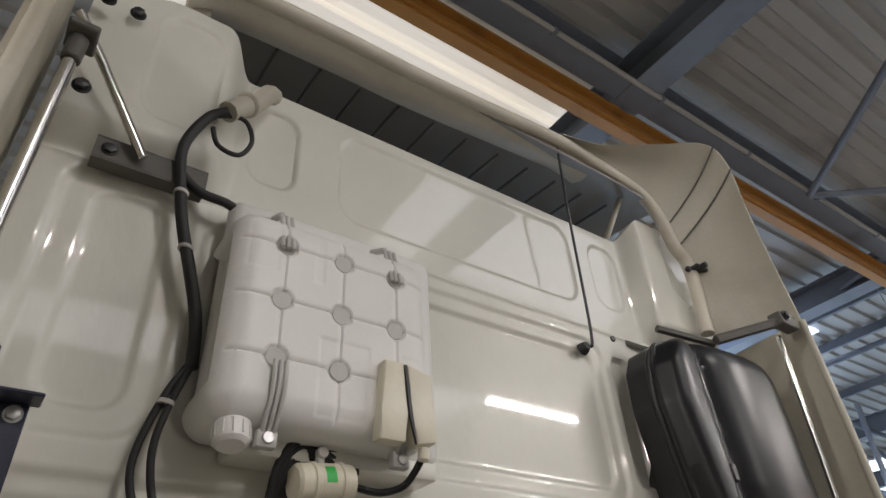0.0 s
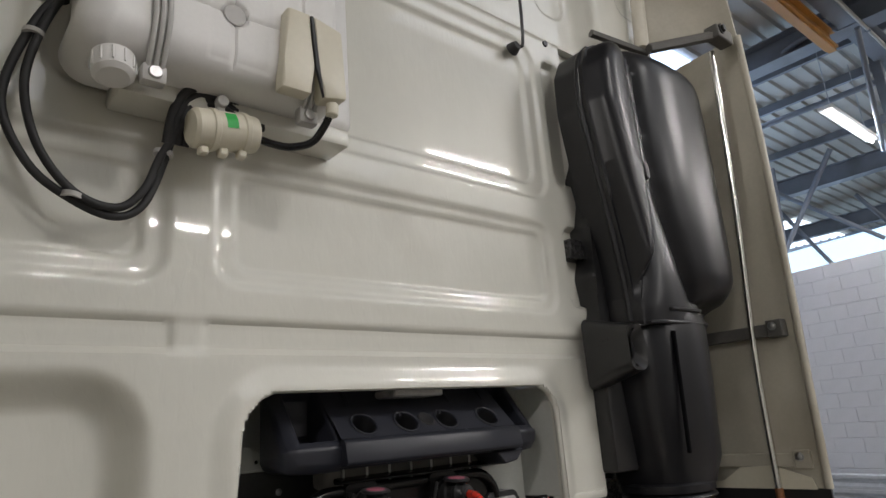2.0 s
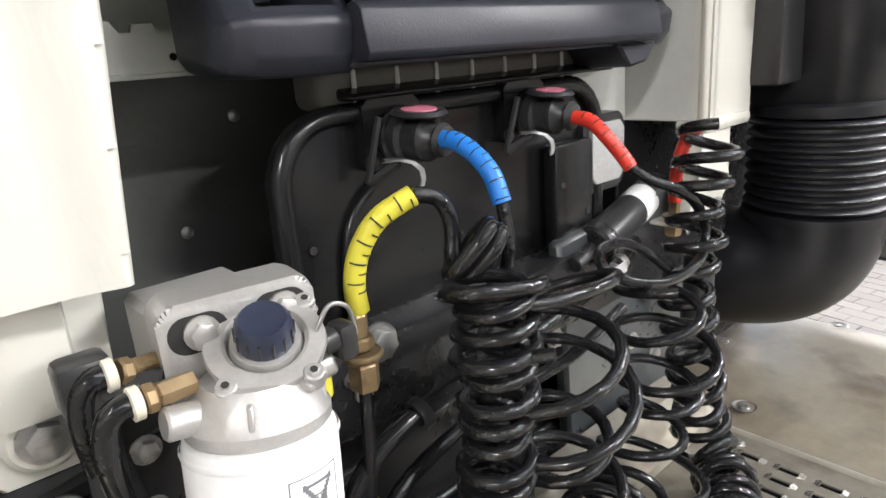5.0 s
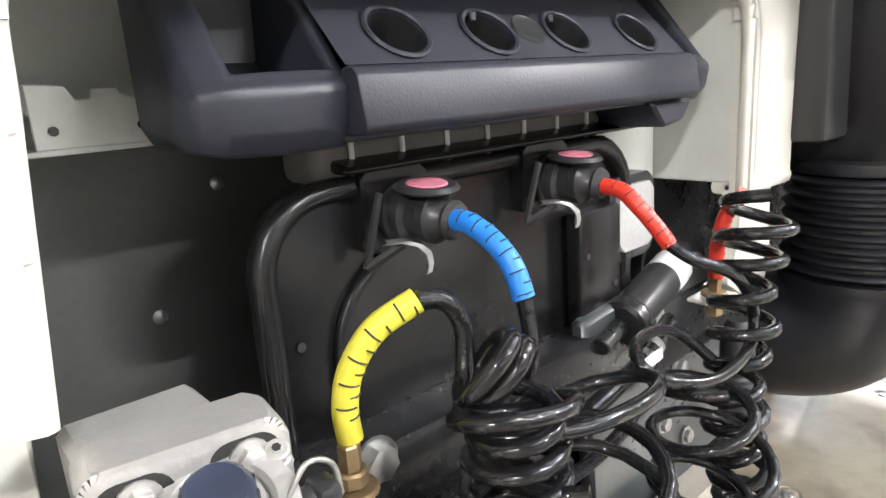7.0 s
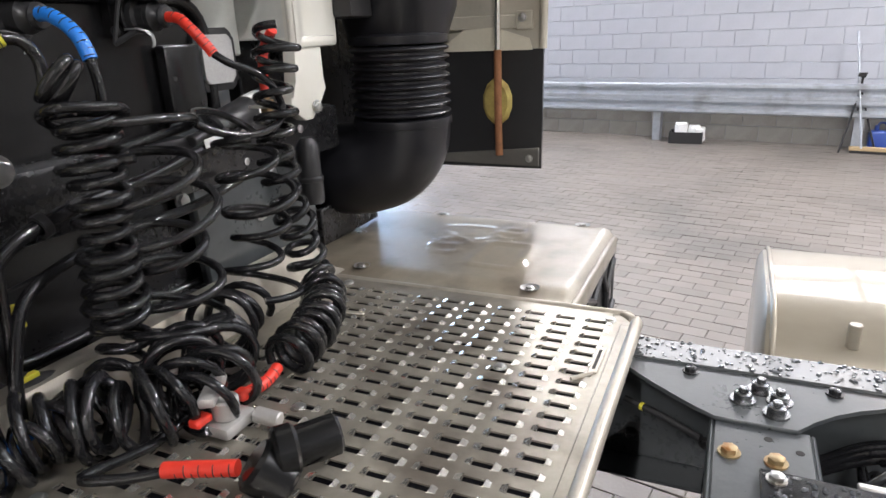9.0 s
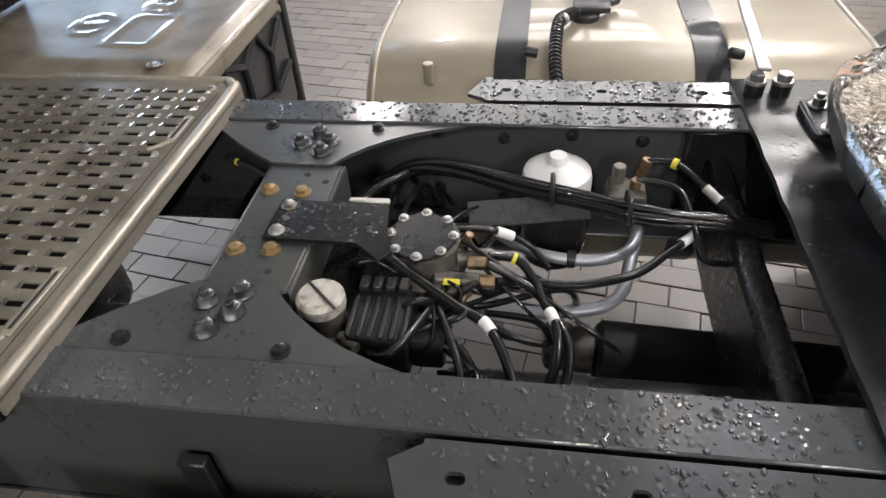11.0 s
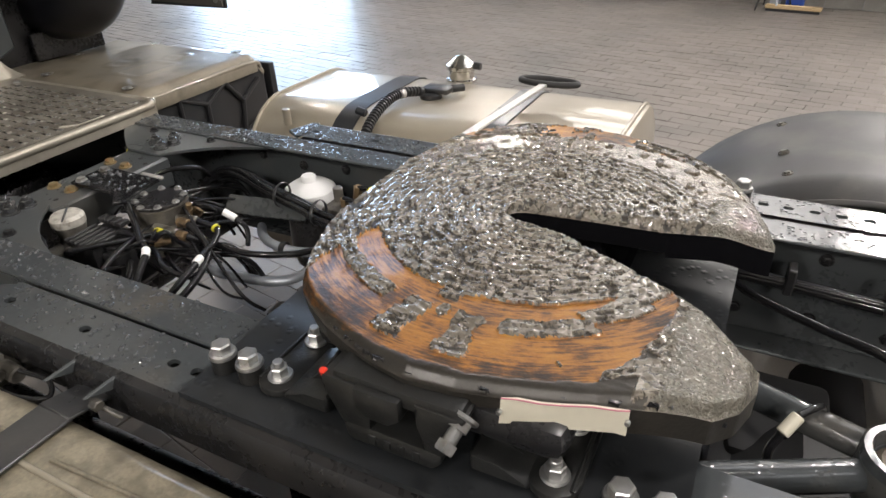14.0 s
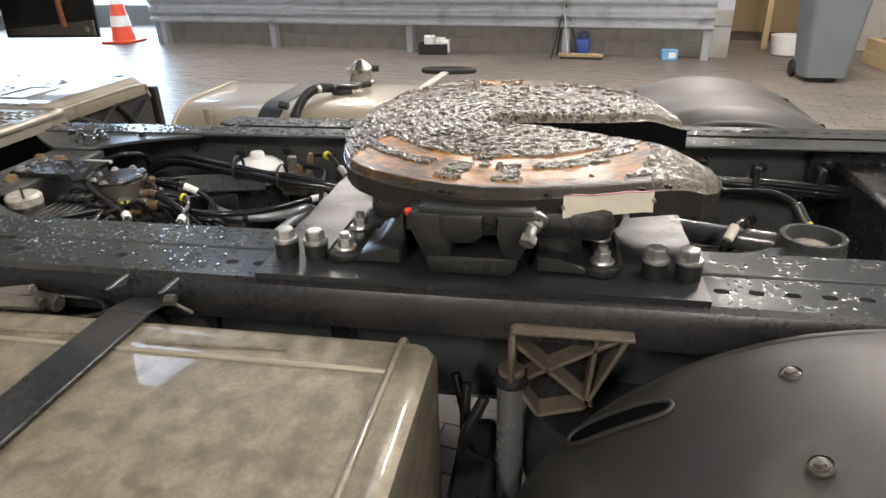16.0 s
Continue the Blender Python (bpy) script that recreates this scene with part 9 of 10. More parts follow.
    for v in nv:
        v.co.z = v.co.z - 0.04 if v.co.y < -2.3 else 1.085
        v.co.x += 0.006 if v.co.x < -0.03 else -0.006
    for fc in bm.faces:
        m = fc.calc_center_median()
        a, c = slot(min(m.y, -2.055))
        # Slot walls get the void black: shade in the throat put into the colour.
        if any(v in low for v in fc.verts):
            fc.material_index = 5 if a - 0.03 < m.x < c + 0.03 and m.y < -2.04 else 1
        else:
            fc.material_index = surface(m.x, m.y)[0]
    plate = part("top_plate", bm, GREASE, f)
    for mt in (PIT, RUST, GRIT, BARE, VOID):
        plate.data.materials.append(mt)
    # Skirt and jaw are coloured black for the dark below the plate.
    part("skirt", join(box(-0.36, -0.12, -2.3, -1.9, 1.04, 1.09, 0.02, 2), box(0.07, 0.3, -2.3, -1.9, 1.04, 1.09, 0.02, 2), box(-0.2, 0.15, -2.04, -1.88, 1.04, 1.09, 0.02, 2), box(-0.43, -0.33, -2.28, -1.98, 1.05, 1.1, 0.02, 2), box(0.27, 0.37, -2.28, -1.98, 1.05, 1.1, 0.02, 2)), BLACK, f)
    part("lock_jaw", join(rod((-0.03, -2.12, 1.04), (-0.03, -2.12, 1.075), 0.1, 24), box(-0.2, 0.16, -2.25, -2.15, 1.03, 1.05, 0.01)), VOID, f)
    rnd = random.Random(8)
    for k in range(22):
        y = rnd.uniform(-2.42, -1.95)
        x = -0.03 - near_w(y) + 0.012
        s = rnd.uniform(0.0025, 0.0055)
        bl = box(-s * 1.6, s * 1.6, -s * 1.2, s * 1.2, -s * 0.3, s * 0.8, s * 0.3, 2)
        for v in bl.verts:
            v.co += Vector((rnd.uniform(-1, 1), rnd.uniform(-1, 1), rnd.uniform(-1, 1))) * s * 0.35
        part("grease_lump", moved(bl, Matrix.Translation((x, y, 1.118 - (0.03 if y < -2.38 else 0)))), BLACK, f)
    # bearing pedestals on both sides
    for sx in (-1, 1):
        o = -0.03
        X = lambda v: o + sx * v

        def bx(xa, xb, *r, **k):
            lo, hi = sorted((X(xa), X(xb)))
            return box(lo, hi, *r, **k)

        xa, xb = sorted((X(0.335), X(0.425)))
        part("pedestal", prism([(-2.02, 1.004), (-2.132, 1.004), (-2.142, 1.014), (-2.147, 1.034), (-2.009, 1.034), (-2.013, 1.012)], "x", xa, xb, 0.005, 2), PEDESTAL, f)
        part("pedestal_cheek", prism([(-2.009, 1.03), (-2.05, 1.03), (-2.052, 1.07), (-2.045, 1.1), (-1.985, 1.1), (-1.99, 1.07)], "x", xa, xb, 0.005, 2), PEDESTAL, f)
        part("pedestal_cheek", prism([(-2.122, 1.03), (-2.147, 1.03), (-2.168, 1.075), (-2.176, 1.1), (-2.11, 1.1), (-2.12, 1.07)], "x", xa, xb, 0.005, 2), PEDESTAL, f)
        part("bearing_cap", prism([(-2.0, 1.082), (-2.17, 1.082), (-2.17, 1.108), (-2.0, 1.108)], "x", xa + 0.004, xb - 0.004, 0.006, 2), PEDESTAL, f)
        part("bearing_boss", prism([(-2.034, 1.1), (-2.034, 1.07), (-2.05, 1.057), (-2.08, 1.057), (-2.096, 1.07), (-2.096, 1.1)], "x", xa + (0.06 if sx > 0 else -0.006), xb + (0.006 if sx > 0 else -0.06), 0.004, 2), PEDESTAL, f)
        # Added black sheet that paints the shade behind the window.
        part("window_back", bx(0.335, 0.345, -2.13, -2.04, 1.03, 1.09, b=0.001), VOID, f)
        for k in range(4):
            y = -2.045 - k * 0.02
            part("raised_mark", bx(0.424, 0.4265, y - 0.012, y - 0.002, 1.011, 1.026, b=0.001), PEDESTAL, f, "raised plain mark")
        # bolted feet with a curved web up to the pedestal
        for y0, dy in ((-1.874, -1), (-2.266, 1)):
            outline = [(X(0.38 + 0.03 * math.cos(a)), y0 + 0.031 * math.sin(a)) for a in np.linspace(-math.pi / 2, math.pi / 2, 9)] + [(X(0.29 - 0.03 * math.cos(a)), y0 + 0.031 * math.sin(a)) for a in np.linspace(math.pi / 2, -math.pi / 2, 9)]
            part("pedestal_foot", prism(outline, "z", 1.003, 1.016, 0.003, 2), PEDESTAL, f)
            edge = [(X(v), y0 - dy * 0.024) for v in (0.395, 0.275)]
            part("foot_rib", tube([Vector((edge[0][0], edge[0][1], 1.016)), Vector((edge[1][0], edge[1][1], 1.016)), Vector((edge[1][0], y0 + dy * 0.006, 1.016))], 0.0028, 6), PEDESTAL, f)
            reach = abs(y0 + 2.07 + dy * 0.1) - 0.02
            arc = [(y0 + dy * (0.032 + (reach - 0.012) * k), 1.016 + 0.07 * k ** 1.6) for k in np.linspace(0, 1, 8)]
            part("foot_web", prism([(y0 + dy * 0.032, 1.004)] + arc + [(arc[-1][0], 1.004)], "x", *sorted((X(0.268), X(0.372))), 0.003), PEDESTAL, f)
            part("foot_gusset", prism([(y0 + dy * 0.02, 1.004), (y0 + dy * 0.025, 1.016), (y0 + dy * 0.06, 1.028), (y0 + dy * (0.02 + reach), 1.034), (y0 + dy * (0.02 + reach), 1.004)], "x", *sorted((X(0.3), X(0.405))), 0.004), PEDESTAL, f)
            for v in (0.38, 0.298):
                part("bolt", join(lathe([(0, 0), (0.017, 0), (0.018, 0.002), (0.0165, 0.0045), (0, 0.0045)], (X(v), y0, 1.016), n=20), lathe([(0, 0.0045), (0.0125, 0.0045), (0.0125, 0.017), (0.011, 0.0185), (0, 0.0185)], (X(v), y0, 1.016), n=6), rod((X(v), y0, 1.034), (X(v), y0, 1.043), 0.0075, 12)), ZINC, f)
        ax = Vector((sx * 0.8, 0.2, -0.5))
        p0 = Vector((X(0.407), -2.168, 1.092))
        part("side_bolt", join(lathe([(0, 0), (0.0185, 0), (0.0185, 0.004), (0.0155, 0.006), (0, 0.006)], p0, ax, 20), lathe([(0, 0.006), (0.0135, 0.006), (0.0135, 0.017), (0.012, 0.018), (0, 0.018)], p0, ax, 6), lathe([(0.0085, 0.018), (0.0085, 0.034)], p0, ax, 12), lathe([(0, 0.034), (0.0125, 0.034), (0.0125, 0.044), (0.011, 0.046), (0, 0.046)], p0, ax, 6)), ZINC, f)
    # name plate with its writing worn away
    pl = [(-0.03 - near_w(y) - 0.004, y) for y in (-2.205, -2.22, -2.245, -2.27, -2.295, -2.32, -2.332)]
    rows = [[(x - 0.001 - 0.002 * (k in (0, 6)), y, 1.122 - 0.0004 * k + 0.0015 * math.sin(k * 2.1)), (x - 0.004 - 0.002 * math.sin(y * 50), y, 1.107), (x - 0.005 - 0.003 * (k in (0, 6)), y, 1.091 - 0.0003 * k)] for k, (x, y) in enumerate(pl)]
    part("name_plate", sheet(rows, (0.003, 0, 0)), CREAM, f, "faded cream plate with curled edges")
    part("plate_edge", tube([(x - 0.002, y, 1.1222 - 0.0004 * k + 0.0015 * math.sin(k * 2.1)) for k, (x, y) in enumerate(pl)], 0.0009, 5), MAROON, f, "thin red edge")
    for k in (0, -1):
        part("rivet", rod((pl[k][0] - 0.004, pl[k][1], 1.107), (pl[k][0] - 0.01, pl[k][1], 1.107), 0.003, 10), ZINC, f)
    part("red_button", lathe([(0, 0.007), (0.0045, 0.0062), (0.006, 0), (0, 0)], (-0.447, -1.987, 1.096), (-0.5, 0, 1), 14), RED, f, "small red cap")
    part("button_pin", rod((-0.444, -1.987, 1.07), (-0.447, -1.987, 1.097), 0.005, 10), BLACK, f)
    # release handle
    h = thing("release_handle", "fifth wheel release bar with a black loop handle", "handle", (0.6, -1.75, 1.05))
    part("bar", moved(box(-0.23, 0.23, -0.012, 0.012, -0.004, 0.004, 0.002), Matrix.Translation((0.62, -1.8, 1.066)) @ Matrix.Rotation(-0.09, 4, "Z")), CAST, h)
    part("loop", tube([Vector((0.86 + 0.026 * math.cos(a), -1.825 + 0.085 * math.sin(a), 1.068)) for a in np.linspace(0, 2 * math.pi, 25)[:-1]], 0.009, 8, closed=True), RUBBER, h)
    # mounting plate
    m = thing("mounting_plate", "ribbed dark grey mounting plate under the fifth wheel", "mounting plate", (0, -2.08, 0.99))
    rows = []
    for i in range(97):
        x = -0.484 + 0.968 * i / 96
        z = 1.002
        inside = sst(0.37, 0.33, abs(x))
        rib = 0.003 * inside * (0.5 + 0.5 * math.sin(x * 2 * math.pi / 0.11))
        rows.append([(x, -1.752, z + rib), (x, -1.76, z + rib), (x, -2.4, z + rib), (x, -2.408, z + rib)])
    part("plate", sheet(rows, (0, 0, -0.012)), PLATEB, m)
    for sx in (-1, 1):
        for y in (-1.779, -1.828, -2.34, -2.386):
            part("spacer", lathe([(0, 0), (0.0185, 0), (0.0185, 0.025), (0, 0.025)], (sx * 0.418, y, 1.003), n=20), PEDESTAL, m, "black spacer sleeve")
            part("bolt", join(lathe([(0, 0), (0.0195, 0), (0.02, 0.002), (0.0185, 0.006), (0, 0.006)], (sx * 0.418, y, 1.027), n=20), lathe([(0, 0.004), (0.0145, 0.004), (0.0145, 0.019), (0.0125, 0.021), (0, 0.0215)], (sx * 0.418, y, 1.027), n=6)), ZINC, m, "zinc-plated flange bolt")


# ---- tanks, mudguards, rear ----
def build_tanks():
    t = thing("fuel_tank", "dirty cream-grey aluminium fuel tank with two black straps", "fuel tank", (0.8, -1.5, 0.35), "fuel tanks")
    sec = rounded(0.49, 1.13, 0.4, 1.0, 0.19, 9)
    ys = [(-0.965, 0.04), (-0.972, 0.012), (-0.985, 0.0), (-2.08, 0.0), (-2.095, 0.012), (-2.1, 0.04)]
    cx, cz = 0.81, 0.7
    part("shell", loft([[Vector((cx + (x - cx) * (1 - i * 1.4), y, cz + (z - cz) * (1 - i * 1.4))) for x, z in sec] for y, i in ys]), ALU, t)
    for y in (-0.985, -2.08):
        part("end_seam", tube([Vector((cx + (x - cx) * 1.002, y, cz + (z - cz) * 1.002)) for x, z in sec], 0.006, 6, closed=True), ALU, t)
    part("weld_tab", rod((0.535, -1.12, 0.955), (0.535, -1.12, 1.005), 0.012), ALU, t)
    for y in (-1.3, -1.74):
        part("strap", loft([[Vector((cx + (x - cx) * k, yy, cz + (z - cz) * k)) for x, z in sec] for yy, k in ((y - 0.036, 1.0), (y - 0.036, 1.012), (y + 0.036, 1.012), (y + 0.036, 1.0))], False), STRAP, t)
        part("strap_bolt", rod((0.6, y - 0.06, 1.0), (0.6, y - 0.03, 1.006), 0.012), STRAP, t)
    part("filler_neck", lathe([(0, 0.99), (0.05, 0.99), (0.05, 1.0), (0.042, 1.003), (0.042, 1.03), (0, 1.03)], (1.02, -1.47, 0), n=26), CHROME, t)
    part("filler_cap", lathe([(0.045, 1.03), (0.05, 1.034), (0.05, 1.045), (0.03, 1.062), (0.012, 1.075), (0, 1.078)], (1.02, -1.47, 0), n=26), CHROME, t, "shiny conical filler cap")
    part("cap_lock", rod((1.02, -1.515, 1.045), (1.02, -1.54, 1.045), 0.012), BLACKP, t)
    part("sender", lathe([(0, 1.0), (0.035, 1.0), (0.035, 1.012), (0.03, 1.016), (0, 1.016)], (0.8, -1.47, 0), n=20), BLACKP, t)
    part("sender_plug", join(box(0.79, 0.85, -1.53, -1.44, 1.014, 1.03, 0.005, 2), rod((0.84, -1.52, 1.02), (0.87, -1.55, 1.02), 0.012)), BLACKP, t)
    path = smooth([(0.79, -1.45, 1.02), (0.72, -1.41, 1.03), (0.64, -1.4, 1.02), (0.56, -1.4, 0.99), (0.49, -1.41, 0.95)], 8)
    part("sender_hose", tube(path, 0.011, 8), RUBBER, t)
    for i in range(2, len(path) - 1, 1):
        d = (path[i] - path[i - 1])
        part("hose_ring", lathe([(0.011, -0.003), (0.0155, -0.002), (0.0155, 0.002), (0.011, 0.003)], path[i], d, 10), BLACKP, t)
    part("hose_tie", rod((0.715, -1.412, 1.028), (0.73, -1.418, 1.028), 0.0145), CAST, t)
    l = thing("fuel_tank", "muddy olive-brown aluminium tank with one black strap", "fuel tank", (-0.9, -1.5, 0.35), "fuel tanks")
    sec = rounded(-1.2, -0.548, 0.38, 0.957, 0.035, 6)
    cx, cz = -0.889, 0.668
    part("shell", loft([[Vector((cx + (x - cx) * (1 - i * 1.2), y, cz + (z - cz) * (1 - i * 1.2))) for x, z in sec] for y, i in ((-0.7, 0.03), (-0.71, 0.0), (-2.02, 0.0), (-2.034, 0.008), (-2.045, 0.03))]), ALUL, l)
    part("end_seam", tube([Vector((x, -2.0, z)) for x, z in rounded(-1.203, -0.546, 0.378, 0.96, 0.035, 6)], 0.005, 6, closed=True), ALUL, l)
    for y in (-1.2, -1.4, -1.65):
        part("top_bead", tube([(-0.61, y - 0.2, 0.958), (-0.62, y + 0.0, 0.958)], 0.003, 6), ALUL, l)
    part("edge_bead", tube([(-0.64, -0.72, 0.9575), (-0.64, -2.0, 0.9575)], 0.004, 6), ALU, l)
    part("strap", join(moved(box(-0.4, 0.0, -0.034, 0.034, 0, 0.006, 0.002), Matrix.Translation((-0.56, -1.585, 0.962)) @ Matrix.Rotation(0.0, 4, "Z")), moved(box(-0.09, 0.0, -0.034, 0.034, 0, 0.006, 0.002), Matrix.Translation((-0.48, -1.585, 0.945)) @ Matrix.Rotation(0.22, 4, "Y")), moved(box(-0.3, 0.0, -0.034, 0.034, 0, 0.006, 0.002), Matrix.Translation((-0.96, -1.585, 0.963)))), STRAP, l)
    for y in (-1.632, -1.545):
        part("strap_bracket", prism([(-0.545, 0.99), (-0.5, 0.975), (-0.42, 0.84), (-0.42, 0.97), (-0.48, 0.99)], "y", y, y + 0.007, 0.001), FRAME, l)
    part("strap_nut", join(rod((-0.535, -1.645, 0.975), (-0.535, -1.63, 0.975), 0.009, 6), rod((-0.535, -1.63, 0.975), (-0.52, -1.66, 0.945), 0.003)), CASTD, l)
    # Added black screen, no known part: it hides bright floor behind the tank.
    part("end_bracket", box(-0.8, -0.42, -2.12, -2.06, 0.25, 0.72, 0.01), BLACK, l, "added black screen hiding the bright floor behind the tank")
    # wiring beside the left tank
    w = thing("rail_connector", "dirty brass and copper connectors with loose wires beside the rail", "connector", (-0.53, -1.38, 0.93))
    part("body", join(rod((-0.53, -1.44, 0.95), (-0.53, -1.4, 0.955), 0.014, 12), rod((-0.53, -1.4, 0.97), (-0.54, -1.34, 0.965), 0.011, 8), rod((-0.55, -1.43, 0.96), (-0.56, -1.37, 0.965), 0.011, 8)), CASTD, w)
    part("wire", tube(smooth([(-0.53, -1.45, 0.965), (-0.52, -1.5, 0.955), (-0.54, -1.52, 0.945), (-0.56, -1.46, 0.945), (-0.56, -1.36, 0.95)], 6), 0.004, 6), HOSE, w)
    part("wire", tube(smooth([(-0.54, -1.34, 0.965), (-0.55, -1.27, 0.95), (-0.53, -1.2, 0.94)], 6), 0.006, 6), HOSE, w)
    part("holder", box(-0.56, -0.5, -1.4, -1.3, 0.92, 0.945, 0.004), CASTD, w)


def build_mudguards():
    for sx in (-1, 1):
        g = thing("mudguard", "dusty black plastic mudguard over the rear wheel", "mudguard", (sx * 0.83, -2.66, 0.55), "mudguards")
        rows = []
        for i in range(41):
            a = radians(2 + 176 * i / 40)
            row = []
            for j in range(15):
                s = j / 14
                x = sx * (0.52 + 0.6 * s)
                drop = 0.03 * (1 - sst(0.0, 0.08, s)) + 0.05 * (1 - sst(0.0, 0.14, 1 - s))
                r = 0.505 - drop - 0.008 * sst(0.3, 0.5, s) * sst(0.75, 0.55, s)
                row.append((x, -2.66 + 1.06 * r * math.cos(a), 0.52 + r * math.sin(a)))
            rows.append(row)
        part("shell", sheet(rows, (0, 0, -0.012)), MUD, g)
        part("inner_lip", tube([(sx * 0.52, -2.66 + 1.06 * 0.472 * math.cos(radians(a)), 0.52 + 0.472 * math.sin(radians(a))) for a in range(2, 180, 6)], 0.009, 6), MUD, g)
        part("inner_side", sheet([[(sx * 0.525, -2.66 + 1.06 * r * math.cos(radians(a)), 0.52 + r * math.sin(radians(a))) for r in (0.36, 0.475)] for a in range(2, 180, 6)], (sx * 0.01, 0, 0)), MUD, g)
        for x, a in ((0.621, 69), (0.762, 67.5), (0.98, 66), (0.62, 118), (0.95, 118)):
            p = Vector((sx * x, -2.66 + 1.06 * 0.505 * math.cos(radians(a)), 0.52 + 0.505 * math.sin(radians(a))))
            nn = Vector((0, math.cos(radians(a)), math.sin(radians(a))))
            part("bolt", join(lathe([(0.012, 0.0015), (0.013, -0.002), (0.009, 0.0), (0, 0)], p, nn, 16), hexbolt(p, nn, 0.006, 0.006)), CASTD, g)
        rings = []
        for k in (1.0, 0.75, 0.5, 0.25, 0.03):
            rim = []
            for q in np.linspace(0, 2 * math.pi, 33)[:-1]:
                u, v = math.cos(q), math.sin(q)
                u, v = k * math.copysign(abs(u) ** 0.55, u), k * math.copysign(abs(v) ** 0.8, v)
                a = radians(45.5 + 8.8 * u)
                rim.append(Vector((sx * (0.6 + 0.02 * u + 0.0165 * v), -2.66 + 1.06 * 0.5066 * math.cos(a), 0.52 + 0.5066 * math.sin(a))))
            rings.append(rim)
        # Filled near-black face: the recess's shade is painted, nothing is hollow.
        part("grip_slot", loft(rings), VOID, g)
        rim = rings[0]
        part("slot_rim", tube(rim, 0.0035, 8, closed=True), MUD, g)
        w = thing("wheel", "black rear tyre on a steel rim under the mudguard", "wheel", (sx * 0.83, -2.66, 0.0), "rear wheels")
        part("tyre", lathe([(0.29, -0.28), (0.44, -0.28), (0.47, -0.26), (0.475, 0.0), (0.47, 0.26), (0.44, 0.28), (0.29, 0.28), (0.29, -0.28)], (sx * 0.83, -2.66, 0.475), (1, 0, 0), 40), RUBBER, w)
        part("rim", lathe([(0, -0.1), (0.12, -0.12), (0.28, -0.2), (0.29, 0.2), (0.12, 0.12), (0, 0.1)], (sx * 0.83, -2.66, 0.475), (1, 0, 0), 30), CAST, w)


def build_rear():
    v = thing("axle_stay", "black tubular V-stay meeting in a ringed joint", "axle stay", (-0.15, -2.63, 0.85))
    part("tube", rod((-0.02, -2.3, 0.925), (-0.12, -2.6, 0.93), 0.022, 16), FRAMEW, v)
    part("tube", rod((-0.3, -2.36, 0.935), (-0.17, -2.6, 0.925), 0.022, 16), FRAMEW, v)
    part("joint", lathe([(0, 0.88), (0.05, 0.88), (0.058, 0.9), (0.056, 0.95), (0.05, 0.958), (0.042, 0.952), (0.04, 0.94), (0, 0.938)], (-0.155, -2.645, 0), n=26), FRAME, v)
    part("joint_ring", lathe([(0.04, 0.945), (0.045, 0.966), (0.054, 0.966), (0.056, 0.95)], (-0.155, -2.645, 0), n=26), FRAMEW, v)
    part("joint_core", lathe([(0, 0.95), (0.03, 0.948), (0.038, 0.94), (0, 0.938)], (-0.155, -2.645, 0), n=20), CASTR, v)
    a = thing("rear_axle", "black rear axle casing between the wheels", "axle", (0, -2.66, 0.45))
    part("casing", join(rod((-0.55, -2.66, 0.5), (0.55, -2.66, 0.5), 0.08, 20), lathe([(0, -0.22), (0.15, -0.2), (0.24, -0.1), (0.24, 0.1), (0.15, 0.2), (0, 0.22)], (-0.02, -2.66, 0.55), (0, 1, 0), 24)), RUBBER, a)
    part("housing_top", join(box(-0.2, 0.2, -2.62, -2.42, 0.58, 0.7, 0.03, 2), box(0.02, 0.26, -2.62, -2.45, 0.64, 0.72, 0.02, 2)), RUBBER, a)
    b = thing("rear_loom", "black cable loom clipped along the inner frame rail", "cable", (0.3, -2.7, 0.85))
    rnd = random.Random(11)
    for k in range(6):
        o = Vector((0, 0, rnd.uniform(-0.02, 0.02)))
        part("cable", tube(smooth([Vector((0.27, -2.2, 0.93)) + o, Vector((0.268, -2.5, 0.925)) + o * 0.6, Vector((0.26, -2.8, 0.91)) + o, Vector((0.25, -3.1, 0.88)) + o], 6), rnd.choice((0.006, 0.008)), 7), HOSE, b)
    for y in (-2.5, -2.66, -2.8):
        part("clip", box(0.255, 0.295, y - 0.008, y + 0.008, 0.9, 0.955, 0.003), BLACKP, b)
    c = thing("sensor_plug", "cream sensor plug on a black cable behind the fifth wheel", "connector", (-0.2, -2.48, 0.92))
    part("plug", rod((-0.17, -2.5, 0.955), (-0.15, -2.515, 0.975), 0.009, 10), CREAM, c)
    part("cable", tube(smooth([(-0.17, -2.5, 0.955), (-0.18, -2.49, 0.92), (-0.2, -2.5, 0.86), (-0.24, -2.52, 0.8)], 6), 0.006, 7), HOSE, c)
    part("cable", tube(smooth([(-0.15, -2.515, 0.975), (-0.12, -2.54, 0.975), (-0.08, -2.55, 0.93), (-0.06, -2.52, 0.85)], 6), 0.005, 7), HOSE, c)
    e = thing("brake_connector", "black and yellow cable connector near the stay joint", "connector", (0.0, -2.66, 0.9))
    part("plug", rod((-0.02, -2.68, 0.93), (0.0, -2.66, 0.965), 0.012, 10), BLACKP, e)
    part("collar", rod((-0.022, -2.682, 0.925), (-0.018, -2.678, 0.932), 0.014, 10), YEL, e, "yellow collar")
    part("cable", tube(smooth([(0.0, -2.66, 0.965), (0.03, -2.62, 0.975), (0.1, -2.55, 0.95), (0.2, -2.45, 0.92), (0.26, -2.4, 0.91)], 6), 0.008, 8), HOSE, e)
    d = thing("shock_absorber", "grey telescopic shock absorber below a cast bracket", "shock absorber", (-0.53, -2.15, 0.5))
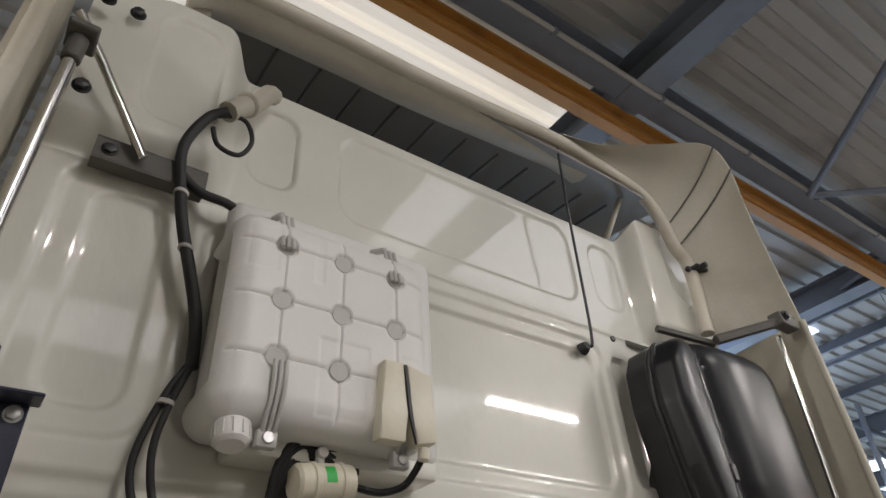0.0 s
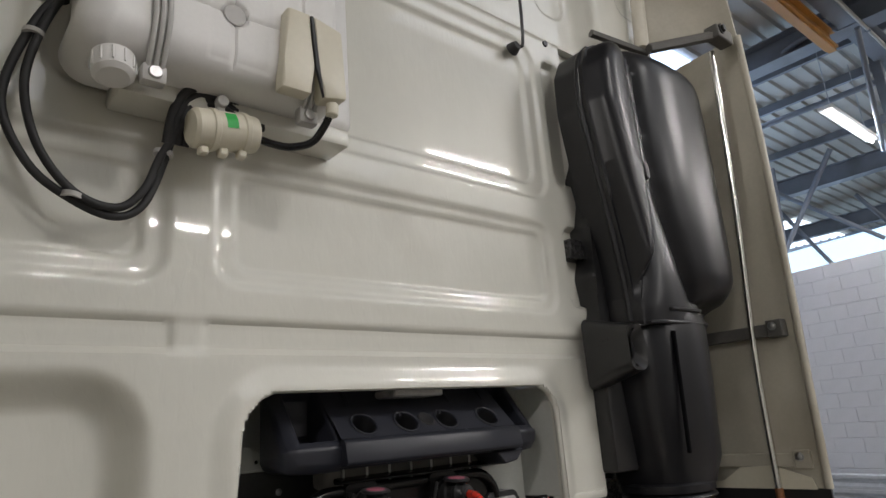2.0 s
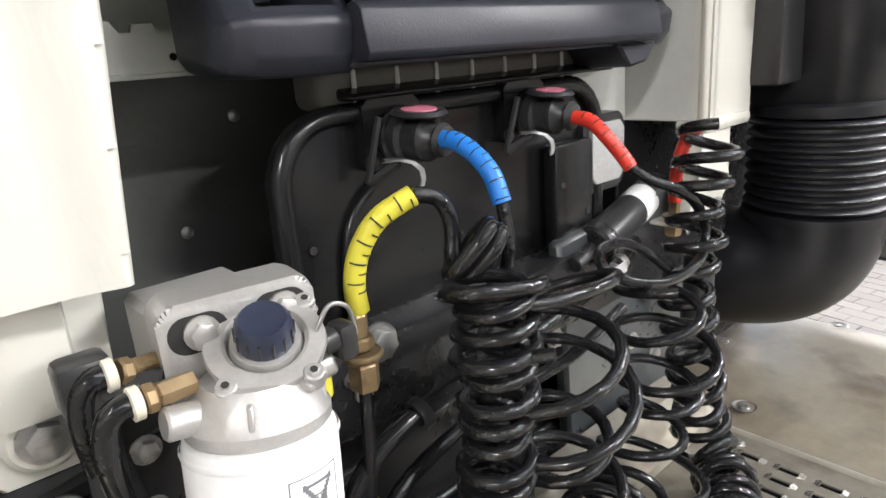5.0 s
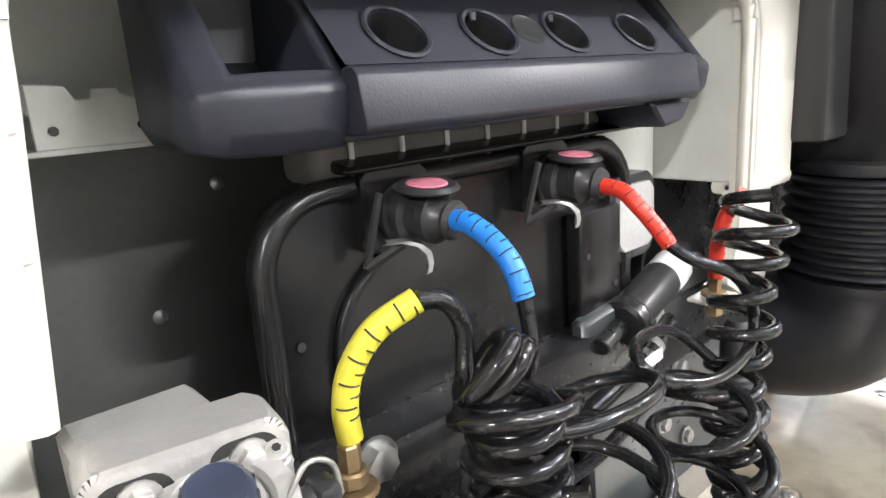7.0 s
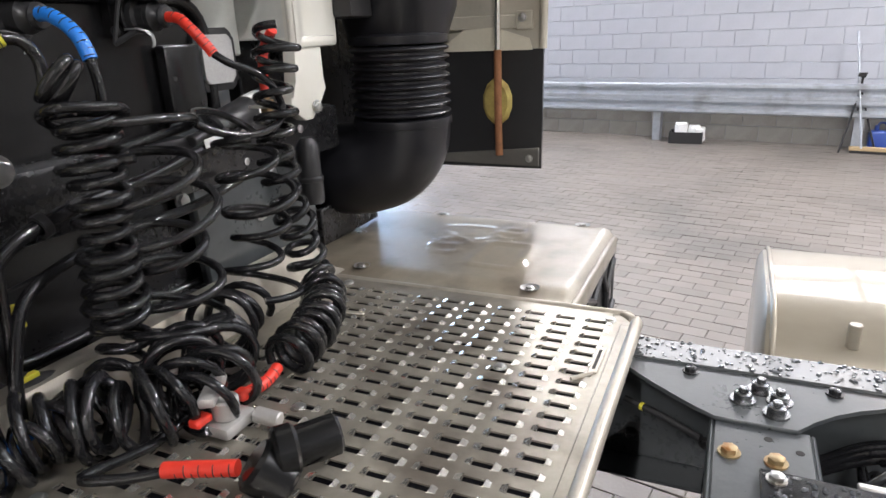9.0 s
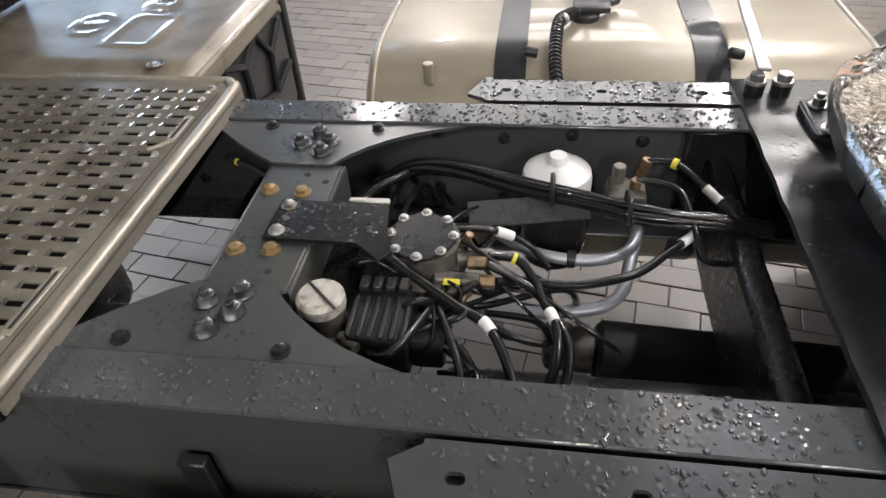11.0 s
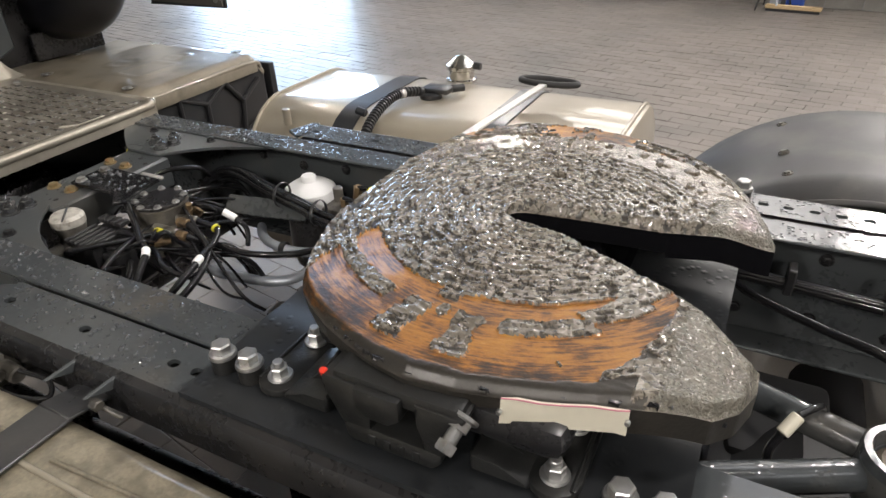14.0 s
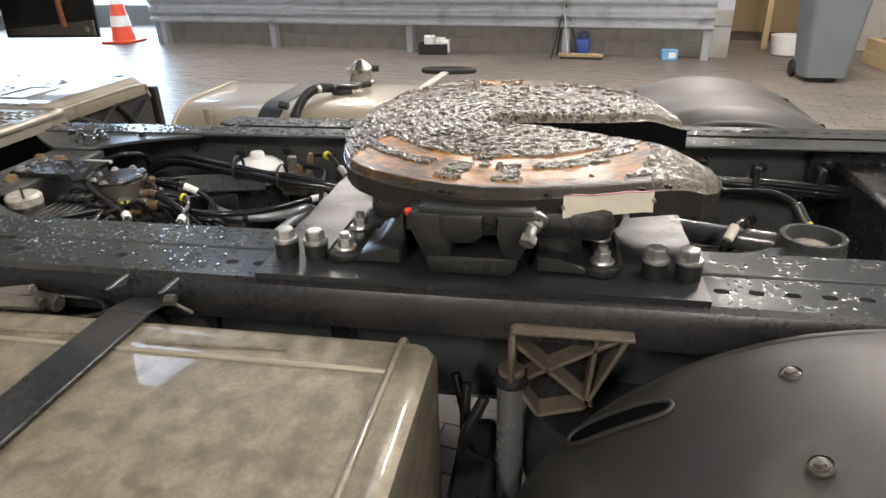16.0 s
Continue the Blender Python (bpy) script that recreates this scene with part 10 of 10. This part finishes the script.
    part("body", lathe([(0, 0.3), (0.021, 0.3), (0.021, 0.868), (0, 0.868)], (-0.505, -2.144, 0), n=22), shade("satin_shock_tube", (0.3, 0.31, 0.32), 0.24, metal=0.7, var=0.15, dirt=(0.12, 0.11, 0.1), dirt_amount=0.3, dirt_scale=9), d)
    part("dust_cover", lathe([(0.021, 0.858), (0.027, 0.86), (0.028, 0.866), (0.024, 0.876), (0, 0.876)], (-0.505, -2.144, 0), n=22), BLACK, d)
    k = thing("bracket_casting", "rusty cast ribbed bracket bolted to the frame", "bracket", (-0.48, -2.2, 0.8))
    outl = [(-2.145, 0.955), (-2.305, 0.955), (-2.25, 0.825), (-2.185, 0.805), (-2.14, 0.87)]
    # Black sheet paints the dark seen between the open ribs.
    part("web", prism(outl, "x", -0.478, -0.47, 0.002), BLACK, k)
    for (ya, za), (yb, zb) in list(zip(outl, outl[1:] + outl[:1])) + [((-2.145, 0.93), (-2.262, 0.83)), ((-2.15, 0.86), (-2.29, 0.945)), ((-2.262, 0.95), (-2.252, 0.83))]:
        u = Vector((0, yb - ya, zb - za)).normalized()
        w = Vector((0, -u.z, u.y)) * 0.0032
        a, c = Vector((0, ya, za)), Vector((0, yb, zb))
        part("rib", prism([tuple(v.yz) for v in (a + w, c + w, c - w, a - w)], "x", -0.512, -0.475, 0.001), CASTR, k)
    part("top_plate", prism([(-2.145, 0.957), (-2.31, 0.957), (-2.31, 0.952), (-2.145, 0.952)], "x", -0.525, -0.46, 0.001), CASTR, k)
    part("flange", join(box(-0.53, -0.47, -2.15, -2.14, 0.86, 0.95, 0.004), rod((-0.505, -2.144, 0.872), (-0.505, -2.144, 0.884), 0.02, 20)), CASTR, k)
    s = thing("air_spring", "black rubber air spring below the frame", "air spring", (-0.6, -2.35, 0.5))
    part("bellows", lathe([(0, 0.45), (0.09, 0.45), (0.11, 0.5), (0.1, 0.6), (0.12, 0.66), (0.12, 0.74), (0.1, 0.78), (0, 0.78)], (-0.44, -2.28, 0), n=26), RUBBER, s)
    p = thing("drop_hose", "thin black hoses hanging behind the tank", "hose", (-0.52, -2.08, 0.6))
    for o in (0, 0.02, 0.05):
        part("hose", tube(smooth([(-0.5 - o, -2.06 - o, 0.86), (-0.52 - o, -2.08, 0.78), (-0.5, -2.07 - o, 0.68), (-0.49, -2.1, 0.55)], 6), 0.008, 7), HOSE, p)


# ---- water and nesting of small pieces ----
def water_drops(owner, patches, count, r0, r1):
    """Low domes of water lying on flat tops; a patch is x0, x1, y0, y1, z."""
    rnd = random.Random(count)
    bm = bmesh.new()
    area = [(b - a) * (d - c) for a, b, c, d, _ in patches]
    for _ in range(count):
        a, b, c, d, z = rnd.choices(patches, area)[0]
        x, y, r = rnd.uniform(a, b), rnd.uniform(c, d), r0 + (r1 - r0) * rnd.random() ** 2
        k, turn = rnd.uniform(1.0, 1.7), rnd.uniform(0, 3.1)
        rings = []
        for f, h in ((1.0, 0.0), (0.9, 0.45), (0.55, 0.8)):
            ring = []
            for i in range(8):
                t = i * math.pi / 4
                u, w = r * f * k * math.cos(t), r * f * math.sin(t)
                ring.append(bm.verts.new((x + u * math.cos(turn) - w * math.sin(turn), y + u * math.sin(turn) + w * math.cos(turn), z + h * r)))
            rings.append(ring)
        for p, q in zip(rings, rings[1:]):
            for i in range(8):
                bm.faces.new((p[i], p[(i + 1) % 8], q[(i + 1) % 8], q[i]))
        bm.faces.new(rings[-1])
    return tagged(part("rain_water", bm, WATER, owner, "clear water drops"), kind="stuff")


def nest(pairs):
    """Hangs each small piece under the nearest part that carries it, within its own thing."""
    bpy.context.view_layer.update()

    def middle(ob):
        return ob.matrix_world @ (sum((Vector(c) for c in ob.bound_box), Vector()) / 8)

    def size(ob):
        return max(ob.dimensions)

    for top in [o for o in scene.collection.all_objects if o.type == "EMPTY" and o.parent is None]:
        kids = [o for o in top.children if o.type == "MESH"]
        for small, big in pairs:
            for k in kids:
                if k.name.split(".")[0] != small or k.children or k.parent != top:
                    continue
                hosts = [o for o in kids if o.name.split(".")[0] == big and o.parent == top and o != k]
                if hosts:
                    host = min(hosts, key=lambda o: (middle(o) - middle(k)).length)
                    place = k.matrix_world.copy()
                    k.parent = host
                    k.matrix_parent_inverse.identity()
                    k.matrix_basis = host.matrix_world.inverted() @ place


build_walkway()
build_frame()
build_valves()
build_fifth_wheel()
build_tanks()
build_mudguards()
build_rear()
nest((("cap_rib", "cap"), ("clip_screw", "clip"), ("cover_slot", "cover"), ("cap_lock", "filler_cap"), ("sender_plug", "sender"), ("strap_bolt", "strap"), ("strap_nut", "strap"),
      ("hose_ring", "sender_hose"), ("hose_tie", "sender_hose"), ("cup_rim", "face"), ("cup", "face"), ("badge", "face"), ("shield_rib", "heat_shield"), ("slot_rim", "grip_slot"), ("joint_ring", "joint"), ("joint_core", "joint"),
      ("plate_edge", "name_plate"), ("rivet", "name_plate"), ("rivet", "flap"), ("red_button", "button_pin"), ("lid_disc", "lid"), ("screw", "lid"), ("screw", "flange"),
      ("bracket_hole", "inner_bracket"), ("arm_bolt", "arm"), ("raised_mark", "pedestal"), ("bolt", "pedestal"), ("bolt", "crossbar"), ("bolt", "mounting_bracket"), ("sleeve", "cable"), ("tag", "cable"),
      ("fin", "body"), ("socket", "body"), ("slit", "sleeve"), ("bolt_slot", "mounting_plate"), ("dimple", "body"), ("nut", "plate"), ("hole", "plate"), ("label", "housing"), ("lug", "housing"), ("clamp_band", "bellows"), ("collar", "plug")))
